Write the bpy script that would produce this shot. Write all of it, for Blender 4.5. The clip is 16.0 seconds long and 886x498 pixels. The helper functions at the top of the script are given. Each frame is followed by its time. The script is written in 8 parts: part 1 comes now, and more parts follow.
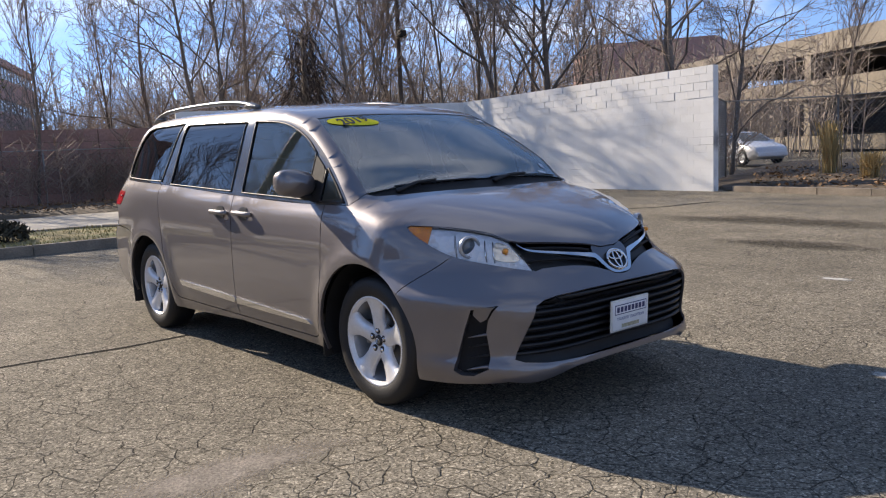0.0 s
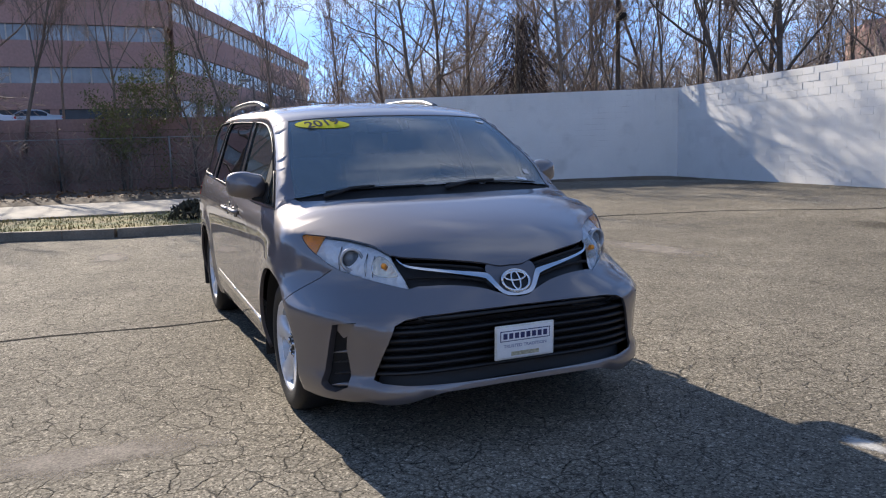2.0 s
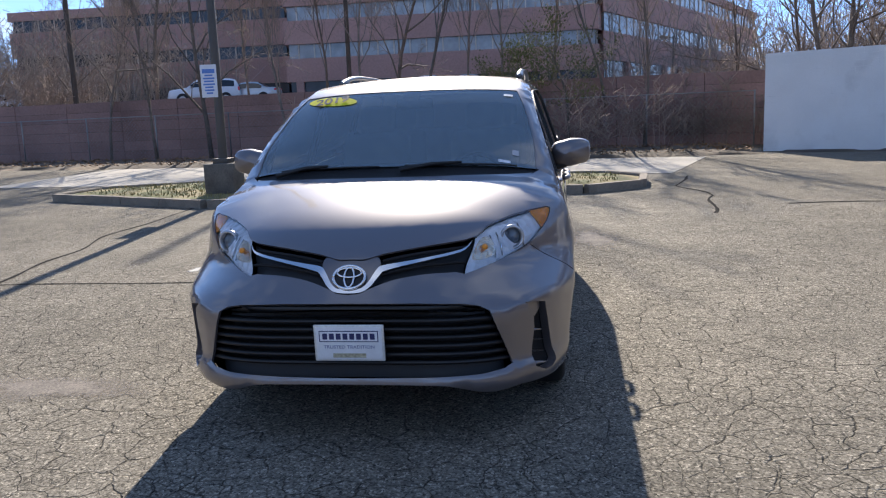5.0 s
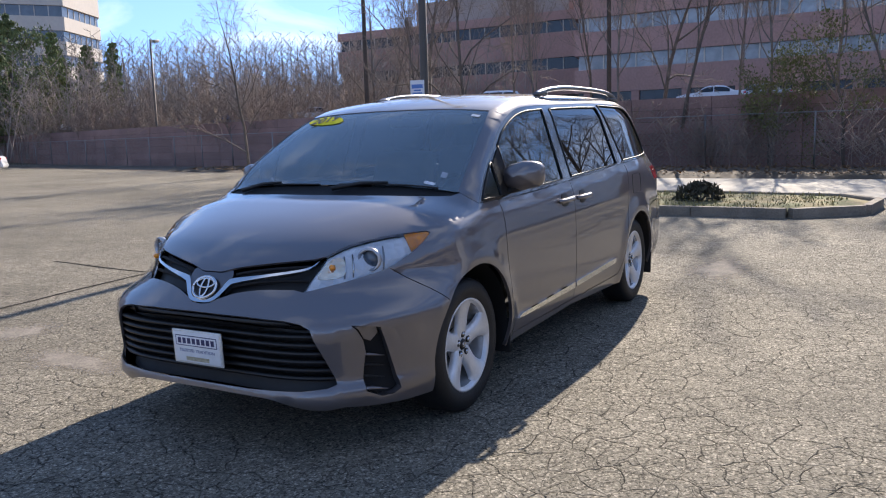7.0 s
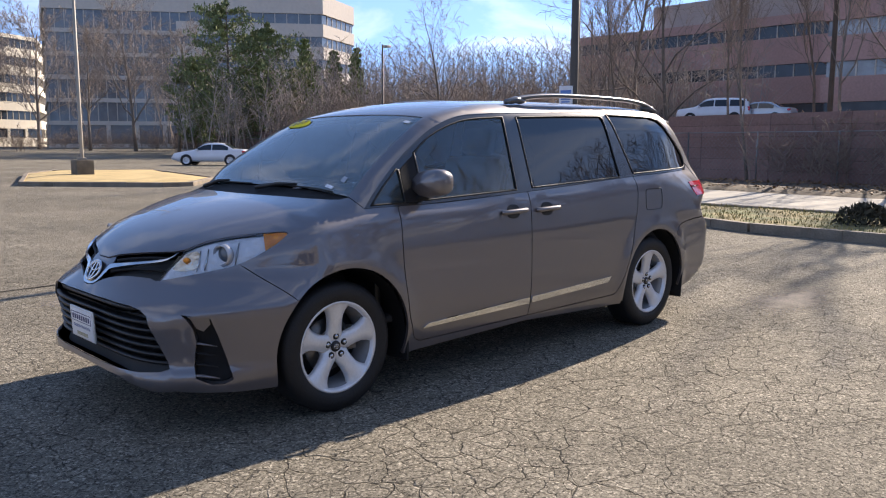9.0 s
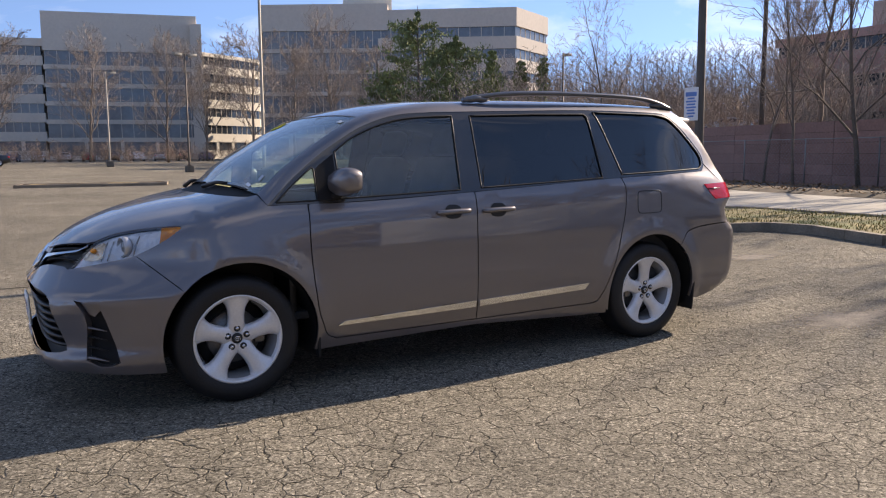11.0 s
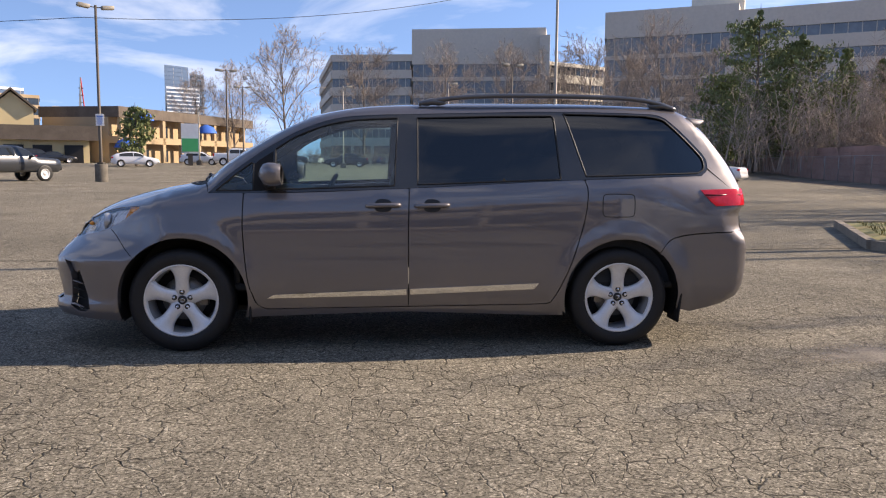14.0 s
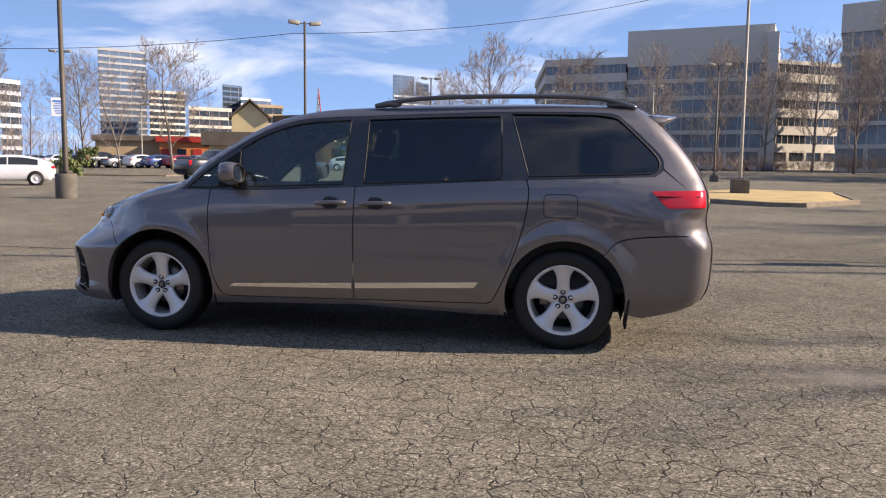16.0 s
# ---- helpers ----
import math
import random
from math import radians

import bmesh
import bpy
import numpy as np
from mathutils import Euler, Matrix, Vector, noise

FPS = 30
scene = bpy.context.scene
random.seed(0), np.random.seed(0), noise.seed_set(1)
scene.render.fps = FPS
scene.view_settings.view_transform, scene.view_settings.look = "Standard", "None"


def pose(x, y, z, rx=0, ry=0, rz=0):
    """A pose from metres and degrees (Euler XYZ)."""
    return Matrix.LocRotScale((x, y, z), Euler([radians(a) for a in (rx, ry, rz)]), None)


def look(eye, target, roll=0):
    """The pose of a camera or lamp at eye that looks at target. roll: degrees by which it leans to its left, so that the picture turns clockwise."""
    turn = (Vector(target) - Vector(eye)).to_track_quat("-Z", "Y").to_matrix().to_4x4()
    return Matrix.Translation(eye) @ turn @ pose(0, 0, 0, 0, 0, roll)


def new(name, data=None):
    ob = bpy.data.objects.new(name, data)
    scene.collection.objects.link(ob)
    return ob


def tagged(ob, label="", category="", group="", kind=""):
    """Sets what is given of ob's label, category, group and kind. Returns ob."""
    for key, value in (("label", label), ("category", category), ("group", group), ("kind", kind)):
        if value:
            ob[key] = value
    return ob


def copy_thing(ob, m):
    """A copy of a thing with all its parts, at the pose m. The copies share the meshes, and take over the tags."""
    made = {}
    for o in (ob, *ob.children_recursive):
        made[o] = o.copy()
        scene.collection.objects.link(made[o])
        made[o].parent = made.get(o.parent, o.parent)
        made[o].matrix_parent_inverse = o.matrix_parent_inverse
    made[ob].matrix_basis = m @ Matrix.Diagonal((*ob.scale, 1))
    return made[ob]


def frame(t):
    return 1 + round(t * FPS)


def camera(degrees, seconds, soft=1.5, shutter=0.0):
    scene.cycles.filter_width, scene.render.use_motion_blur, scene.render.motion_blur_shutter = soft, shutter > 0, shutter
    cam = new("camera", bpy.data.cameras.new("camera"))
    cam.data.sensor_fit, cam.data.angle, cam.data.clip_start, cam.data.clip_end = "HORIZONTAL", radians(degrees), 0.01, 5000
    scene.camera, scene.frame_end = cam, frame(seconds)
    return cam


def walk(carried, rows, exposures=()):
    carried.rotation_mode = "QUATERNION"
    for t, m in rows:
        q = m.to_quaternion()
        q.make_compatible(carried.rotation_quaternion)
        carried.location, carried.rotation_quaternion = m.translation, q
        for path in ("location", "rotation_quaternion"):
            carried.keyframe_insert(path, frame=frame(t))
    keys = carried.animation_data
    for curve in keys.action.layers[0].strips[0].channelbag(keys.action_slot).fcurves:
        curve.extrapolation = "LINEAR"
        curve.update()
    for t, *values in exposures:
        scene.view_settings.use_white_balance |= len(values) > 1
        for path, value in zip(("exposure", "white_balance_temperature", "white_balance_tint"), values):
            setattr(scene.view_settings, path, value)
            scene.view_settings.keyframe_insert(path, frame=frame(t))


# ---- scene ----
cam = camera(57.6, 16.0, 1.15)
PATH = [
    (0, (-5.001, 3.412, 1.368), (-3.496, 2.118, 1.122), -2.4),
    (0.5, (-5.192, 3.035, 1.382), (-3.621, 1.824, 1.126), -2.2),
    (1, (-5.476, 2.636, 1.398), (-3.802, 1.573, 1.138), -1.9),
    (1.5, (-5.595, 2.248, 1.416), (-3.862, 1.284, 1.154), -1.4),
    (2, (-5.812, 1.8, 1.434), (-3.985, 1.031, 1.169), -1.7),
    (2.5, (-5.906, 1.406, 1.43), (-4.028, 0.77, 1.167), -1.4),
    (3, (-6.035, 0.911, 1.445), (-4.102, 0.474, 1.174), -1.0),
    (3.5, (-6.048, 0.495, 1.433), (-4.087, 0.234, 1.14), -1.1),
    (4, (-6.067, -0.028, 1.445), (-4.093, -0.095, 1.131), -1.5),
    (4.5, (-5.992, -0.462, 1.436), (-4.022, -0.338, 1.113), -2.1),
    (4.7, (-5.931, -0.649, 1.457), (-3.966, -0.461, 1.133), -2.2),
    (6.8, (-5.239, -2.657, 1.461), (-3.49, -1.736, 1.158), -1.8),
    (7, (-5.158, -2.87, 1.446), (-3.436, -1.891, 1.167), -1.7),
    (7.5, (-4.943, -3.277, 1.431), (-3.301, -2.169, 1.158), -1.1),
    (8, (-4.632, -3.677, 1.427), (-3.071, -2.455, 1.159), 0.2),
    (8.5, (-4.369, -4.042, 1.431), (-2.9, -2.712, 1.164), -0.0),
    (9, (-4.018, -4.336, 1.431), (-2.645, -2.906, 1.171), 0.1),
    (9.2, (-3.884, -4.481, 1.413), (-2.569, -2.996, 1.152), -0.1),
    (11.3, (-2.469, -5.422, 1.346), (-1.571, -3.651, 1.114), -0.2),
    (11.5, (-2.311, -5.54, 1.334), (-1.483, -3.735, 1.102), -0.1),
    (12, (-1.909, -5.761, 1.322), (-1.191, -3.908, 1.094), -0.1),
    (12.5, (-1.547, -5.935, 1.342), (-0.944, -4.042, 1.116), 0.1),
    (13, (-1.118, -6.146, 1.334), (-0.671, -4.209, 1.107), -0.2),
    (13.5, (-0.726, -6.257, 1.333), (-0.407, -4.296, 1.109), -0.3),
    (14, (-0.264, -6.446, 1.312), (-0.077, -4.467, 1.093), 0.5),
    (14.5, (0.15, -6.521, 1.311), (0.236, -4.534, 1.095), 1.8),
    (15, (0.667, -6.624, 1.303), (0.605, -4.637, 1.086), 1.5),
    (15.5, (1.107, -6.581, 1.305), (0.92, -4.601, 1.094), 1.1),
    (16, (1.652, -6.525, 1.294), (1.307, -4.566, 1.082), 0.6),
]
walk(cam, [(t, look(eye, target, roll)) for t, eye, target, roll in PATH], [(0, 0.90, 7150, 14), (3, 0.93, 6550, 12), (8, 1.12, 6850, 14), (11.5, 0.88, 7550, 17), (14, 0.93, 7550, 17), (16, 0.84, 7450, 17)])

# ---- daylight ----
SUN_ELEV, SUN_AZ = 28.0, 9.0  # degrees above the horizon; from +x towards +y
world = bpy.data.worlds.new("daylight")
scene.world = world
world.use_nodes = True
wn, wl = world.node_tree.nodes, world.node_tree.links
sky = wn.new("ShaderNodeTexSky")
sky.sky_type, sky.sun_disc = "NISHITA", False
sky.sun_elevation, sky.sun_rotation = radians(SUN_ELEV), radians(90 - SUN_AZ)
sky.air_density, sky.dust_density, sky.ozone_density, sky.altitude = 0.74, 0.02, 4.0, 60
tc = wn.new("ShaderNodeTexCoord")
# a high deck of thin broken cloud, seen in perspective
split_dir, rise, east, north, deck = (wn.new("ShaderNode" + k) for k in ("SeparateXYZ", "Math", "Math", "Math", "CombineXYZ"))
rise.operation, rise.inputs[1].default_value = "ADD", 0.16
east.operation = north.operation = "DIVIDE"
wl.new(tc.outputs["Generated"], split_dir.inputs[0])
wl.new(split_dir.outputs[2], rise.inputs[0])
for axis, node in ((0, east), (1, north)):
    wl.new(split_dir.outputs[axis], node.inputs[0])
    wl.new(rise.outputs[0], node.inputs[1])
    wl.new(node.outputs[0], deck.inputs[axis])
puff = wn.new("ShaderNodeTexNoise")
puff.inputs["Scale"].default_value, puff.inputs["Detail"].default_value, puff.inputs["Roughness"].default_value = 1.05, 8, 0.56
puff.inputs["Distortion"].default_value = 0.5
thin = wn.new("ShaderNodeMapRange")
thin.inputs["From Min"].default_value, thin.inputs["From Max"].default_value, thin.inputs["To Max"].default_value = 0.50, 0.76, 0.60
cloud = wn.new("ShaderNodeMix")
cloud.data_type = "RGBA"
cloud.inputs["B"].default_value = (5.4, 5.7, 6.1, 1)
lift = wn.new("ShaderNodeVectorMath")  # thin winter air: little haze along the horizon
lift.inputs[1].default_value = (0.0, 0.0, 0.20)
wl.new(tc.outputs["Generated"], lift.inputs[0])
wl.new(lift.outputs[0], sky.inputs[0])
wl.new(deck.outputs[0], puff.inputs["Vector"])
wl.new(puff.outputs[0], thin.inputs[0])
wl.new(thin.outputs[0], cloud.inputs["Factor"])
wl.new(sky.outputs[0], cloud.inputs["A"])
wl.new(cloud.outputs["Result"], wn["Background"].inputs[0])
wn["Background"].inputs[1].default_value = 0.160

lamp = bpy.data.lights.new("sun", "SUN")
lamp.energy, lamp.angle, lamp.color = 4.4, radians(0.53), (1.0, 0.92, 0.80)
sun = new("sun", lamp)
ce, se = math.cos(radians(SUN_ELEV)), math.sin(radians(SUN_ELEV))
sun.matrix_world = look((60 * ce * math.cos(radians(SUN_AZ)), 60 * ce * math.sin(radians(SUN_AZ)), 60 * se), (0, 0, 0))

# ---- helpers for meshes ----
from mathutils.geometry import delaunay_2d_cdt


def mesh_part(name, verts, faces, material, parent=None, label="", normals=None, smooth=True):
    me = bpy.data.meshes.new(name)
    me.from_pydata([tuple(map(float, v)) for v in verts], [], [tuple(int(i) for i in f) for f in faces])
    me.materials.append(material)
    if smooth:
        me.polygons.foreach_set("use_smooth", [True] * len(me.polygons))
    if normals is not None:
        me.normals_split_custom_set_from_vertices([tuple(map(float, n)) for n in normals])
    ob = new(name, me)
    if parent is not None:
        ob.parent = parent
    if label:
        ob["label"] = label
    return ob


def mesh_from_bm(name, bm, material, parent=None, label="", smooth=True):
    me = bpy.data.meshes.new(name)
    bmesh.ops.recalc_face_normals(bm, faces=bm.faces)
    bm.to_mesh(me)
    bm.free()
    me.materials.append(material)
    if smooth:
        me.polygons.foreach_set("use_smooth", [True] * len(me.polygons))
        me.set_sharp_from_angle(angle=radians(40))
    ob = new(name, me)
    if parent is not None:
        ob.parent = parent
    if label:
        ob["label"] = label
    return ob




# ---- shapes ----
def hermite(xs, ys):
    """A smooth curve through the given points that does not overshoot."""
    xs, ys = np.array(xs, float), np.array(ys, float)
    h, d = np.diff(xs), np.diff(ys) / np.diff(xs)
    m = np.zeros(len(xs))
    m[0], m[-1] = d[0], d[-1]
    for i in range(1, len(xs) - 1):
        if d[i - 1] * d[i] > 0:
            a, b = 2 * h[i] + h[i - 1], h[i] + 2 * h[i - 1]
            m[i] = (a + b) / (a / d[i - 1] + b / d[i])

    def curve(x):
        x = np.asarray(x, float)
        i = np.clip(np.searchsorted(xs, x) - 1, 0, len(xs) - 2)
        t = np.clip((x - xs[i]) / h[i], -0.4, 1.4)
        low, high = t < 0, t > 1
        tt = np.clip(t, 0, 1)
        y = (ys[i] * (1 + 2 * tt) * (1 - tt) ** 2 + h[i] * m[i] * tt * (1 - tt) ** 2
             + ys[i + 1] * tt * tt * (3 - 2 * tt) + h[i] * m[i + 1] * tt * tt * (tt - 1))
        y = np.where(low, ys[0] + (x - xs[0]) * m[0], y)
        return np.where(high, ys[-1] + (x - xs[-1]) * m[-1], y)
    return curve


def step(a, b, x):
    t = np.clip((x - a) / (b - a), 0, 1)
    return t * t * (3 - 2 * t)


def smooth_loop(points, step_len=0.03, closed=False, cut=()):
    """A polyline drawn through the points with even steps; corners stay."""
    p = np.array(points, float)
    if closed:
        p = np.vstack([p, p[:1]])
    out = []
    for a, b in zip(p[:-1], p[1:]):
        n = max(1, int(math.ceil(np.linalg.norm(b - a) / step_len)))
        for i in range(n):
            out.append(a + (b - a) * i / n)
    if not closed:
        out.append(p[-1])
    return np.array(out)


def spline(points, n=40, closed=False):
    """A round curve through points."""
    p = np.array(points, float)
    if closed:
        p = np.vstack([p[-1:], p, p[:2]])
    else:
        p = np.vstack([2 * p[0] - p[1], p, 2 * p[-1] - p[-2]])
    seg = len(p) - 3
    per = max(2, n // seg)
    out = []
    for i in range(seg):
        a, b, c, d = p[i:i + 4]
        for k in range(per):
            t = k / per
            out.append(0.5 * (2 * b + (c - a) * t + (2 * a - 5 * b + 4 * c - d) * t * t + (3 * b - a - 3 * c + d) * t ** 3))
    if not closed:
        out.append(p[-2])
    return np.array(out)


def tube_path(points, radius, sides=8, flat=1.0, caps=None):
    """Rings along a path: verts and faces. radius may be a list. Fine tubes stay open."""
    p = np.array(points, float)
    n = len(p)
    r = np.broadcast_to(np.asarray(radius, float), (n,))
    tang = np.empty_like(p)
    tang[1:-1] = p[2:] - p[:-2]
    tang[0], tang[-1] = p[1] - p[0], p[-1] - p[-2]
    tang /= np.sqrt((tang * tang).sum(1))[:, None] + 1e-9
    x, y, z = tang.T
    a = np.stack([y, -x, 0 * x], 1)
    flatly = (x * x + y * y) < 1e-6
    if flatly.any():
        a[flatly] = (0, 1, 0)
    a /= np.sqrt((a * a).sum(1))[:, None]
    b = np.stack([a[:, 1] * z - a[:, 2] * y, a[:, 2] * x - a[:, 0] * z, a[:, 0] * y - a[:, 1] * x], 1)
    w = np.arange(sides) * (2 * math.pi / sides)
    verts = (p[:, None] + r[:, None, None] * (np.cos(w)[None, :, None] * a[:, None] + flat * np.sin(w)[None, :, None] * b[:, None])).reshape(-1, 3)
    faces = [(i * sides + k, i * sides + (k + 1) % sides, (i + 1) * sides + (k + 1) % sides, (i + 1) * sides + k) for i in range(n - 1) for k in range(sides)]
    if sides > 4 if caps is None else caps:
        faces.append(tuple(range(sides))[::-1])
        faces.append(tuple((n - 1) * sides + k for k in range(sides)))
    return verts, faces


def tube_part(name, points, radius, material, parent, sides=8, flat=1.0, label=""):
    v, f = tube_path(points, radius, sides, flat)
    return mesh_part(name, v, f, material, parent, label)


def lathe(profile, n=48, axis="y"):
    """Turns (radius, along) points round an axis."""
    verts, faces = [], []
    m = len(profile)
    for k in range(n):
        w = 2 * math.pi * k / n
        c, s = math.cos(w), math.sin(w)
        for r, h in profile:
            verts.append((r * c, h, r * s) if axis == "y" else (r * c, r * s, h))
    for k in range(n):
        q = (k + 1) % n
        for i in range(m - 1):
            faces.append((k * m + i, k * m + i + 1, q * m + i + 1, q * m + i) if axis == "y" else (k * m + i, q * m + i, q * m + i + 1, k * m + i + 1))
    return np.array(verts), faces


def rounded_box(size, r=0.01, seg=2, at=(0, 0, 0), turn=None):
    bm = bmesh.new()
    bmesh.ops.create_cube(bm, size=1)
    for v in bm.verts:
        v.co = Vector((v.co.x * size[0], v.co.y * size[1], v.co.z * size[2]))
    if r:
        bmesh.ops.bevel(bm, geom=bm.edges[:], offset=min(r, 0.45 * min(size)), segments=seg, profile=0.5, affect="EDGES")
    if turn:
        bmesh.ops.transform(bm, matrix=turn, verts=bm.verts)
    bmesh.ops.translate(bm, vec=Vector(at), verts=bm.verts)
    return bm


def inside_loop(pts, loop):
    x, y = pts[:, 0], pts[:, 1]
    c = np.zeros(len(pts), bool)
    a, b = loop, np.roll(loop, -1, 0)
    for (x0, y0), (x1, y1) in zip(a, b):
        if y0 != y1:
            hit = ((y0 > y) != (y1 > y)) & (x < (x1 - x0) * (y - y0) / (y1 - y0) + x0)
            c ^= hit
    return c


def flat_fill(loops, gap):
    """Triangles that fill the first loop but for the others."""
    pts = np.vstack(loops)
    edges, start = [], 0
    for lp in loops:
        n = len(lp)
        edges += [(start + i, start + (i + 1) % n) for i in range(n)]
        start += n
    lo, hi = pts.min(0), pts.max(0)
    gx, gy = np.meshgrid(np.arange(lo[0], hi[0], gap), np.arange(lo[1], hi[1], gap))
    gx = gx + (np.arange(gx.shape[0]) % 2)[:, None] * gap / 2
    grid = np.stack([gx.ravel(), gy.ravel()], 1)
    ok = inside_loop(grid, loops[0])
    for lp in loops[1:]:
        ok &= ~inside_loop(grid, lp)
    grid = grid[ok]
    if len(grid):
        near = np.full(len(grid), 9.0)
        for a in pts:
            near = np.minimum(near, np.hypot(*(grid - a).T))
        grid = grid[near > gap * 0.45]
    both = np.vstack([pts, grid]) if len(grid) else pts
    v, e, f, ov, oe, of = delaunay_2d_cdt([Vector(q) for q in both], edges, [], 0, 1e-6)
    v = np.array([(q.x, q.y) for q in v])
    tri = np.array([t for t in f if len(t) == 3])
    mid = v[tri].mean(1)
    ok = inside_loop(mid, loops[0])
    for lp in loops[1:]:
        ok &= ~inside_loop(mid, lp)
    ok &= np.abs(np.cross(v[tri[:, 1]] - v[tri[:, 0]], v[tri[:, 2]] - v[tri[:, 0]])) > 1e-9
    first = [o[0] if len(o) else -1 for o in ov]
    return v, tri[ok], first, len(pts)



# ---- materials ----
def rgb(c):
    return (*c, 1.0)


def mat(name, color, rough=0.6, metal=0.0, vary=0.15, scale=6.0, fine=0.1, fine_scale=90.0, bump=0.0, bump_scale=60.0, coat=0.0, spec=0.5, per_object=0.0, second=None, second_at=0.55, second_scale=1.5, coat_ior=1.5):
    """A surface with broad and fine variation of its colour, uneven gloss and a fine relief."""
    m = bpy.data.materials.new(name)
    m.use_nodes = True
    n, l = m.node_tree.nodes, m.node_tree.links
    b = n["Principled BSDF"]
    b.inputs["Roughness"].default_value, b.inputs["Metallic"].default_value = rough, metal
    b.inputs["Coat Weight"].default_value, b.inputs["Coat Roughness"].default_value = coat, 0.03
    b.inputs["Coat IOR"].default_value = coat_ior
    b.inputs["Specular IOR Level"].default_value = spec
    tc = n.new("ShaderNodeTexCoord")
    src = None
    if vary or fine:
        big, small = n.new("ShaderNodeTexNoise"), n.new("ShaderNodeTexNoise")
        big.inputs["Scale"].default_value, big.inputs["Detail"].default_value = scale, 5
        small.inputs["Scale"].default_value, small.inputs["Detail"].default_value = fine_scale, 3
        l.new(tc.outputs["Object"], big.inputs["Vector"])
        l.new(tc.outputs["Object"], small.inputs["Vector"])
        r1, r2 = n.new("ShaderNodeMapRange"), n.new("ShaderNodeMapRange")
        r1.inputs["From Min"].default_value, r1.inputs["From Max"].default_value = 0.25, 0.75
        r1.inputs["To Min"].default_value, r1.inputs["To Max"].default_value = 1 - vary, 1 + vary
        r2.inputs["From Min"].default_value, r2.inputs["From Max"].default_value = 0.25, 0.75
        r2.inputs["To Min"].default_value, r2.inputs["To Max"].default_value = 1 - fine, 1 + fine
        l.new(big.outputs[0], r1.inputs[0])
        l.new(small.outputs[0], r2.inputs[0])
        mul = n.new("ShaderNodeMath")
        mul.operation = "MULTIPLY"
        l.new(r1.outputs[0], mul.inputs[0])
        l.new(r2.outputs[0], mul.inputs[1])
        last = mul.outputs[0]
        if per_object:
            info, r3, mul2 = n.new("ShaderNodeObjectInfo"), n.new("ShaderNodeMapRange"), n.new("ShaderNodeMath")
            r3.inputs["To Min"].default_value, r3.inputs["To Max"].default_value = 1 - per_object, 1 + per_object
            mul2.operation = "MULTIPLY"
            l.new(info.outputs["Random"], r3.inputs[0])
            l.new(r3.outputs[0], mul2.inputs[0])
            l.new(last, mul2.inputs[1])
            last = mul2.outputs[0]
        base = n.new("ShaderNodeRGB")
        base.outputs[0].default_value = rgb(color)
        src = base.outputs[0]
        if second:
            mix, n2, r4 = n.new("ShaderNodeMix"), n.new("ShaderNodeTexNoise"), n.new("ShaderNodeMapRange")
            mix.data_type = "RGBA"
            n2.inputs["Scale"].default_value, n2.inputs["Detail"].default_value = second_scale, 6
            r4.inputs["From Min"].default_value, r4.inputs["From Max"].default_value = second_at - 0.08, second_at + 0.08
            mix.inputs["B"].default_value = rgb(second)
            l.new(tc.outputs["Object"], n2.inputs["Vector"])
            l.new(n2.outputs[0], r4.inputs[0])
            l.new(r4.outputs[0], mix.inputs["Factor"])
            l.new(src, mix.inputs["A"])
            src = mix.outputs["Result"]
        sc = n.new("ShaderNodeVectorMath")
        sc.operation = "SCALE"
        l.new(src, sc.inputs[0])
        l.new(last, sc.inputs["Scale"])
        l.new(sc.outputs[0], b.inputs["Base Color"])
    else:
        b.inputs["Base Color"].default_value = rgb(color)
    if bump:
        bn, bp = n.new("ShaderNodeTexNoise"), n.new("ShaderNodeBump")
        bn.inputs["Scale"].default_value, bn.inputs["Detail"].default_value = bump_scale, 4
        bp.inputs["Strength"].default_value, bp.inputs["Distance"].default_value = min(1.0, bump), 0.01
        l.new(tc.outputs["Object"], bn.inputs["Vector"])
        l.new(bn.outputs[0], bp.inputs["Height"])
        l.new(bp.outputs[0], b.inputs["Normal"])
    return m


def glass(name, tint, gloss=0.05, ior=1.5, sky_veil=0.0):
    """Thin pane: what shows through is tinted, the gloss follows the angle."""
    m = bpy.data.materials.new(name)
    m.use_nodes = True
    n, l = m.node_tree.nodes, m.node_tree.links
    n.remove(n["Principled BSDF"])
    tr, gl, fr, mx = n.new("ShaderNodeBsdfTransparent"), n.new("ShaderNodeBsdfGlossy"), n.new("ShaderNodeFresnel"), n.new("ShaderNodeMixShader")
    tr.inputs[0].default_value = rgb(tint)
    gl.inputs["Roughness"].default_value = 0.0 if not gloss else gloss * 0.1
    gl.inputs["Color"].default_value = (1, 1, 1, 1)
    fr.inputs["IOR"].default_value = ior
    l.new(fr.outputs[0], mx.inputs[0])
    l.new(tr.outputs[0], mx.inputs[1])
    l.new(gl.outputs[0], mx.inputs[2])
    last = mx.outputs[0]
    # pale teal diffuse share that paints in reflected sky and haze
    if sky_veil:
        df, m2 = n.new("ShaderNodeBsdfDiffuse"), n.new("ShaderNodeMixShader")
        df.inputs[0].default_value = (0.60, 0.77, 0.78, 1)
        m2.inputs[0].default_value = sky_veil
        l.new(last, m2.inputs[1])
        l.new(df.outputs[0], m2.inputs[2])
        last = m2.outputs[0]
    l.new(last, n["Material Output"].inputs[0])
    return m


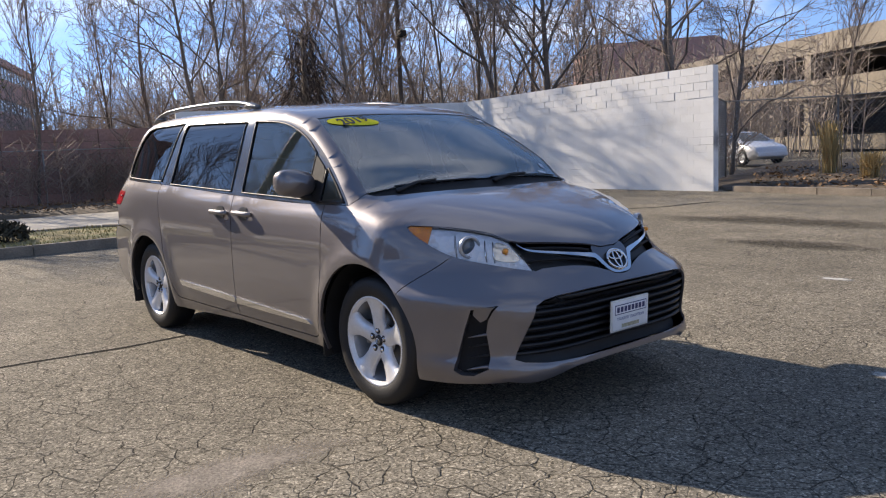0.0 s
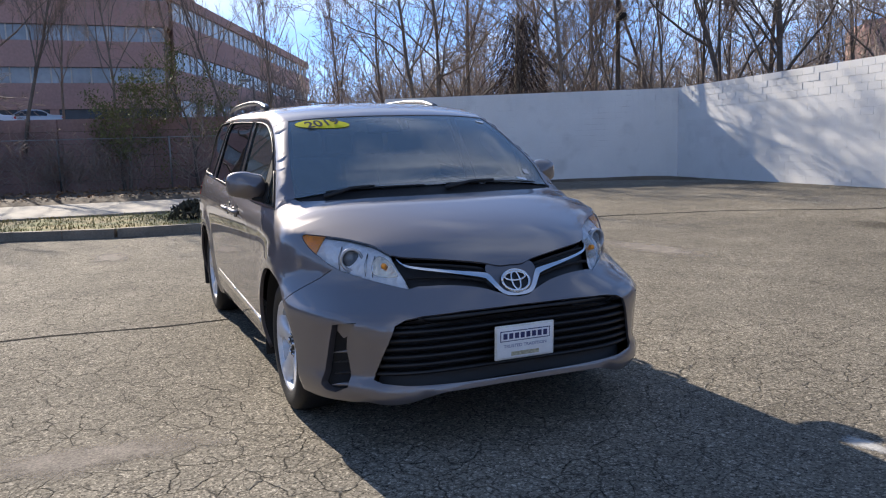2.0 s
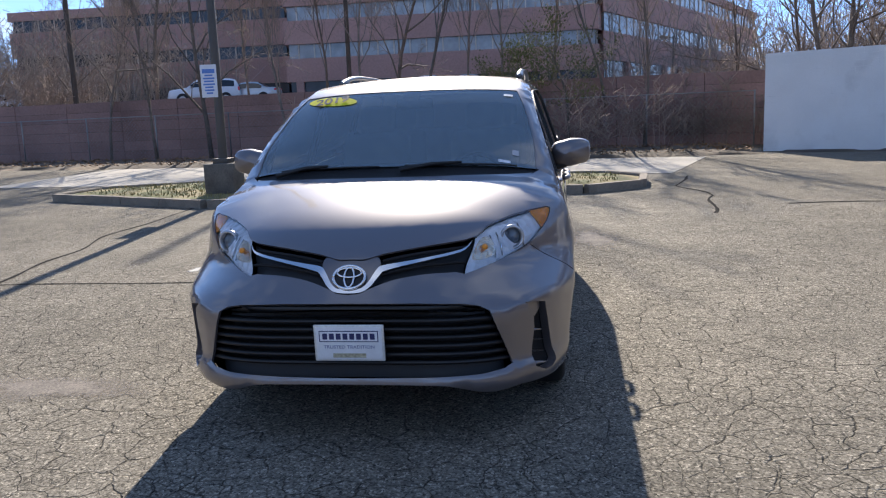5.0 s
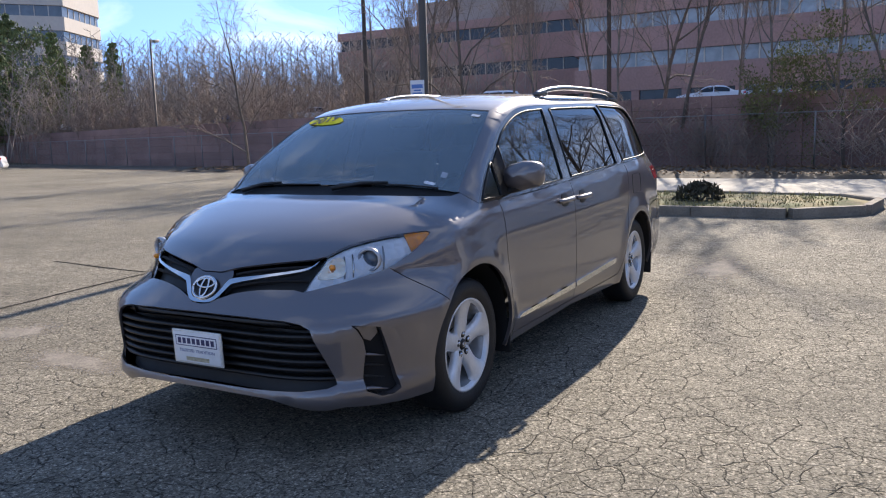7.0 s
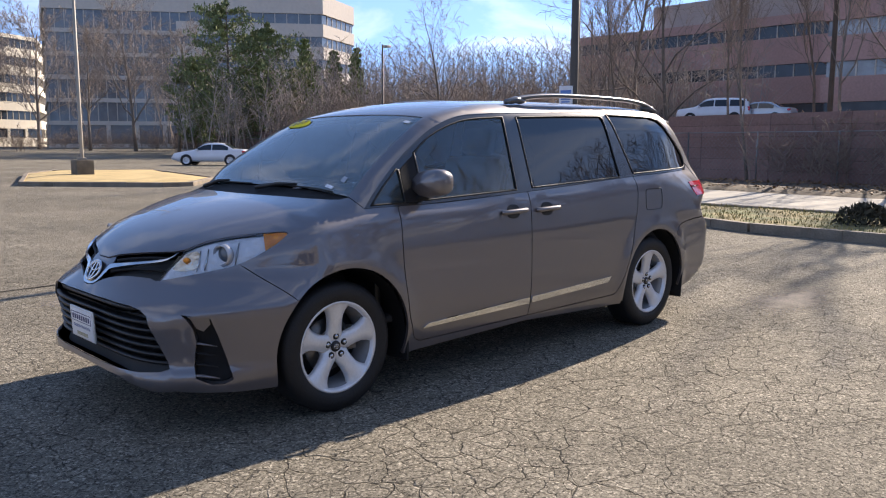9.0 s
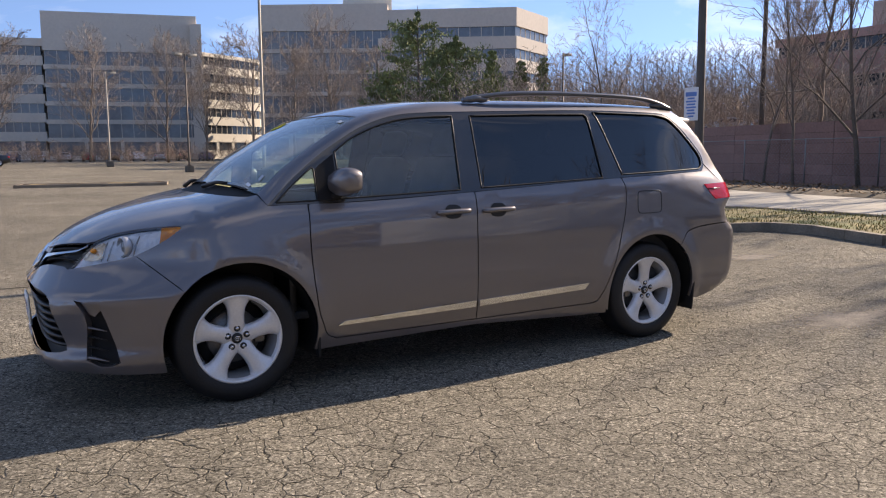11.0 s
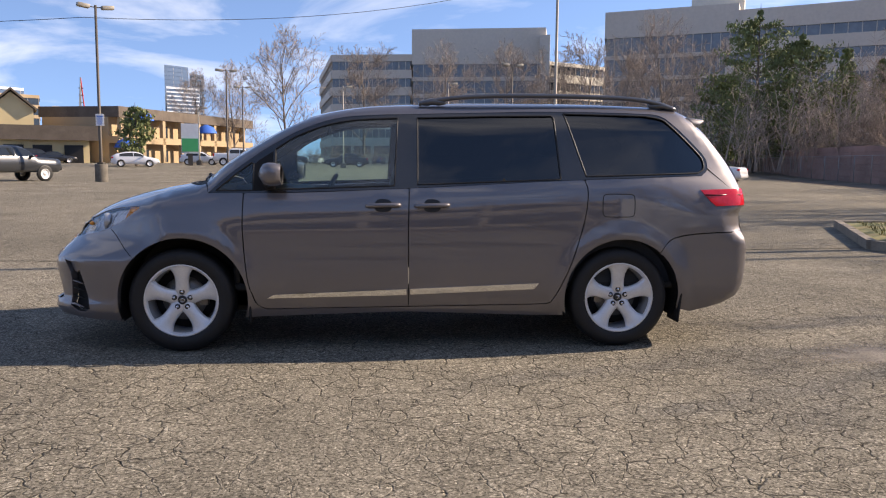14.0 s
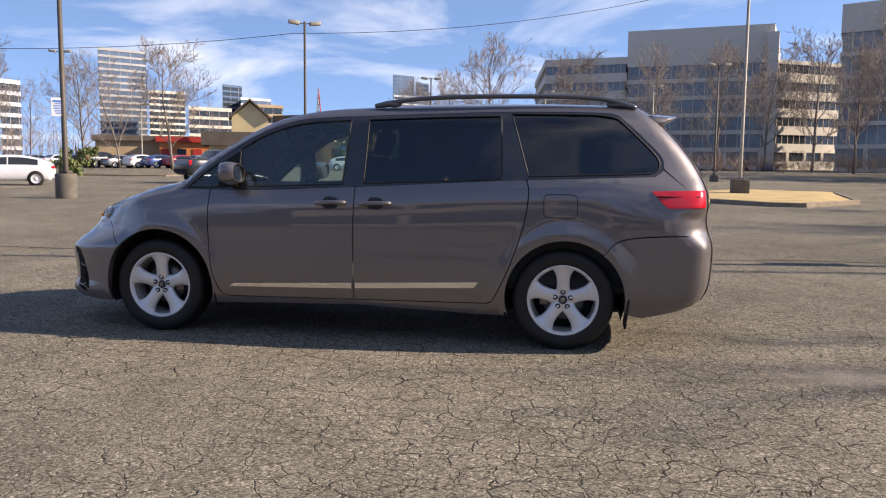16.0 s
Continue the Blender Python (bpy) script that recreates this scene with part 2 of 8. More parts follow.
M_PAINT = mat("grey_metallic_paint", (0.158, 0.143, 0.148), 0.50, 0.62, 0.03, 1.5, 0.10, 1400, coat=1.0, coat_ior=1.80)
M_PAINTDARK = mat("grey_metallic_paint_flat", (0.16, 0.15, 0.155), 0.3, 0.8, 0.03, 2, 0.05, 900, coat=0.8)
# the last value of these two panes is the painted sky haze
M_GLASS = glass("tinted_glass", (0.70, 0.86, 0.82), 0.0, 1.85, 0.03)
M_SCREEN = glass("windscreen_glass", (0.70, 0.86, 0.86), 0.0, 2.6, 0.10)
M_PRIVACY = glass("privacy_glass", (0.045, 0.049, 0.052), 0.0, 1.75, 0.0)
M_PRIVACY2 = mat("dark_rear_glass", (0.01, 0.011, 0.012), 0.03, 0, 0, 1, 0)
M_CLEAR = glass("clear_lens", (0.97, 0.975, 0.98), 0.0, 1.45)
M_BLACK = mat("black_plastic", (0.010, 0.010, 0.011), 0.55, 0, 0.2, 8, 0.1)
M_SLAT = mat("satin_black_slats", (0.010, 0.010, 0.011), 0.45, 0, 0.2, 8, 0.1)
M_PLASTIC = mat("textured_black_plastic", (0.016, 0.016, 0.017), 0.7, 0, 0.2, 8, 0.1, bump=0.15, bump_scale=500, spec=0.25)
M_GLOSSBLACK = mat("gloss_black_trim", (0.026, 0.025, 0.026), 0.22, 0, 0.1, 4, 0.0, coat=1.0)
M_REDLENS = mat("red_lens", (0.66, 0.016, 0.028), 0.08, 0, 0.15, 14, 0.1, coat=0.6)
M_DARKRED = mat("dark_red_lens", (0.12, 0.004, 0.008), 0.2, 0, 0, 1, 0)
M_CHROME = mat("chrome", (0.78, 0.79, 0.80), 0.12, 1.0, 0.04, 5, 0.02)
# near-black: painted shade of the handle cups, own colour of the wheel caps
M_CUP = mat("cup_shade_and_cap_black", (0.012, 0.012, 0.013), 0.4, 0.0, 0.05, 5, 0.0)
def faceted(name, color, metal, rough, cells):
    """A moulded reflector: bright, with small domed facets."""
    m = mat(name, color, rough, metal, 0.05, 20, 0.0)
    n, l = m.node_tree.nodes, m.node_tree.links
    tc_, vo, bp = n.new("ShaderNodeTexCoord"), n.new("ShaderNodeTexVoronoi"), n.new("ShaderNodeBump")
    vo.inputs["Scale"].default_value = cells
    bp.inputs["Strength"].default_value, bp.inputs["Distance"].default_value = 0.9, 0.012
    l.new(tc_.outputs["Object"], vo.inputs["Vector"])
    l.new(vo.outputs["Distance"], bp.inputs["Height"])
    l.new(bp.outputs[0], n["Principled BSDF"].inputs["Normal"])
    return m


M_LAMPBOWL = faceted("headlight_bowl", (0.95, 0.96, 0.98), 0.06, 0.22, 26)
M_AMBER = mat("amber_reflector", (0.95, 0.33, 0.03), 0.2, 0, 0.12, 30, 0.2, 150, coat=0.5)
# chrome tinted with the amber glow that sun and bulb throw on it
M_AMBERCHROME = mat("amber_glow_chrome", (0.95, 0.80, 0.62), 0.10, 0.9, 0.1, 30, 0.1, 90, bump=0.9, bump_scale=42)
M_GREYRING = mat("lamp_ring", (0.50, 0.51, 0.53), 0.25, 0.5, 0.1, 20, 0.0)
M_PROJ = mat("projector_glass", (0.10, 0.12, 0.14), 0.03, 0.0, 0, 1, 0, coat=1.0)
M_MIRROR = mat("mirror_silver", (0.9, 0.9, 0.9), 0.01, 1.0, 0, 1, 0)
M_RAIL = mat("satin_rail", (0.13, 0.13, 0.135), 0.30, 0.7, 0.05, 4, 0.0, coat=0.3)
M_PLATEFRAME = mat("pale_frame", (0.72, 0.71, 0.66), 0.35, 0.3, 0.1, 20, 0.1)
M_PLATE = mat("white_plate", (0.80, 0.80, 0.80), 0.35, 0, 0.05, 20, 0.03)
M_PLATE2 = mat("white_plate_panel", (0.80, 0.80, 0.81), 0.36, 0, 0.05, 20, 0.03)
M_NAVY = mat("navy_print", (0.03, 0.035, 0.12), 0.4, 0, 0.1, 20, 0.05)
M_NAVYPALE = mat("faded_navy_print", (0.26, 0.28, 0.40), 0.4, 0, 0.3, 120, 0.3, 300)
M_KHAKI = mat("khaki_print", (0.42, 0.38, 0.26), 0.4, 0, 0.3, 90, 0.2)
M_YELLOW = mat("yellow_vinyl", (0.72, 0.66, 0.03), 0.75, 0, 0.06, 20, 0.03, spec=0.15)
M_INK = mat("dark_ink", (0.012, 0.014, 0.004), 0.4, 0, 0.1, 20, 0.05)
M_PAPER = mat("paper_sticker", (0.75, 0.76, 0.78), 0.5, 0, 0.2, 60, 0.2)
M_TYRE = mat("tyre_rubber", (0.009, 0.009, 0.010), 0.6, 0, 0.2, 10, 0.15, 120, bump=0.2, bump_scale=90)
M_ALLOY = mat("silver_alloy", (0.74, 0.74, 0.75), 0.34, 0.35, 0.08, 12, 0.05)
M_DISC = mat("brake_steel", (0.20, 0.19, 0.18), 0.38, 0.8, 0.25, 15, 0.15)
M_CARPET = mat("cabin_carpet", (0.035, 0.035, 0.036), 0.95, 0, 0.2, 10, 0.2)
M_DASH = mat("dash_plastic", (0.045, 0.046, 0.048), 0.6, 0, 0.1, 8, 0.05)
M_SEAT = mat("grey_seat_cloth", (0.13, 0.135, 0.135), 0.9, 0, 0.12, 9, 0.15, 200)
M_LINING = mat("headlining_cloth", (0.32, 0.32, 0.31), 0.95, 0, 0.05, 5, 0.05)


def asphalt_material():
    """Worn asphalt: stone grain, broad stains, a net of cracks in some places."""
    m = bpy.data.materials.new("worn_asphalt")
    m.use_nodes = True
    n, l = m.node_tree.nodes, m.node_tree.links
    b = n["Principled BSDF"]
    tc = n.new("ShaderNodeTexCoord")

    def noise_node(scale, detail=4, rough=0.5):
        q = n.new("ShaderNodeTexNoise")
        q.inputs["Scale"].default_value, q.inputs["Detail"].default_value, q.inputs["Roughness"].default_value = scale, detail, rough
        l.new(tc.outputs["Object"], q.inputs["Vector"])
        return q

    def ranged(out, a, b_, c, d):
        r = n.new("ShaderNodeMapRange")
        for k, v in zip(("From Min", "From Max", "To Min", "To Max"), (a, b_, c, d)):
            r.inputs[k].default_value = v
        l.new(out, r.inputs[0])
        return r.outputs[0]

    def math_node(op, a, b_):
        q = n.new("ShaderNodeMath")
        q.operation = op
        for i, v in enumerate((a, b_)):
            if isinstance(v, (int, float)):
                q.inputs[i].default_value = v
            else:
                l.new(v, q.inputs[i])
        return q.outputs[0]

    stones = n.new("ShaderNodeTexVoronoi")
    stones.inputs["Scale"].default_value = 105
    l.new(tc.outputs["Object"], stones.inputs["Vector"])
    grain = n.new("ShaderNodeTexVoronoi")
    grain.inputs["Scale"].default_value = 70
    l.new(tc.outputs["Object"], grain.inputs["Vector"])
    ramp = n.new("ShaderNodeValToRGB")
    els = ramp.color_ramp.elements
    els[0].position, els[0].color = 0.0, (0.034, 0.031, 0.025, 1)
    els[1].position, els[1].color = 1.0, (0.56, 0.50, 0.40, 1)
    e = els.new(0.45)
    e.color = (0.190, 0.170, 0.134, 1)
    e = els.new(0.75)
    e.color = (0.262, 0.236, 0.187, 1)
    sep = n.new("ShaderNodeSeparateColor")
    l.new(stones.outputs["Color"], sep.inputs[0])
    sep2 = n.new("ShaderNodeSeparateColor")
    l.new(grain.outputs["Color"], sep2.inputs[0])
    l.new(math_node("ADD", math_node("MULTIPLY", sep.outputs[0], 0.66), math_node("MULTIPLY", sep2.outputs[1], 0.34)), ramp.inputs[0])
    stain = ranged(noise_node(0.22, 5, 0.6).outputs[0], 0.3, 0.7, 0.72, 1.22)
    stain2 = ranged(noise_node(1.7, 6, 0.65).outputs[0], 0.3, 0.7, 0.84, 1.14)
    tone = math_node("MULTIPLY", stain, stain2)
    # cracks
    warp = noise_node(2.6, 4)
    add = n.new("ShaderNodeVectorMath")
    add.operation = "MULTIPLY_ADD"
    add.inputs[1].default_value = (0.35, 0.35, 0.0)
    l.new(warp.outputs["Color"], add.inputs[0])
    l.new(tc.outputs["Object"], add.inputs[2])
    flat = n.new("ShaderNodeVectorMath")
    flat.operation = "MULTIPLY"
    flat.inputs[1].default_value = (1, 1, 0)
    l.new(add.outputs[0], flat.inputs[0])
    cells = []
    for sc, wide in ((5.2, 0.032), (12.0, 0.052)):
        v = n.new("ShaderNodeTexVoronoi")
        v.voronoi_dimensions, v.feature = "2D", "DISTANCE_TO_EDGE"
        v.inputs["Scale"].default_value = sc
        l.new(flat.outputs[0], v.inputs["Vector"])
        cells.append(ranged(v.outputs["Distance"], 0.0, wide, 1.0, 0.0))
    where = ranged(noise_node(0.42, 3).outputs[0], 0.30, 0.48, 0.0, 1.0)
    where2 = ranged(noise_node(0.75, 3).outputs[0], 0.36, 0.56, 0.25, 1.0)
    crack = math_node("MAXIMUM", math_node("MULTIPLY", cells[0], where), math_node("MULTIPLY", math_node("MULTIPLY", cells[1], where2), 0.62))
    broken = ranged(noise_node(7, 3).outputs[0], 0.34, 0.54, 0.22, 1.0)
    crack = math_node("MULTIPLY", crack, broken)
    tone = math_node("MULTIPLY", tone, ranged(crack, 0, 1, 1.0, 0.27))
    sc = n.new("ShaderNodeVectorMath")
    sc.operation = "SCALE"
    l.new(ramp.outputs[0], sc.inputs[0])
    l.new(tone, sc.inputs["Scale"])
    l.new(sc.outputs[0], b.inputs["Base Color"])
    b.inputs["Roughness"].default_value = 0.88
    b.inputs["Specular IOR Level"].default_value = 0.12
    h = math_node("SUBTRACT", math_node("MULTIPLY", math_node("ADD", sep.outputs[0], sep2.outputs[1]), 0.5), math_node("MULTIPLY", crack, 1.6))
    bp = n.new("ShaderNodeBump")
    bp.inputs["Strength"].default_value, bp.inputs["Distance"].default_value = 0.85, 0.008
    l.new(h, bp.inputs["Height"])
    l.new(bp.outputs[0], b.inputs["Normal"])
    return m


M_ASPHALT = asphalt_material()
M_CONCRETE = mat("weathered_concrete", (0.36, 0.33, 0.28), 0.9, 0, 0.22, 0.8, 0.15, 40, bump=0.3, bump_scale=40)
M_KERB = mat("old_kerb_concrete", (0.235, 0.195, 0.150), 0.9, 0, 0.3, 2.5, 0.2, 40, bump=0.4, bump_scale=30)
M_BASE = mat("stained_concrete_base", (0.13, 0.115, 0.095), 0.9, 0, 0.35, 3.0, 0.2, 40, bump=0.4, bump_scale=25)
M_DRYGRASS = mat("dry_turf", (0.24, 0.19, 0.08), 0.95, 0, 0.4, 1.6, 0.4, 50, bump=0.5, bump_scale=40, second=(0.13, 0.14, 0.045), second_at=0.52)
M_STRAW = mat("straw_turf", (0.52, 0.38, 0.17), 0.95, 0, 0.25, 1.2, 0.3, 50, bump=0.4, bump_scale=40)
M_REED = mat("dry_reed", (0.40, 0.29, 0.13), 0.95, 0, 0.25, 1.2, 0.3, 50)
M_BLADE = mat("grass_blade", (0.27, 0.23, 0.09), 0.9, 0, 0.4, 2.0, 0.3, 30)
M_DIRT = mat("leafy_dirt", (0.10, 0.075, 0.05), 0.95, 0, 0.45, 0.8, 0.4, 22, bump=0.6, bump_scale=15)
M_LEAF = mat("dead_leaf", (0.26, 0.15, 0.07), 0.85, 0, 0.45, 2.2, 0.3, 20)
M_BARK = mat("grey_bark", (0.18, 0.148, 0.122), 0.95, 0, 0.3, 3.0, 0.3, 30, bump=0.6, bump_scale=18, per_object=0.25)
M_TWIG = mat("brown_twig", (0.27, 0.205, 0.165), 0.95, 0, 0.3, 1.0, 0.2, 30, per_object=0.25)
M_TWIGPALE = mat("pale_twig", (0.30, 0.25, 0.215), 0.95, 0, 0.3, 1.0, 0.2, 30, per_object=0.2)
M_VINE = mat("dark_vine", (0.060, 0.042, 0.034), 0.95, 0, 0.3, 2.0, 0.2, 30)
M_NEEDLE = mat("pine_needles", (0.165, 0.195, 0.075), 0.85, 0, 0.45, 0.7, 0.3, 8, per_object=0.15)
M_OLIVE = mat("olive_leaves", (0.14, 0.14, 0.045), 0.8, 0, 0.4, 0.9, 0.3, 9)
M_SHRUB = mat("dark_shrub", (0.055, 0.050, 0.030), 0.9, 0, 0.35, 6, 0.2, 30)
M_WHITEBLOCK = mat("white_painted_block", (0.76, 0.76, 0.74), 0.75, 0, 0.05, 1.2, 0.05, 60, bump=0.35, bump_scale=55, per_object=0.03, second=(0.62, 0.62, 0.60), second_at=0.66, second_scale=0.9)
M_MORTAR = mat("painted_mortar", (0.76, 0.76, 0.74), 0.9, 0, 0.1, 3, 0.1, 40, second=(0.20, 0.19, 0.18), second_at=0.64, second_scale=0.7)
M_RETAIN = mat("brown_retaining_wall", (0.29, 0.178, 0.152), 0.9, 0, 0.25, 0.5, 0.15, 12, bump=0.3, bump_scale=9, per_object=0.12)
M_BRICK = mat("red_brown_brick", (0.46, 0.27, 0.225), 0.9, 0, 0.12, 0.15, 0.12, 5, bump=0.2, bump_scale=10)
M_BRICKPALE = mat("pink_precast", (0.42, 0.33, 0.28), 0.85, 0, 0.12, 0.2, 0.1, 5)
M_GALV = mat("galvanised_steel", (0.30, 0.30, 0.29), 0.5, 0.7, 0.15, 3, 0.1)
M_POLE = mat("brown_lamp_pole", (0.10, 0.085, 0.07), 0.6, 0.3, 0.2, 1.5, 0.1)
M_POLEPALE = mat("pale_lamp_pole", (0.34, 0.31, 0.26), 0.6, 0.2, 0.2, 1.5, 0.1)
M_WOODPOLE = mat("wood_utility_pole", (0.085, 0.065, 0.05), 0.95, 0, 0.3, 2, 0.2, 25)
M_SIGN = mat("white_sign", (0.72, 0.74, 0.78), 0.5, 0, 0.06, 3, 0.04)
M_SIGNBLUE = mat("blue_sign_print", (0.10, 0.22, 0.55), 0.5, 0, 0.1, 5, 0.05)
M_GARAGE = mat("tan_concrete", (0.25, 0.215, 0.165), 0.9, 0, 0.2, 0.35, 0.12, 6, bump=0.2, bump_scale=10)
# the garage concrete again, with the shade between decks put into its colour
M_GARAGESHADE = mat("shaded_garage_concrete", (0.10, 0.09, 0.08), 0.95, 0, 0.2, 0.4, 0.1)
M_OFFICE = mat("taupe_precast", (0.60, 0.53, 0.45), 0.85, 0, 0.08, 0.05, 0.06, 2)
M_OFFICELIGHT = mat("cream_precast", (0.70, 0.64, 0.54), 0.85, 0, 0.08, 0.05, 0.06, 2)
M_WINDOW = mat("office_glazing", (0.030, 0.040, 0.052), 0.18, 0.0, 0.35, 0.35, 0.2, 1.3, spec=0.5)
M_WINDOWMID = mat("grey_office_glazing", (0.11, 0.125, 0.14), 0.12, 0.0, 0.3, 0.35, 0.2, 1.3, spec=0.9)
M_WINDOWPALE = mat("blind_glazing", (0.30, 0.31, 0.31), 0.15, 0.0, 0.35, 0.5, 0.2, 1.6, spec=0.8)
M_TOWERGLASS = mat("blue_tower_glass", (0.12, 0.165, 0.225), 0.2, 0.2, 0.2, 0.04, 0.1, 0.6)
M_TOWERSTONE = mat("grey_tower_stone", (0.40, 0.39, 0.38), 0.8, 0, 0.1, 0.03, 0.1, 0.6)
M_CREAM = mat("cream_stucco", (0.66, 0.53, 0.30), 0.9, 0, 0.1, 0.3, 0.05)
M_TANROOF = mat("brown_shingle", (0.13, 0.105, 0.085), 0.95, 0, 0.2, 0.8, 0.2, 12)
M_TAN = mat("tan_stucco", (0.42, 0.31, 0.19), 0.9, 0, 0.12, 0.3, 0.05)
M_ORANGE = mat("orange_stucco", (0.72, 0.26, 0.09), 0.9, 0, 0.1, 0.3, 0.05)
M_RED = mat("red_paint", (0.50, 0.04, 0.03), 0.7, 0, 0.1, 0.5, 0.05)
M_BLUEAWNING = mat("blue_awning", (0.03, 0.14, 0.55), 0.7, 0, 0.1, 1, 0.05)
M_GREENSIGN = mat("green_sign", (0.05, 0.42, 0.16), 0.6, 0, 0.1, 1, 0.05)
M_HILL = mat("far_woods_floor", (0.10, 0.08, 0.065), 0.95, 0, 0.3, 0.05, 0.3, 1.0)
M_SEAM = mat("dark_tar_seam", (0.022, 0.021, 0.02), 0.98, 0, 0.3, 5, 0.2, 60, spec=0.05)
M_SANDPATCH = mat("sandy_patch", (0.27, 0.235, 0.195), 0.95, 0, 0.25, 6, 0.55, 80, bump=0.8, bump_scale=80)
M_WHITELINE = mat("faded_white_paint", (0.55, 0.54, 0.50), 0.8, 0, 0.3, 4, 0.3, 60)
M_RUBBER = mat("car_tyre", (0.015, 0.015, 0.016), 0.7, 0, 0.1, 9, 0.1)
M_CARGLASS = mat("car_glass", (0.018, 0.022, 0.026), 0.05, 0, 0, 1, 0, spec=0.8)
CAR_PAINT = {k: mat(k + "_car_paint", c, 0.28, mt, 0.04, 2, 0.0, coat=0.8) for k, c, mt in (("white", (0.74, 0.75, 0.78), 0), ("black", (0.012, 0.012, 0.014), 0), ("dark_grey", (0.032, 0.036, 0.042), 0.2), ("silver", (0.42, 0.44, 0.46), 0.6), ("red", (0.32, 0.02, 0.02), 0), ("blue", (0.04, 0.08, 0.22), 0.2))}

# ======================= ground and setting =======================
def ground_z(x, y):
    """The lot lies level and climbs a little far to the north."""
    return 0.55 * float(step(48, 92, np.array(y)))


gx = np.r_[-900, -400, -150, np.arange(-60, 61, 6), 150, 400, 900]
gy = np.r_[-900, -400, -150, np.arange(-60, 121, 6), 200, 400, 900]
gv = [(x, y, ground_z(x, y)) for y in gy for x in gx]
nx = len(gx)
gf = [(j * nx + i, j * nx + i + 1, (j + 1) * nx + i + 1, (j + 1) * nx + i) for j in range(len(gy) - 1) for i in range(nx - 1)]
tagged(mesh_part("ground", gv, gf, M_ASPHALT), "worn grey asphalt parking lot with cracks", "ground", kind="structure")


def prism_mesh(poly, z0, z1):
    n = len(poly)
    v = [(x, y, z0) for x, y in poly] + [(x, y, z1) for x, y in poly]
    a = sum(poly[i][0] * poly[(i + 1) % n][1] - poly[(i + 1) % n][0] * poly[i][1] for i in range(n))
    f = [tuple(range(n))[::-1], tuple(range(n, 2 * n))] + [(i, (i + 1) % n, n + (i + 1) % n, n + i) for i in range(n)]
    return v, (f if a > 0 else [q[::-1] for q in f])


def prism(name, poly, z0, z1, material, parent=None, label=""):
    v, f = prism_mesh(poly, z0, z1)
    return mesh_part(name, v, f, material, parent, label, smooth=False)


def merged(pieces):
    v, f = [], []
    for a, b in pieces:
        f += [tuple(i + len(v) for i in q) for q in b]
        v += list(a)
    return v, f


def box_mesh(x0, x1, y0, y1, z0, z1):
    return prism_mesh([(x0, y0), (x1, y0), (x1, y1), (x0, y1)], z0, z1)


def lump(poly, z, rise, edge=0.5, gap=0.5):
    """A low mound over a polygon."""
    loop = smooth_loop(poly, gap, closed=True)
    v2, tri, first, n = flat_fill([loop], gap)
    d = np.array([np.hypot(*(loop - p).T).min() for p in v2])
    h = rise * np.clip(d / edge, 0, 1) ** 0.6
    h = h + 0.02 * np.array([noise.noise(Vector((p[0] * 0.9, p[1] * 0.9, 0))) for p in v2]) * np.clip(d / edge, 0, 1)
    tri = [t if np.cross(v2[t[1]] - v2[t[0]], v2[t[2]] - v2[t[0]]) > 0 else t[::-1] for t in tri]
    return np.c_[v2, z + h], tri


def kerb_stones(name, line, parent, width=0.16, height=0.15, stone=1.5, closed=False):
    """A kerb of single stones along a line."""
    p = smooth_loop(line, stone, closed=closed)
    if closed:
        p = np.vstack([p, p[:1]])
    for a, b in zip(p[:-1], p[1:]):
        d = (b - a) / np.linalg.norm(b - a)
        nrm = np.array((-d[1], d[0]))
        a2, b2 = a + d * 0.006, b - d * 0.006
        z = random.uniform(-0.008, 0.008)
        prof = [(0, 0), (0.012, height * 0.85), (0.03, height), (width, height), (width, 0)]
        v = [(*(q + nrm * o), h + z if h else -0.02) for q in (a2, b2) for o, h in prof]
        f = [(i, 5 + i, 5 + (i + 1) % 5, (i + 1) % 5) for i in range(5)] + [tuple(range(5)), tuple(range(9, 4, -1))]
        mesh_part("kerb_stone", v, f, M_KERB, parent, smooth=False)


def scatter_blades(name, poly, count, h, material, z0=0.15, seed=3, label="", w=0.012):
    rnd = random.Random(seed)
    poly = np.array(poly)
    lo, hi = poly.min(0), poly.max(0)
    v, f = [], []
    spots_in = np.array([(rnd.uniform(lo[0], hi[0]), rnd.uniform(lo[1], hi[1])) for _ in range(count * 4)])
    for q in spots_in[inside_loop(spots_in, poly)][:count]:
        a, hh, ln = rnd.uniform(0, 6.3), h * rnd.uniform(0.4, 1.3), rnd.uniform(0.1, 0.8)
        dx, dy = math.cos(a), math.sin(a)
        i = len(v)
        v += [(q[0] - dy * w, q[1] + dx * w, z0), (q[0] + dy * w, q[1] - dx * w, z0), (q[0] + dx * hh * ln, q[1] + dy * hh * ln, z0 + hh)]
        f.append((i, i + 1, i + 2))
    return tagged(mesh_part(name, v, f, material), label, "grass", kind="stuff")


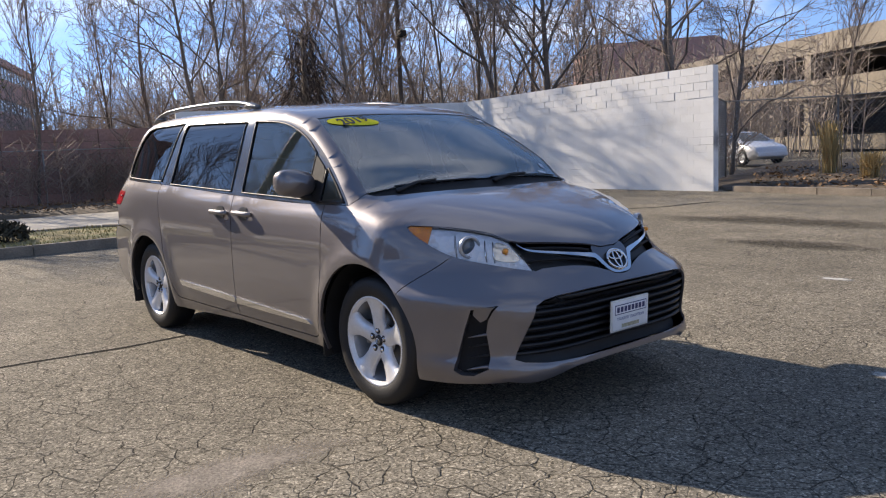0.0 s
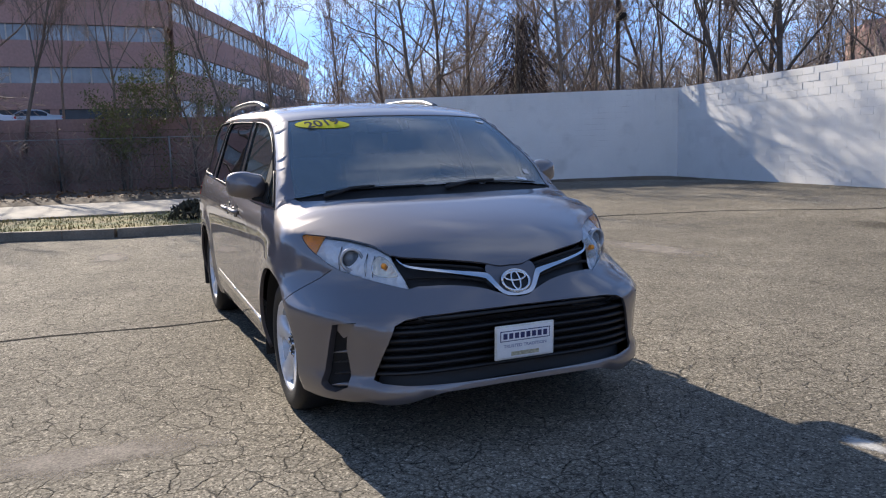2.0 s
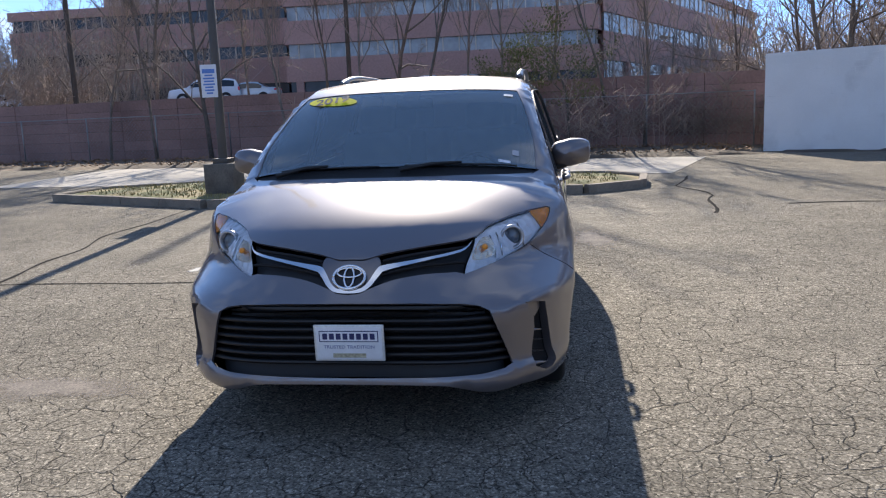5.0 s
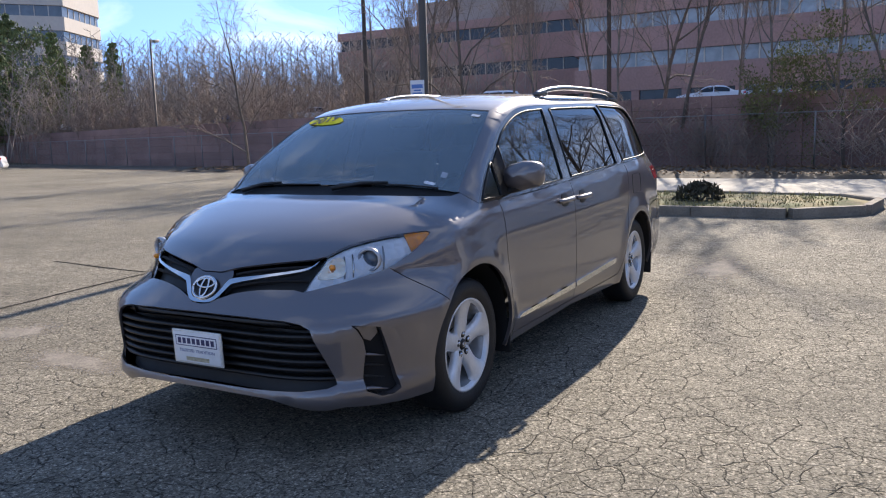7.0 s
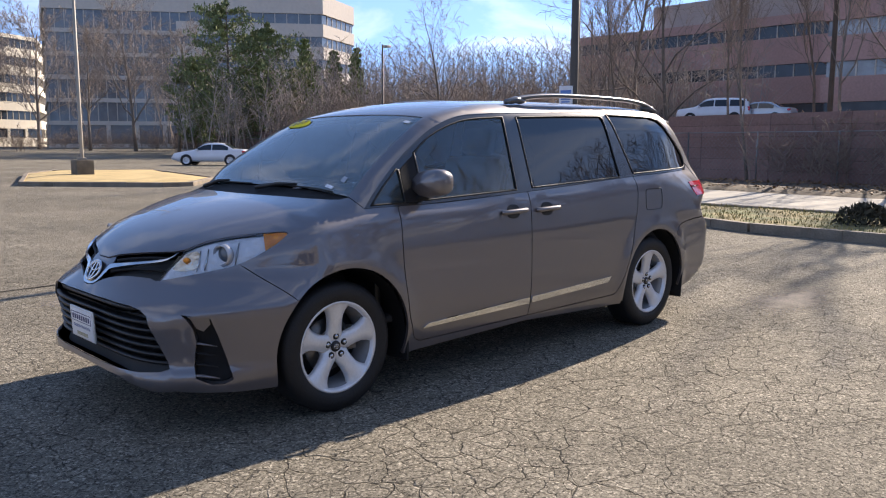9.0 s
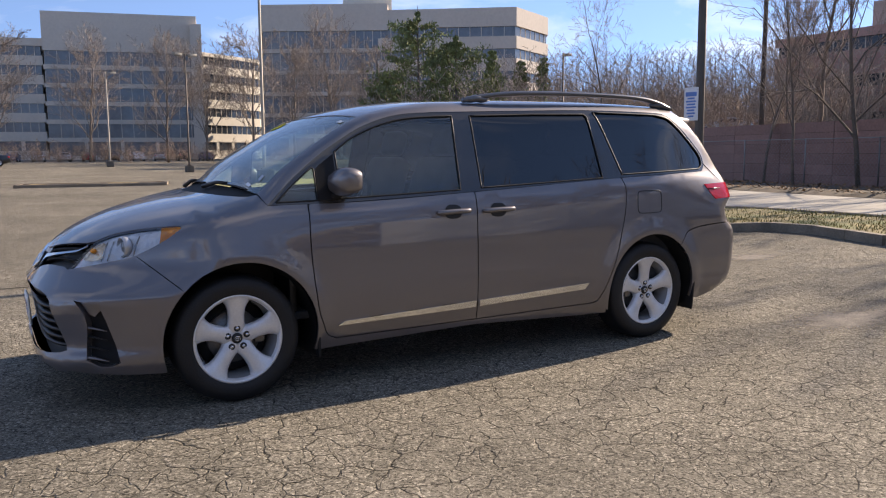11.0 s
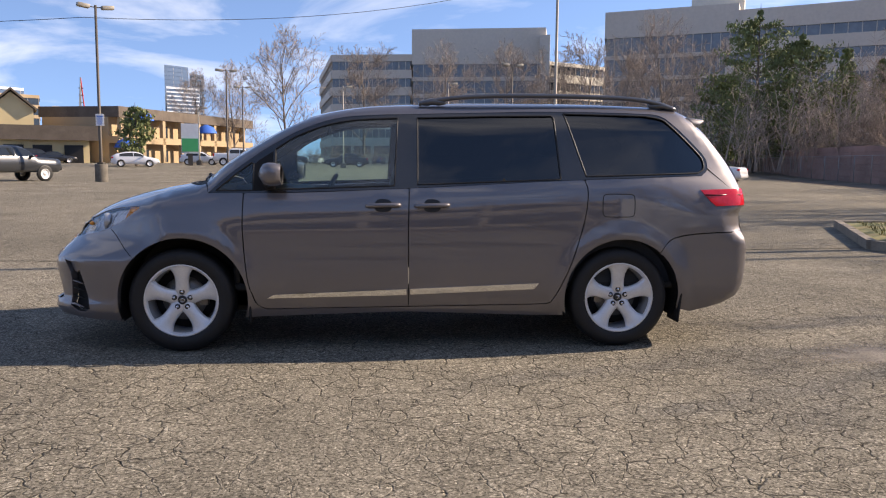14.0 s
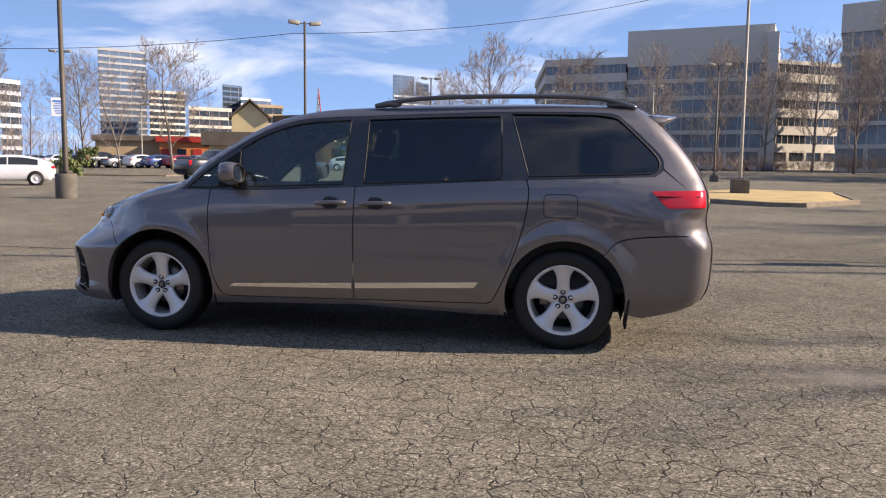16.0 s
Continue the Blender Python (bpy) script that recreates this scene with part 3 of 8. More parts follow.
def scatter_leaves(name, poly, count, size, material, z0=0.01, seed=5, label="", pile=0.03):
    rnd = random.Random(seed)
    poly = np.array(poly)
    lo, hi = poly.min(0), poly.max(0)
    v, f = [], []
    spots_in = np.array([(rnd.uniform(lo[0], hi[0]), rnd.uniform(lo[1], hi[1])) for _ in range(count * 4)])
    for q in spots_in[inside_loop(spots_in, poly)][:count]:
        m = Euler((rnd.gauss(0, 0.35), rnd.gauss(0, 0.35), rnd.uniform(0, 6.3))).to_matrix()
        s = size * rnd.uniform(0.5, 1.3)
        i = len(v)
        z = z0 + rnd.random() ** 2 * pile + 0.012
        for a, b in ((-1, 0), (0, -0.5), (1, 0), (0, 0.5)):
            p = m @ Vector((a * s, b * s, 0.25 * s * abs(b)))
            v.append((q[0] + p.x, q[1] + p.y, max(z + p.z, z0 + 0.004)))
        f.append((i, i + 1, i + 2, i + 3))
    return tagged(mesh_part(name, v, f, material), label, "leaves", kind="stuff")


# ---- the near island with kerb, lamp pole and stump ----
ISLAND = [(8.55, -1.35), (8.75, 1.6), (9.35, 3.2), (9.2, 4.05), (7.72, 4.70), (7.55, 5.2), (9.5, 9.3), (10.9, 9.2), (12.2, 6.5), (12.0, 1.0), (11.6, -1.9), (10.6, -2.5), (9.3, -2.35)]
isl = tagged(new("planting_island"), "kerbed planting island with dry turf beside the lot", "island", kind="structure")
v, f = lump(ISLAND, 0.10, 0.05, 0.5, 0.45)
mesh_part("turf", v, f, M_DRYGRASS, isl)
kerb_stones("kerb", ISLAND, isl, closed=True)
scatter_blades("island_grass", [(p[0] * 0.95 + 0.5, p[1] * 0.93 + 0.2) for p in ISLAND], 5200, 0.055, M_BLADE, 0.14, label="short dry winter grass on the island")


def dry_shrub(name, x, y, z, r, h, seed, material, label, count=420):
    rnd = random.Random(seed)
    v, f = [], []
    for _ in range(count):
        a, e = rnd.uniform(0, 6.3), rnd.random() ** 0.7 * 1.5
        q = Vector((math.cos(a) * math.cos(e) * r, math.sin(a) * math.cos(e) * r, math.sin(e) * h)) * rnd.uniform(0.55, 1.0)
        m = Euler((rnd.uniform(0, 6), rnd.uniform(0, 6), rnd.uniform(0, 6))).to_matrix()
        s = rnd.uniform(0.03, 0.075)
        i = len(v)
        for c in ((-s, 0, 0), (0, -s * 0.4, 0), (s, 0, 0.02), (0, s * 0.4, 0)):
            p = q + m @ Vector(c)
            v.append((x + p.x, y + p.y, max(z + p.z, z)))
        f.append((i, i + 1, i + 2, i + 3))
    th = tagged(new(name), label, "shrub")
    th.location = (0, 0, 0)
    mesh_part("foliage", v, f, material, th)
    st = []
    for k in range(9):
        a = k * 0.7
        st.append(tube_path([(x, y, z - 0.02), (x + math.cos(a) * r * 0.4, y + math.sin(a) * r * 0.4, z + h * 0.6), (x + math.cos(a) * r * 0.7, y + math.sin(a) * r * 0.7, z + h * 0.85)], [0.014, 0.009, 0.004], 4))
    v, f = merged(st)
    mesh_part("stems", v, f, M_VINE, th)
    return th


dry_shrub("low_shrub", 9.75, 0.25, 0.13, 0.50, 0.36, 4, M_SHRUB, "low dark dormant shrub on the kerbed island", 700)


def lamp_post(name, x, y, height, base_h=0.75, base_r=0.27, pole_r=0.07, heads=2, turn=0.0, round_base=False, sign=None, material=None, label="", z=0.0):
    th = tagged(new(name), label, "lamp post", group="parking lot lamp posts")
    th.location = (x, y, z)
    if base_h:
        if round_base:
            v, f = lathe([(base_r, 0), (base_r, base_h - 0.03), (base_r - 0.03, base_h), (0.0, base_h)], 28, "z")
            mesh_part("concrete_base", v, f, M_BASE, th)
        else:
            mesh_from_bm("concrete_base", rounded_box((2 * base_r, 2 * base_r, base_h), 0.03, 2, (0, 0, base_h / 2)), M_BASE, th)
        mesh_from_bm("base_plate", rounded_box((3.6 * pole_r, 3.6 * pole_r, 0.09), 0.012, 2, (0, 0, base_h + 0.045)), material or M_POLE, th)
    v, f = lathe([(pole_r, base_h - 0.01), (pole_r * 0.72, height), (0, height)], 12, "z")
    mesh_part("pole", v, f, material or M_POLE, th)
    for k in range(heads):
        s = 1 if k == 0 else -1
        c, sn = math.cos(turn), math.sin(turn)
        arm = tube_path([(0, 0, height - 0.12), (s * 0.35 * c, s * 0.35 * sn, height - 0.10)], 0.03, 6)
        mesh_part("lamp_arm", arm[0], arm[1], material or M_POLE, th)
        bm = rounded_box((0.62, 0.36, 0.20), 0.03, 2, (0, 0, 0), None)
        bmesh.ops.transform(bm, matrix=pose(s * 0.62 * c, s * 0.62 * sn, height - 0.08, 0, -6 * s, math.degrees(turn)), verts=bm.verts)
        mesh_from_bm("lamp_head", bm, M_LAMPHEAD, th)
    if sign:
        sx, sy, sz, w, h, face = sign
        bd = mesh_from_bm("sign_board", rounded_box((w, 0.012, h), 0.004, 1), M_SIGN, th, "white parking sign with blue print")
        bd.matrix_basis = pose(sx, sy, sz, 0, 0, face)
        for i, (bw, bh, bz) in enumerate(((0.78, 0.13, 0.30), (0.5, 0.05, 0.17), (0.7, 0.05, 0.08), (0.6, 0.05, -0.01), (0.72, 0.05, -0.10), (0.5, 0.05, -0.19), (0.6, 0.05, -0.28), (0.4, 0.05, -0.37))):
            mesh_from_bm("sign_line", rounded_box((bw * w, 0.006, bh * h), 0.001, 1, (0, -0.0075, bz * h)), M_SIGNBLUE, bd)
    return th


M_LAMPHEAD = mat("lamp_housing", (0.33, 0.30, 0.25), 0.55, 0.2, 0.15, 4, 0.05)
lamp_post("lamp_post", 8.85, 5.40, 9.5, 0.71, 0.29, 0.085, 2, 0.3, sign=(-0.12, 0.10, 2.24, 0.30, 0.60, -82), label="brown steel lamp post with parking sign on concrete base")

# ---- concrete drive and leafy verge behind the island ----
DRIVE = [(12.3, -2.6), (13.2, 30), (18.8, 34), (18.4, 14), (18.2, 3), (18.0, -6.4), (12.8, -6.2)]
v, f = prism_mesh([(12.35, -3.4), (12.5, 6.5), (13.4, 14.0), (20.5, 14.5), (19.0, 6), (18.2, -3.0), (17.6, -5.0)], -0.02, 0.012)
tagged(mesh_part("concrete_drive", v, f, M_CONCRETE, smooth=False), "pale sunlit concrete drive behind the island", "drive", kind="structure")
VERGE = [(18.3, -6.8), (18.4, -3.0), (19.2, 6), (20.7, 14.5), (24.2, 29), (31, 54), (36.8, 75.5), (37.6, 75), (34.5, 60), (27.5, 29), (24.6, 10), (23.0, -6.8)]
v, f = lump(VERGE, 0.0, 0.14, 1.2, 1.1)
tagged(mesh_part("verge", v, f, M_DIRT), "bare earth verge with leaf litter", "verge", kind="structure")
scatter_leaves("verge_leaves", VERGE[:5] + VERGE[9:], 5200, 0.07, M_LEAF, 0.10, label="dead leaves over the verge", pile=0.08)

# ---- retaining wall of boards with the raised lot behind ----
RET = [(23.6, -9.0), (24.6, 3), (26.0, 12), (29.0, 29), (35.6, 54), (41.5, 76)]
ret = tagged(new("retaining_wall"), "dark red-brown boarded retaining wall with horizontal joints", "wall", kind="structure")
RH = 2.55
wall_rest = []
n_board = 0
for (ax, ay), (bx, by) in zip(RET[:-1], RET[1:]):
    ln = math.hypot(bx - ax, by - ay)
    k = max(1, round(ln / 3.0))
    for i in range(k):
        p, q = (ax + (bx - ax) * i / k, ay + (by - ay) * i / k), (ax + (bx - ax) * (i + 1) / k, ay + (by - ay) * (i + 1) / k)
        d = ((q[0] - p[0]) / (ln / k), (q[1] - p[1]) / (ln / k))
        nn = (-d[1], d[0])
        for r in range(6):
            z0, z1 = r * RH / 6 + 0.006, (r + 1) * RH / 6 - 0.006
            o = random.uniform(-0.012, 0.012)
            poly = [(p[0] + d[0] * 0.012 + nn[0] * o, p[1] + d[1] * 0.012 + nn[1] * o), (q[0] - d[0] * 0.012 + nn[0] * o, q[1] - d[1] * 0.012 + nn[1] * o), (q[0] - nn[0] * 0.12, q[1] - nn[1] * 0.12), (p[0] - nn[0] * 0.12, p[1] - nn[1] * 0.12)]
            if n_board < 290:
                prism("board", poly, z0, z1, M_RETAIN, ret)
                n_board += 1
            else:
                wall_rest.append(prism_mesh(poly, z0, z1))
if wall_rest:
    v, f = merged(wall_rest)
    mesh_part("far_boards", v, f, M_RETAIN, ret, smooth=False)
def lot_z(x):
    return RH - 0.25 + 0.022 * (x - 26)


edge = [(30, -20)] + [(x + 0.05, y) for x, y in RET] + [(60, 130)]
v = [(x, y, lot_z(x)) for x, y in edge] + [(180, y * 1.7 - 10, lot_z(180)) for x, y in edge] + [(x, y, 0.0) for x, y in edge]
k = len(edge)
f = [(i, k + i, k + i + 1, i + 1) for i in range(k - 1)] + [(i + 1, 2 * k + i + 1, 2 * k + i, i) for i in range(k - 1)]
tagged(mesh_part("raised_lot", v, f, M_DIRT, smooth=False), "raised ground behind the retaining wall", "ground", kind="structure")


def chain_fence(name, line, height, label, cell=0.16, wire=0.0035, z=0.0, post_gap=3.0, top_rail=True, lean=0.0):
    th = tagged(new(name), label, "fence")
    wires = []
    for (ax, ay), (bx, by) in zip(line[:-1], line[1:]):
        ln = math.hypot(bx - ax, by - ay)
        at = lambda s_, h_: (ax + (bx - ax) * s_ / ln, ay + (by - ay) * s_ / ln, z + h_)
        m = int((ln + height) / cell)
        for k in range(m):
            s0 = -height + k * cell
            for up in (0, 1):
                a, b = s0, s0 + height
                ha, hb = (0.05, height) if up else (height, 0.05)
                if a < 0:
                    ha = ha + (hb - ha) * (-a) / height
                    a = 0
                if b > ln:
                    t = (ln - a) / (b - a)
                    hb = ha + (hb - ha) * t
                    b = ln
                if b - a > 0.02:
                    wires.append(tube_path([at(a, ha), at(b, hb)], wire, 3))
        k = max(1, round(ln / post_gap))
        for i in range(k + 1):
            v, f = tube_path([at(ln * i / k, 0), at(ln * i / k, height + 0.03)], 0.028, 8)
            mesh_part("post", v, f, M_GALV, th)
        if top_rail:
            v, f = tube_path([at(0, height), at(ln, height)], 0.02, 6)
            mesh_part("top_rail", v, f, M_GALV, th)
    v, f = merged(wires)
    mesh_part("wire_mesh", v, f, M_GALV, th, "thin grey diamond wire mesh")
    return th


FEN = [(22.6, -7.4), (23.6, 3), (25.0, 12), (27.9, 29), (34.4, 54), (40.2, 76)]
chain_fence("chain_link_fence", FEN, 1.85, "grey chain-link fence with steel posts along the verge", cell=0.17, wire=0.0028, post_gap=3.4)

# ---- white painted block wall, in two lengths ----
bw = tagged(new("block_wall"), "white painted concrete block wall, weathered joints near the top", "wall", kind="structure")
W_END, W_CORNER, W_FAR = np.array((6.1, -15.35)), np.array((16.6, -16.45)), np.array((19.6, -7.0))
rest = []
n_block = 0
for a, b, cols in ((W_END, W_CORNER, 26), (W_CORNER, W_FAR, 25)):
    d = (b - a) / np.linalg.norm(b - a)
    nrm = np.array((-d[1], d[0]))
    ln = np.linalg.norm(b - a)
    cw, rows = ln / cols, 16
    core = [tuple(a - nrm * 0.006), tuple(b - nrm * 0.006), tuple(b - nrm * 0.19), tuple(a - nrm * 0.19)]
    hh0, hh1 = (3.2, 3.0) if a is W_END else (3.0, 2.86)
    v = [(*q, -0.05) for q in core] + [(core[0][0], core[0][1], hh0 - 0.02), (core[1][0], core[1][1], hh1 - 0.02), (core[2][0], core[2][1], hh1 - 0.02), (core[3][0], core[3][1], hh0 - 0.02)]
    mesh_part("wall_core", v, [(0, 3, 2, 1), (4, 5, 6, 7), (0, 1, 5, 4), (1, 2, 6, 5), (2, 3, 7, 6), (3, 0, 4, 7)], M_MORTAR, bw, smooth=False)
    for r in range(rows):
        off = 0.5 if r % 2 else 0.0
        for c in range(cols + 1):
            s0, s1 = max(0, c - off) * cw, min(cols, c + 1 - off) * cw
            if s1 - s0 < 0.05:
                continue
            worn = 0.0014 if r < rows - 4 and random.random() < 0.9 else 0.0055
            out = random.uniform(0.0, 0.0015) if r < rows - 4 else random.uniform(0.0, 0.012)
            v = []
            for s_, e in ((s0 + worn, 0), (s1 - worn, 1)):
                q = a + d * s_
                h = hh0 + (hh1 - hh0) * s_ / ln
                z0, z1 = r * h / rows + worn, (r + 1) * h / rows - worn
                for o in (out, -0.205):
                    v += [(*(q + nrm * o), z0), (*(q + nrm * o), z1)]
            f = [(0, 4, 5, 1), (1, 5, 7, 3), (3, 7, 6, 2), (2, 6, 4, 0), (0, 1, 3, 2), (4, 6, 7, 5)]
            if a is W_END and n_block < 290 and r > 4:
                mesh_part("block", v, f, M_WHITEBLOCK, bw, smooth=False)
                n_block += 1
            else:
                rest.append((v, f))
v, f = merged(rest)
mesh_part("far_blocks", v, f, M_WHITEBLOCK, bw, smooth=False)
v, f = lump([(14.0, -15.6), (16.2, -15.9), (17.0, -14.5), (19.0, -8.0), (19.3, -7.2), (18.6, -7.4), (16.6, -13.2), (15.4, -15.0)], 0.0, 0.10, 0.5, 0.4)
tagged(mesh_part("wall_foot_dirt", v, f, M_DIRT), "dark soil and leaves along the wall foot", "soil", kind="structure")

# ---- bed with kerb, fence and dry grass past the wall's end ----
BED = [(5.9, -15.6), (3.2, -15.0), (-3, -14.0), (-14, -12), (-14, -30), (14, -34), (9, -20)]
v, f = lump(BED, 0.03, 0.28, 3.0, 1.2)
tagged(mesh_part("leafy_bed", v, f, M_DIRT), "bed of dead leaves and soil behind a kerb", "bed", kind="structure")
kb = tagged(new("bed_kerb"), "weathered concrete kerb along the leafy bed", "kerb", kind="structure")
kerb_stones("kerb", [(-14, -12), (-3, -14.0), (3.2, -15.0), (5.6, -15.6)], kb)
scatter_leaves("bed_leaves", [(5.4, -15.8), (3.2, -15.2), (-3, -14.3), (-8, -15), (2, -24), (9, -24)], 6000, 0.07, M_LEAF, 0.14, seed=8, label="brown dead leaves over the bed", pile=0.2)
chain_fence("boundary_fence", [(6.6, -16.2), (8.2, -19.6), (5.6, -21.4), (-2.0, -21.0), (-10, -20.4)], 2.3, "rusty chain-link fence behind the leafy bed", cell=0.13, wire=0.004, z=0.15)


def tall_grass(name, x, y, z, h, seed, label):
    rnd = random.Random(seed)
    v, f = [], []
    for _ in range(260):
        a, t = rnd.uniform(0, 6.3), rnd.uniform(0.02, 0.30)
        hh = h * rnd.uniform(0.5, 1.0)
        bx, by = x + rnd.gauss(0, 0.10), y + rnd.gauss(0, 0.10)
        dx, dy = math.cos(a), math.sin(a)
        i = len(v)
        w = 0.008
        for k, (s_, hz) in enumerate(((0, 0), (t * 0.35, hh * 0.6), (t, hh))):
            ww = w * (1 - 0.35 * k) if k < 2 else w * 1.8
            v += [(bx + dx * s_ - dy * ww, by + dy * s_ + dx * ww, z + hz), (bx + dx * s_ + dy * ww, by + dy * s_ - dx * ww, z + hz)]
        f += [(i, i + 1, i + 3, i + 2), (i + 2, i + 3, i + 5, i + 4)]
    return tagged(mesh_part(name, v, f, M_REED), label, "grass", kind="stuff")


tall_grass("tall_dry_grass", 4.6, -18.6, 0.2, 1.5, 3, "tall straw-coloured ornamental grass by the fence")
tall_grass("tall_dry_grass", 3.0, -17.2, 0.2, 0.7, 5, "low straw-coloured grass in the leafy bed")

# ---- marks on the asphalt ----
def ribbon(name, line, width, material, z=0.004, label="", wob=0.02):
    p = smooth_loop(line, 0.25)
    t = np.gradient(p, axis=0)
    t /= np.linalg.norm(t, axis=1)[:, None]
    nr = np.stack([-t[:, 1], t[:, 0]], 1)
    w = np.array([width * (0.6 + 0.8 * (noise.noise(Vector((a * 1.9, b * 1.9, 3))) + 0.4)) for a, b in p])[:, None]
    p = p + nr * np.array([noise.noise(Vector((a * 0.8, b * 0.8, 7))) for a, b in p])[:, None] * wob
    v = [(*q, z) for q in np.vstack([p - nr * w / 2, p + nr * w / 2])]
    n = len(p)
    f = [(i, i + 1, n + i + 1, n + i) for i in range(n - 1)]
    return tagged(mesh_part(name, v, f, material), label, "marking", kind="structure")


def faded(material, most=0.75):
    """The same surface, broken up towards the rim of a patch."""
    m = material.copy()
    n, l = m.node_tree.nodes, m.node_tree.links
    at_, tc_, nz, up, cut, tr, mx = (n.new("ShaderNode" + k) for k in ("Attribute", "TexCoord", "TexNoise", "Math", "MapRange", "BsdfTransparent", "MixShader"))
    at_.attribute_name = "cover"
    nz.inputs["Scale"].default_value, nz.inputs["Detail"].default_value, nz.inputs["Roughness"].default_value = 9.0, 8, 0.75
    up.operation = "ADD"
    cut.inputs["From Min"].default_value, cut.inputs["From Max"].default_value, cut.inputs["To Max"].default_value = 0.62, 1.15, most
    l.new(tc_.outputs["Object"], nz.inputs["Vector"])
    l.new(at_.outputs["Fac"], up.inputs[0])
    l.new(nz.outputs[0], up.inputs[1])
    l.new(up.outputs[0], cut.inputs[0])
    l.new(cut.outputs[0], mx.inputs[0])
    l.new(tr.outputs[0], mx.inputs[1])
    l.new(n["Principled BSDF"].outputs[0], mx.inputs[2])
    l.new(mx.outputs[0], n["Material Output"].inputs[0])
    return m


M_SANDFADE, M_LINEFADE, M_STAINFADE = faded(M_SANDPATCH), faded(M_WHITELINE), faded(M_SEAM, 0.42)


def blot(name, x, y, rx, ry, material, seed, label, z=0.004):
    n, rings = 40, 5
    v, cover = [(x, y, z)], [1.0]
    for j in range(1, rings + 1):
        for k in range(n):
            a = 2 * math.pi * k / n
            r = 1 + 0.45 * noise.noise(Vector((math.cos(a) * 1.6, math.sin(a) * 1.6, seed * 3.1))) + 0.15 * noise.noise(Vector((math.cos(a) * 6, math.sin(a) * 6, seed)))
            v.append((x + rx * r * j / rings * math.cos(a), y + ry * r * j / rings * math.sin(a), z))
            cover.append(1 - j / rings)
    f = [(0, 1 + k, 1 + (k + 1) % n) for k in range(n)]
    f += [(1 + j * n + k, 1 + (j + 1) * n + k, 1 + (j + 1) * n + (k + 1) % n, 1 + j * n + (k + 1) % n) for j in range(rings - 1) for k in range(n)]
    ob = mesh_part(name, v, f, material)
    ob.data.attributes.new("cover", "FLOAT", "POINT").data.foreach_set("value", cover)
    return tagged(ob, label, "patch", kind="structure")


ribbon("tar_seam", [(1.02, 0.9), (1.0, 1.4), (1.12, 2.3), (1.15, 3.4), (1.05, 4.6), (1.25, 6.5)], 0.035, M_SEAM, label="dark open crack across the asphalt", wob=0.06)
ribbon("tar_seam", [(6.3, -4.2), (6.5, -6.5), (6.0, -8.5), (4.6, -11.0), (4.2, -12.4)], 0.10, M_SEAM, label="dark broken joint in the asphalt", wob=0.25)
ribbon("tar_seam", [(5.4, -3.0), (7.6, -3.4), (9.4, -3.0), (11.5, -3.6)], 0.05, M_SEAM, label="thin dark crack in the asphalt", wob=0.2)
ribbon("tar_seam", [(-9.0, 3.75), (-6.1, 4.03), (-3.7, 4.12), (-0.5, 4.24), (4.1, 5.12), (6.3, 5.35), (8.2, 5.6)], 0.045, M_SEAM, label="long dark joint across the asphalt", wob=0.12)
blot("sandy_patch", -1.78, 1.98, 0.28, 0.62, M_SANDFADE, 2, "pale sandy worn patch on the asphalt")
blot("sandy_patch", 3.36, -1.28, 0.95, 0.42, M_SANDFADE, 5, "pale worn patch on the asphalt")
blot("sandy_patch", 5.9, 1.75, 0.75, 0.30, M_SANDFADE, 7, "pale worn patch on the asphalt")
blot("sandy_patch", -1.42, 3.14, 0.40, 0.35, M_SANDFADE, 8, "reddish pale worn patch on the asphalt")
blot("sandy_patch", 2.6, -4.6, 1.3, 0.45, M_SANDFADE, 9, "broad pale worn patch on the asphalt")
blot("oil_stain", 1.2, -9.0, 2.4, 0.9, M_STAINFADE, 14, "broad dark stain on the asphalt near the wall")
blot("oil_stain", -0.2, -6.4, 1.3, 0.5, M_STAINFADE, 17, "dark stain on the asphalt")
for i, (x, y, r) in enumerate(((1.77, 2.73, 0.14), (-1.74, -4.25, 0.16), (-3.31, -1.33, 0.12), (8.77, 1.4, 0.30))):
    blot("worn_mark", x, y, r * 1.5, r * 0.6, M_LINEFADE if i < 3 else M_STAINFADE, 11 + i, "small worn mark on the asphalt")

# ---- the straw island farther off, with its post ----
ISL2 = [(4.3, 24.6), (7.6, 20.9), (8.6, 20.8), (11.2, 24.0), (13.2, 34.0), (9.0, 36.0), (7.0, 33.0)]
i2 = tagged(new("straw_island"), "kerbed island with straw-coloured dry turf", "island", kind="structure")
v, f = lump(ISL2, 0.08, 0.10, 1.0, 0.8)
mesh_part("turf", v, f, M_STRAW, i2)
kerb_stones("kerb", ISL2[::1], i2, closed=True)
ISL3 = [(-1.5, 34.0), (4.8, 33.6), (5.2, 35.2), (-1.2, 35.6)]
i3 = tagged(new("straw_island"), "narrow kerbed island of dry turf", "island", kind="structure")
v, f = lump(ISL3, 0.08, 0.06, 0.6, 0.8)
mesh_part("turf", v, f, M_STRAW, i3)
kerb_stones("kerb", ISL3, i3, closed=True)
far_strip = tagged(new("kerbed_strip"), "long narrow kerbed strip of straw turf along the lot", "island", kind="structure")
STRIP = [(-60.0, 46.0), (-31.0, 52.5), (-30.6, 54.6), (-60.0, 48.4)]
v, f = lump(STRIP, 0.08, 0.06, 0.6, 1.0)
mesh_part("turf", v, f, M_STRAW, far_strip)
kerb_stones("kerb", STRIP, far_strip, closed=True, stone=3.0)
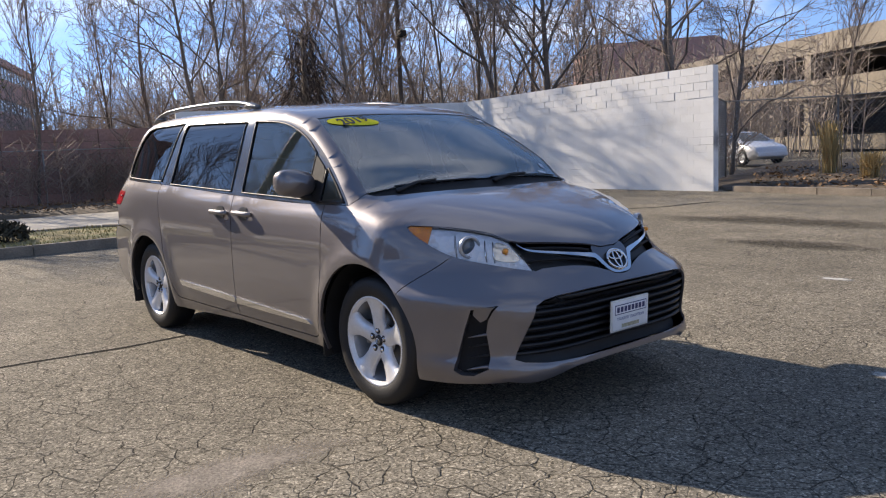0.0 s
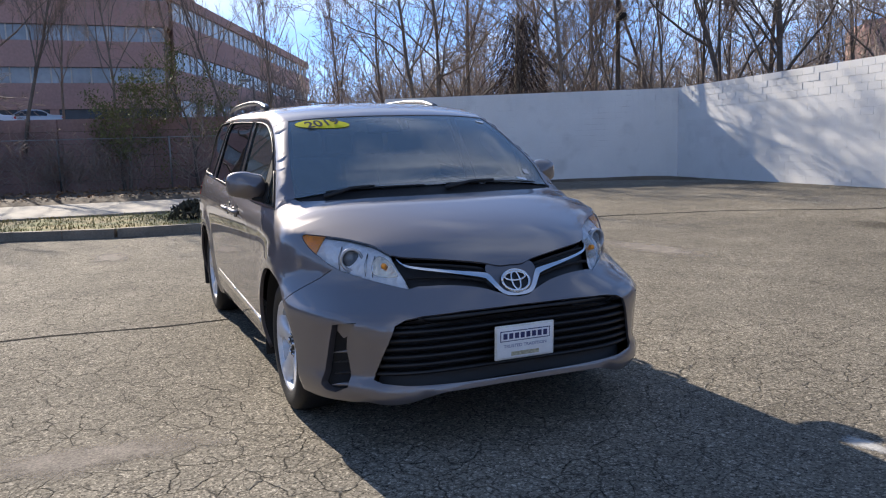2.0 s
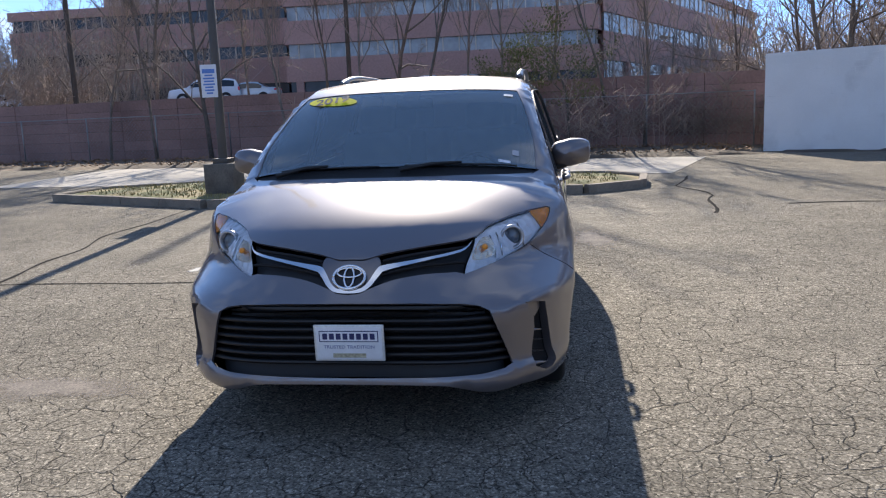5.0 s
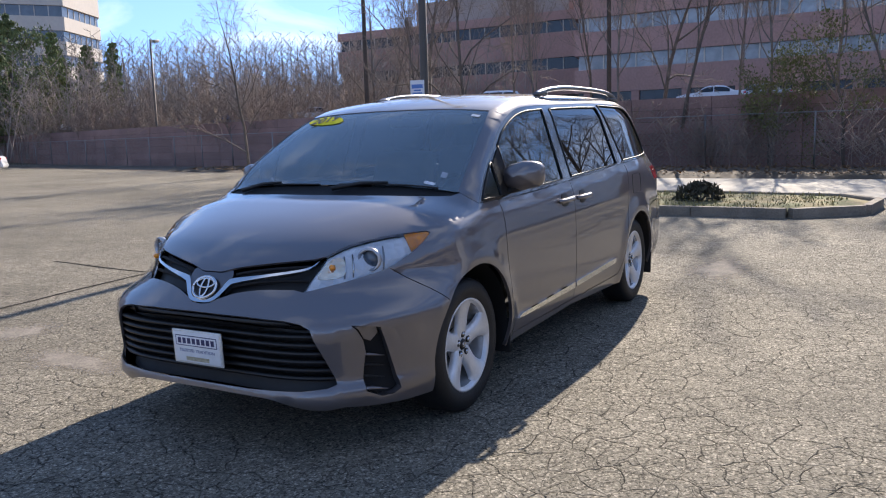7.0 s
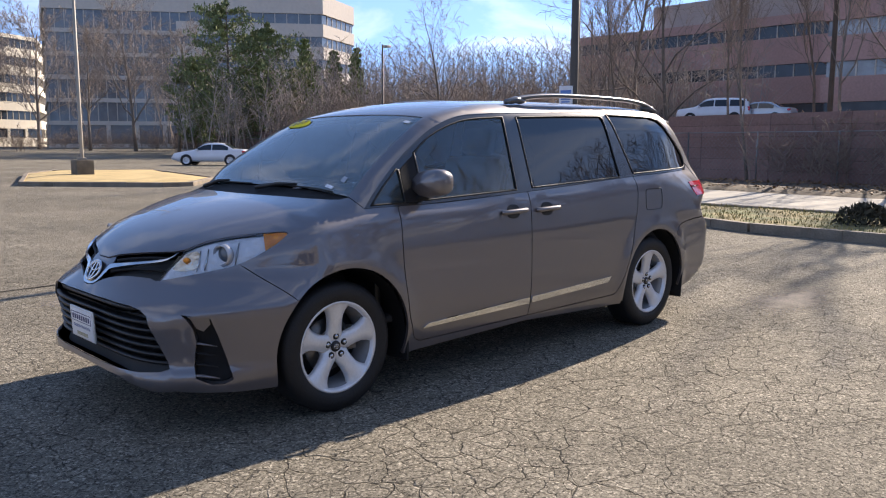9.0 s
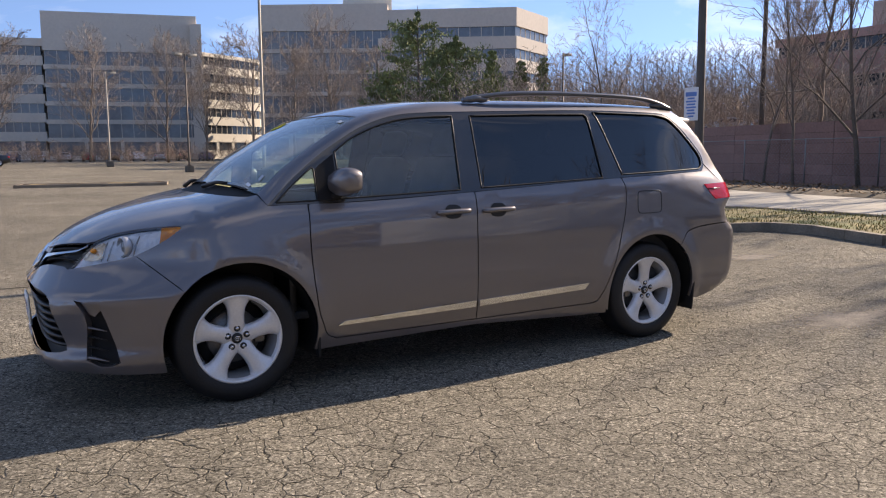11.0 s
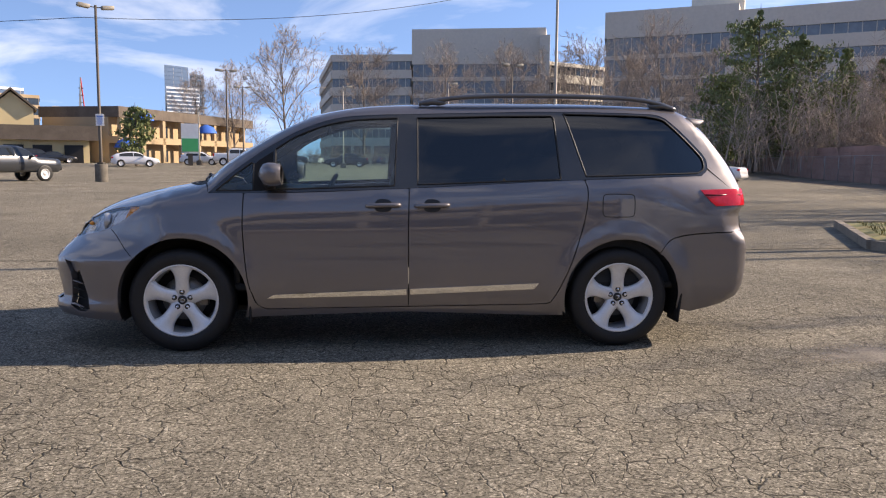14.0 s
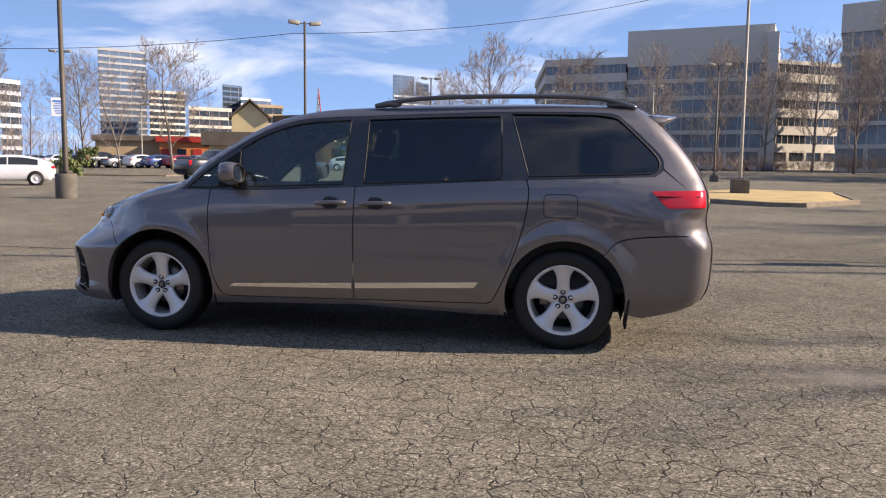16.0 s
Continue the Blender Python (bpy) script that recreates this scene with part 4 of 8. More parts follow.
# ======================= the minivan =======================
top_line = hermite([-2.60, -2.42, -2.34, -2.2, -2.0, -1.75, -1.5, -1.40, -1.28, -1.07, -0.855, -0.66, -0.42, -0.2, 0.1, 0.5, 1.2, 1.8, 2.2, 2.4],
                   [0.60, 0.80, 0.865, 0.955, 1.035, 1.10, 1.150, 1.195, 1.300, 1.432, 1.55, 1.634, 1.690, 1.718, 1.736, 1.750, 1.755, 1.742, 1.71, 1.67])
side_low = hermite([0.1, 0.22, 0.30, 0.42, 0.6, 0.8, 0.95, 1.04, 1.10], [0.86, 0.915, 0.942, 0.966, 0.975, 0.974, 0.965, 0.950, 0.925])
front_line = hermite([0.1, 0.22, 0.28, 0.315, 0.37, 0.5, 0.60, 0.635, 0.665, 0.70, 0.76, 0.85, 1.0, 1.3], [-2.36, -2.45, -2.495, -2.492, -2.462, -2.476, -2.496, -2.506, -2.488, -2.460, -2.425, -2.40, -2.36, -2.2])
rear_line = hermite([0.1, 0.28, 0.36, 0.5, 0.7, 0.9, 1.08, 1.24, 1.42, 1.6, 1.8], [2.2, 2.40, 2.54, 2.59, 2.60, 2.57, 2.555, 2.49, 2.36, 2.19, 1.98])
belt_line = hermite([-1.4, -1.0, 0.0, 1.2, 2.1, 2.6], [1.070, 1.078, 1.115, 1.180, 1.215, 1.225])


def half_width(x, z):
    zb = belt_line(x)
    low = side_low(np.minimum(z - (zb - 1.10) * step(0.7, 1.1, z), 1.10))
    up = np.maximum(z - zb, 0)
    w = low - 0.335 * up
    flare = 0
    for ax in (-1.495, 1.525):
        r = np.hypot(x - ax, z - 0.36)
        flare = flare + 0.018 * np.exp(-((r - 0.44) / 0.07) ** 2) * (z < 1.1)
    taper = 0.17 * np.maximum((x - 1.5) / 1.1, 0) ** 2 * (0.45 + 0.9 * step(0.9, 1.3, z)) + 0.03 * np.maximum((-1.5 - x) / 0.9, 0) ** 2
    wide = 0.014 * (1 - step(-1.5, -0.9, x)) * (1 - step(0.85, 1.1, z))
    return w + flare + wide - taper


def smax(a, b, k):
    h = np.maximum(k - np.abs(a - b), 0) / k
    return np.maximum(a, b) + h * h * k / 4


def body(p):
    """Below zero inside the van's skin."""
    x, y, z = p[:, 0], np.abs(p[:, 1]), p[:, 2]
    side = y - half_width(x, z)
    sweep = (y / 0.7) ** 2 * (0.05 * (1 - step(-0.7, 0.4, x)) + 0.12 * (1 - step(-2.0, -1.5, x)))
    fore = 1 - step(-0.5, 0.5, x)
    crown = 0.045 * (y / 0.7) ** 2 * step(-1.0, 0.2, x) + 0.03 * (y / 0.75) ** 4 * (1 - step(-1.0, 0.2, x))
    slope = 0.75
    top = (z - top_line(x - sweep) + crown) * slope
    high = step(0.60, 0.80, z)
    bow = (1 - high) * 0.36 * (y / 0.9) ** 5.0 + high * 0.55 * (y / 0.89) ** 2.6
    front = (front_line(z) + bow - x) * 0.8
    scoop = step(0.735, 0.87, z) * (1 - step(0.93, 1.02, z)) * 0.09 * (np.minimum(y, 0.93) / 0.9) ** 6
    rear = (x - rear_line(z) + 0.09 * (y / 0.8) ** 2.4 + scoop) * 0.85
    f = smax(side, top, 0.05 * fore + 0.13 * (1 - fore))
    f = smax(f, front, 0.07)
    return smax(f, rear, 0.09)


VIEWS = {"side": ((1, 0, 0), (0, 0, 1), (0, 1, 0)), "front": ((0, 1, 0), (0, 0, 1), (-1, 0, 0)), "top": ((1, 0, 0), (0, 1, 0), (0, 0, 1)),
         "corner": ((0.7071, 0.7071, 0), (0, 0, 1), (-0.7071, 0.7071, 0)), "rear": ((0, 1, 0), (0, 0, 1), (1, 0, 0)),
         "screen": ((0.80, 0, 0.60), (0, 1, 0), (-0.60, 0, 0.80))}
VIEWS = {k: np.array(v, float) for k, v in VIEWS.items()}


def on_skin(view, flat):
    """The places on the skin over which the flat points lie, seen along the view."""
    u, v, d = VIEWS[view]
    flat = np.asarray(flat, float).reshape(-1, 2)
    base = flat[:, :1] * u + flat[:, 1:] * v
    lo = np.full(len(flat), -3.2)
    left = np.arange(len(flat))
    s = 3.2
    while s > -3.2 and len(left):
        hit = body(base[left] + s * d) < 0
        lo[left[hit]] = s
        left = left[~hit]
        s -= 0.05
    a, b = lo, lo + 0.05
    for _ in range(18):
        m = (a + b) / 2
        inside = body(base + m[:, None] * d) < 0
        a, b = np.where(inside, m, a), np.where(inside, b, m)
    return base + ((a + b) / 2)[:, None] * d


def skin_normal(p):
    g = np.zeros_like(p)
    for i in range(3):
        e = np.zeros(3)
        e[i] = 0.006
        g[:, i] = body(p + e) - body(p - e)
    return g / (np.linalg.norm(g, axis=1)[:, None] + 1e-9)


def skin_panel(name, view, loops, material, parent, side=1, offset=0.0, depth=0.012, gap=0.05, label="", both=False):
    """A panel cut out of the van's skin: loops of places on the skin, the first round it, the others holes; depth is how far its edge turns in."""
    u, v, d = VIEWS[view]
    flat = [np.stack([lp @ u, lp @ v], 1) for lp in (np.asarray(q) for q in loops)]
    v2, tri, first, edge_n = flat_fill(flat, gap)
    given = np.vstack(loops)
    p = np.zeros((len(v2), 3))
    known = np.array([0 <= o < edge_n for o in first])
    p[known] = given[[o for o in first if 0 <= o < edge_n]]
    if (~known).any():
        p[~known] = on_skin(view, v2[~known])
    nrm = skin_normal(p)
    p = p + nrm * offset
    a, b, c = p[tri[:, 0]], p[tri[:, 1]], p[tri[:, 2]]
    fn = np.cross(b - a, c - a)
    flip = (fn * nrm[tri[:, 0]]).sum(1) < 0
    tri[flip] = tri[flip][:, ::-1]
    verts, normals, faces = [p], [nrm], [tuple(t) for t in tri]
    if depth:
        count = {}
        for t in tri:
            for i in range(3):
                e = (t[i], t[(i + 1) % 3])
                count[e] = 1
        rim = [e for e in count if (e[1], e[0]) not in count]
        ids = sorted({i for e in rim for i in e})
        at = {i: n for n, i in enumerate(ids)}
        n0 = len(p)
        outer, inner = p[ids], p[ids] - nrm[ids] * depth
        side_n = np.zeros((len(ids), 3))
        for a_, b_ in rim:
            w = np.cross(p[b_] - p[a_], nrm[a_])
            w /= np.linalg.norm(w) + 1e-9
            side_n[at[a_]] += w
            side_n[at[b_]] += w
        side_n /= np.linalg.norm(side_n, axis=1)[:, None] + 1e-9
        verts += [outer, inner]
        normals += [side_n, side_n]
        k = len(ids)
        faces += [(n0 + at[b_], n0 + at[a_], n0 + k + at[a_], n0 + k + at[b_]) for a_, b_ in rim]
    verts, normals = np.vstack(verts), np.vstack(normals)
    if both:
        return mesh_part(name, verts, faces, material, parent, label, normals)
    if side < 0:
        verts, normals = verts * (1, -1, 1), normals * (1, -1, 1)
        faces = [f[::-1] for f in faces]
    return mesh_part(name, verts, faces, material, parent, label, normals)


def mirrored(points):
    """A half outline in the yz or xy sense, closed over the middle."""
    p = np.asarray(points)
    return np.vstack([p, (p * (1, -1, 1))[::-1]])


van = tagged(new("minivan"), "dark grey metallic minivan parked on worn asphalt", "minivan")

# ---- lines on the skin (left half mirrored to both sides) ----

def front3(pts):
    return on_skin("front", pts)


def side3(pts):
    return on_skin("side", pts)


def corner3(pts):
    """Points given as (x, y, z) guesses, moved onto the skin along the corner view."""
    q = np.array(pts, float)
    u, v, d = VIEWS["corner"]
    return on_skin("corner", np.stack([q @ u, q @ v], 1))


def top3(pts):
    return on_skin("top", pts)


hl_bottom = corner3(spline([(-2.31, 0.500, 0.750), (-2.235, 0.585, 0.770), (-2.152, 0.668, 0.792), (-2.01, 0.781, 0.834), (-1.875, 0.852, 0.908), (-1.775, 0.866, 0.972), (-1.763, 0.836, 0.988)], 30))
hl_top = corner3(spline([(-1.763, 0.836, 0.988), (-1.86, 0.765, 0.980), (-1.952, 0.694, 0.968), (-2.04, 0.632, 0.951), (-2.098, 0.588, 0.934), (-2.17, 0.545, 0.900)], 24))
hl_inner = corner3(smooth_loop([(-2.17, 0.545, 0.900), (-2.31, 0.500, 0.750)], 0.03))
headlight_loop = np.vstack([hl_bottom[:-1], hl_top[:-1], hl_inner[:-1]])

grille_top = front3(spline([(0.0, 0.832), (0.06, 0.832), (0.12, 0.846), (0.18, 0.857), (0.33, 0.875), (0.50, 0.889)], 20))
grille_top = np.vstack([grille_top, hl_top[-1:]])
grille_low = front3(spline([(0.0, 0.690), (0.055, 0.696), (0.096, 0.714), (0.20, 0.746), (0.33, 0.762), (0.465, 0.761)], 20))
grille_low = np.vstack([grille_low, hl_bottom[:1]])

# bumper corner split and lower edge
n_split = int(np.argmin(np.abs(hl_bottom[:, 1] - 0.74)))
split_top = hl_bottom[n_split]
ys = float(split_top[1])
split = front3(smooth_loop([(ys, float(split_top[2])), (ys, 0.245)], 0.03))
split[0] = split_top
chin = front3(spline([(0.0, 0.288), (0.30, 0.286), (0.45, 0.278), (0.58, 0.236), (0.66, 0.230), (ys, 0.245)], 30))
chin[-1] = split[-1]
intake = front3(smooth_loop([(0.0, 0.658), (0.30, 0.655), (0.50, 0.645), (0.575, 0.632), (0.622, 0.608), (0.675, 0.46), (0.712, 0.352), (0.68, 0.338), (0.58, 0.327), (0.30, 0.319), (0.0, 0.316)], 0.035))

fascia_half = np.vstack([grille_low, hl_bottom[1:n_split + 1], split[1:], chin[::-1][1:]])


def closed_over_middle(half):
    """half runs from the middle out and back to the middle."""
    h = half.copy()
    h[0, 1] = h[-1, 1] = 0
    return np.vstack([h, (h * (1, -1, 1))[::-1][1:-1]])


skin_panel("front_bumper", "front", [closed_over_middle(fascia_half), closed_over_middle(intake)], M_PAINT, van, both=True, depth=0.012, label="painted front bumper cover with wide dark intake")

# hood
cowl = top3(spline([(-1.565, 0.0), (-1.55, 0.30), (-1.505, 0.56), (-1.44, 0.72), (-1.40, 0.785)], 20))
hood_side = top3(spline([(-1.40, 0.785), (-1.53, 0.742), (-1.68, 0.726), (-1.80, 0.738), (-1.875, 0.764)], 20))
m_top = int(np.argmin(np.abs(hl_top[:, 1] - 0.762)))
hood_side = np.vstack([hood_side[:-1], hl_top[m_top:m_top + 1]])
hood_half = np.vstack([grille_top[:-1], hl_top[m_top:][::-1][:-1], hood_side[::-1], cowl[::-1][1:]])
hood = skin_panel("hood", "screen", [closed_over_middle(hood_half)], M_PAINT, van, both=True, depth=0.012, gap=0.05)

# windscreen
ws_side = top3(spline([(-1.35, 0.805), (-1.19, 0.790), (-1.0, 0.752), (-0.84, 0.718), (-0.675, 0.675)], 24))
ws_low = top3(spline([(-1.415, 0.0), (-1.408, 0.30), (-1.388, 0.56), (-1.365, 0.74), (-1.35, 0.805)], 20))
ws_top = top3(spline([(-0.675, 0.675), (-0.692, 0.52), (-0.708, 0.30), (-0.716, 0.0)], 18))
ws_half = np.vstack([ws_low[:-1], ws_side[:-1], ws_top])
windscreen = skin_panel("windscreen", "screen", [closed_over_middle(ws_half)], M_SCREEN, van, both=True, offset=-0.004, depth=0, gap=0.06, label="tinted curved windscreen")
ws_in = top3(spline([(-1.385, 0.0), (-1.378, 0.30), (-1.358, 0.55), (-1.325, 0.760), (-1.18, 0.768), (-1.0, 0.731), (-0.85, 0.698), (-0.715, 0.652), (-0.725, 0.52), (-0.742, 0.28), (-0.75, 0.0)], 60))
skin_panel("windscreen_border", "screen", [closed_over_middle(ws_half), closed_over_middle(ws_in)], M_BLACK, van, both=True, offset=-0.0055, depth=0, gap=0.05, label="black painted glass edge")
skin_panel("scuttle", "screen", [closed_over_middle(np.vstack([cowl, ws_low[::-1]]))], M_PLASTIC, van, both=True, offset=-0.014, depth=0.01, gap=0.05, label="black plastic cowl below windscreen")

# roof
gutter = top3(spline([(-0.675, 0.675), (-0.50, 0.680), (-0.30, 0.684), (0.0, 0.690), (0.6, 0.692), (1.3, 0.685), (1.9, 0.655), (2.13, 0.62)], 60))
roof_back = top3(spline([(2.13, 0.62), (2.19, 0.35), (2.21, 0.0)], 14))
roof_half = np.vstack([ws_top[::-1][:-1], gutter[:-1], roof_back])
roof = skin_panel("roof", "top", [closed_over_middle(roof_half)], M_PAINT, van, both=True, depth=0.015, gap=0.08)

# side outlines
DLO = [(-1.325, 1.083), (-1.20, 1.195), (-1.06, 1.305), (-0.90, 1.412), (-0.69, 1.525), (-0.46, 1.598), (-0.2, 1.622), (0.0, 1.630), (0.6, 1.650), (1.1, 1.662),
       (1.70, 1.656), (1.84, 1.640), (1.92, 1.585), (2.06, 1.455), (2.16, 1.345), (2.168, 1.262), (2.12, 1.218)]
dlo_top = side3(spline(DLO, 110))
dlo_low = side3(spline([(2.12, 1.218), (1.25, 1.186), (0.0, 1.120), (-0.9, 1.085), (-1.325, 1.083)], 70))
dlo_loop = np.vstack([dlo_top[:-1], dlo_low[:-1]])
quarter_glass = side3(smooth_loop([(-1.275, 1.097), (-1.165, 1.193), (-1.045, 1.286), (-1.030, 1.28), (-1.030, 1.100)], 0.04, closed=True))
front_glass = side3(smooth_loop(np.vstack([spline([(-0.885, 1.378), (-0.747, 1.466), (-0.552, 1.542), (-0.356, 1.582), (-0.052, 1.602)], 20), [(-0.078, 1.136), (-0.885, 1.106)]]), 0.05, closed=True))
slide_glass = side3(smooth_loop([(0.085, 1.604), (0.6, 1.622), (1.035, 1.630), (1.050, 1.61), (1.078, 1.186), (0.08, 1.144)], 0.05, closed=True))
rear_glass = side3(smooth_loop(np.vstack([[(1.124, 1.646)], spline([(1.717, 1.638), (1.84, 1.616), (1.90, 1.572), (2.03, 1.449), (2.13, 1.340), (2.138, 1.268), (2.088, 1.236)], 24), [(1.26, 1.207)]]), 0.05, closed=True))

arch_f = [(-1.495 + 0.428 * math.cos(a), 0.36 + 0.424 * math.sin(a)) for a in np.linspace(math.pi * 1.09, -0.28, 44)]
arch_r = [(1.525 + 0.413 * math.cos(a), 0.36 + 0.413 * math.sin(a)) for a in np.linspace(math.pi * 1.09, -0.10, 44)]
door_front = spline([(-1.088, 1.075), (-1.093, 0.827), (-1.065, 0.515), (-1.030, 0.39), (-1.000, 0.326), (-0.945, 0.298)], 24)
slide_back = spline([(1.015, 0.330), (1.061, 0.411), (1.151, 0.614), (1.237, 0.894), (1.262, 1.091), (1.245, 1.178)], 24)
dlo_line = hermite([-1.325, -0.9, 0.0, 1.25, 2.12], [1.083, 1.085, 1.120, 1.186, 1.218])
belt_pts = lambda a, b: [(x, float(dlo_line(x)) - 0.003) for x in np.linspace(a, b, max(2, int(abs(b - a) / 0.06)))]
G = 0.0035
seam_top = hl_bottom[int(np.argmin(np.abs(hl_bottom[:, 0] + 2.0)))]
i_seam = int(np.argmin(np.abs(hl_bottom[:, 0] + 2.0)))
a_seam = int(np.argmin([abs(x + 1.795) for x, z in arch_f[:25]]))


def build_side(s):
    # bumper corner with a dark pocket
    pocket = side3(smooth_loop([(-2.318, 0.620), (-2.275, 0.613), (-2.212, 0.599), (-2.180, 0.515), (-2.140, 0.385), (-2.124, 0.296), (-2.160, 0.276), (-2.215, 0.276), (-2.276, 0.310), (-2.270, 0.380), (-2.266, 0.450), (-2.264, 0.490), (-2.276, 0.545), (-2.300, 0.592)], 0.02, closed=True))
    corner_loop = np.vstack([split[::-1][:-1], hl_bottom[n_split:i_seam + 1], side3(smooth_loop([(float(seam_top[0]), float(seam_top[2])), (arch_f[a_seam][0], arch_f[a_seam][1])], 0.03))[1:-1],
                             side3(arch_f[:a_seam + 1][::-1]), side3(smooth_loop([(arch_f[0][0], arch_f[0][1] - 0.02), (-2.08, 0.225), (float(split[-1][0]) + 0.04, 0.238)], 0.04))])
    corner = skin_panel("bumper_corner", "corner", [corner_loop, pocket], M_PAINT, van, s, depth=0.042, gap=0.04)
    skin_panel("pocket_panel", "corner", [pocket], M_PLASTIC, corner, s, offset=-0.046, depth=0.0, gap=0.04, label="black plastic bumper vent panel")
    brow = side3(smooth_loop([(-2.306, 0.614), (-2.222, 0.599), (-2.212, 0.565), (-2.240, 0.530), (-2.268, 0.545), (-2.292, 0.592)], 0.02, closed=True))
    skin_panel("vent_brow", "corner", [brow], M_PAINT, corner, s, offset=-0.026, depth=0.016, gap=0.03, label="body-coloured ledge inside the vent")
    for z, m, w in ((0.478, M_PAINT, 0.013), (0.322, M_PAINT, 0.016), (0.430, M_SLAT, 0.009), (0.375, M_SLAT, 0.009)):
        fin = side3([(-2.276, z), (-2.250, z - 0.004), (-2.225, z - 0.010), (-2.185, z - 0.020)]) * (1, s, 1)
        tube_part("vent_fin", fin + np.array((0.010, -0.012 * s, 0)), [w, w * 0.9, w * 0.7, w * 0.3], m, corner, 6, 0.6)
    # fender with the lower pillar
    up = np.vstack([hl_bottom[i_seam:], hl_top[1:m_top + 1], hood_side[::-1][1:-1]])
    fl = np.vstack([up, side3([(-1.356, 1.138)]), side3([(-1.325, 1.080)]), side3(belt_pts(-1.30, -1.096)), side3([(x - 2 * G, z) for x, z in door_front[1:-2]]),
                    side3([(-1.035, 0.245), (-1.060, 0.243)]), side3(arch_f[a_seam:][::-1]), side3(smooth_loop([(arch_f[a_seam][0], arch_f[a_seam][1]), (float(seam_top[0]), float(seam_top[2]))], 0.03))[1:-1] + (0.004, 0, 0.003)])
    skin_panel("front_fender", "side", [fl], M_PAINT, van, s, gap=0.045, depth=0.02)
    # doors
    fd = side3(np.vstack([door_front, smooth_loop([(-0.945, 0.298), (0.0145, 0.307)], 0.06)[1:], smooth_loop([(0.0145, 0.307), (0.0125, 0.86), (0.018, 1.115)], 0.05)[1:], belt_pts(0.0, -1.075)]))
    door = skin_panel("front_door", "side", [fd], M_PAINT, van, s, gap=0.05, depth=0.02)
    sd = side3(np.vstack([smooth_loop([(0.025, 1.115), (0.0195, 0.86), (0.0215, 0.307)], 0.05), smooth_loop([(0.0215, 0.307), (0.975, 0.318)], 0.06)[1:], slide_back, belt_pts(1.23, 0.04)]))
    slider = skin_panel("sliding_door", "side", [sd], M_PAINT, van, s, gap=0.05, depth=0.02)
    # rear quarter
    sb = [(x + 2 * G, z) for x, z in slide_back]
    ar = arch_r
    j = int(np.argmin([abs(x - 1.775) + (0 if z > 0.5 else 9) for x, z in ar]))
    bump = spline([ar[j], (1.85, 0.757), (1.93, 0.793), (2.10, 0.815), (2.43, 0.826)], 16)
    tail = np.vstack([smooth_loop([(2.455, 1.010), (2.205, 1.004), (2.165, 1.035), (2.090, 1.118), (2.455, 1.126)], 0.03)])
    dr = dlo_top[::-1]
    k = int(np.argmin(np.abs(dr[:, 0] - 2.168) + np.abs(dr[:, 2] - 1.262)))
    quarter = np.vstack([side3(sb), side3(belt_pts(1.262, 2.115)), pillar_end(dr, k), side3([(2.34, 1.124)]), side3(tail[::-1]), side3(np.linspace((2.452, 0.995), (2.432, 0.838), 10)), side3(bump[::-1]), side3(ar[:j][::-1])])
    q = skin_panel("rear_quarter", "side", [quarter], M_PAINT, van, s, gap=0.045, depth=0.02)
    # pillars and cant rail above the windows
    rail_loop = np.vstack([ws_side[:-1], gutter, side3(spline([(2.19, 1.52), (2.28, 1.38), (2.36, 1.25), (2.40, 1.135), (2.34, 1.124)], 20)), dr[k:][1:-1], side3([(-1.325, 1.083)])])
    skin_panel("roof_rail_panel", "side", [rail_loop], M_PAINT, van, s, gap=0.05, depth=0.012)
    # dark frame with the panes in it
    frame_part = skin_panel("window_frame", "side", [dlo_loop, quarter_glass, front_glass, slide_glass, rear_glass], M_GLOSSBLACK, van, s, offset=-0.002, depth=0.014, gap=0.06, label="gloss black window surround")
    for loop, m in ((quarter_glass, M_GLASS), (front_glass, M_GLASS), (slide_glass, M_PRIVACY), (rear_glass, M_PRIVACY)):
        skin_panel("side_window", "side", [loop], m, frame_part, s, offset=-0.006, depth=0, gap=0.08)
        v, f = tube_path(np.vstack([loop, loop[:1]]) * (1, s, 1), 0.0055, 5)
        mesh_part("window_seal", v, f, M_BLACK, frame_part, "thin black rubber seal")
    # sill
    sill = side3(np.vstack([smooth_loop([(-1.055, 0.238), (0.0, 0.268), (0.9, 0.232), (1.108, 0.232)], 0.06), [(1.098, 0.33)], [(1.06, 0.35), (1.02, 0.325)], smooth_loop([(0.985, 0.311), (0.0, 0.300), (-0.945, 0.291)], 0.06), [(-1.005, 0.318), (-1.035, 0.36)]]))
    skin_panel("sill", "side", [sill], M_PAINT, van, s, gap=0.05, depth=0.03)
    # rear bumper
    rb = np.vstack([side3([(x, z - 0.008) for x, z in bump]), side3(smooth_loop([(2.43, 0.826), (2.44, 0.72), (2.43, 0.50), (2.40, 0.36), (2.29, 0.300), (2.05, 0.246), (ar[-1][0], ar[-1][1] - 0.045)], 0.04))[1:], side3(ar[j:][::-1])[:-1]])
    skin_panel("rear_bumper", "side", [rb], M_PAINT, van, s, gap=0.05, depth=0.02)
    # lamp
    lamp = skin_panel("tail_lamp", "side", [side3(tail)], M_REDLENS, van, s, gap=0.03, depth=0.02, offset=0.004, label="red tail lamp lens with a dark bar")
    bar = side3([(2.125, 1.083), (2.20, 1.082), (2.41, 1.084)]) * (1, s, 1)
    tube_part("lamp_bar", bar + np.array((0, 0.006 * s, 0)), 0.006, M_DARKRED, lamp, 6)
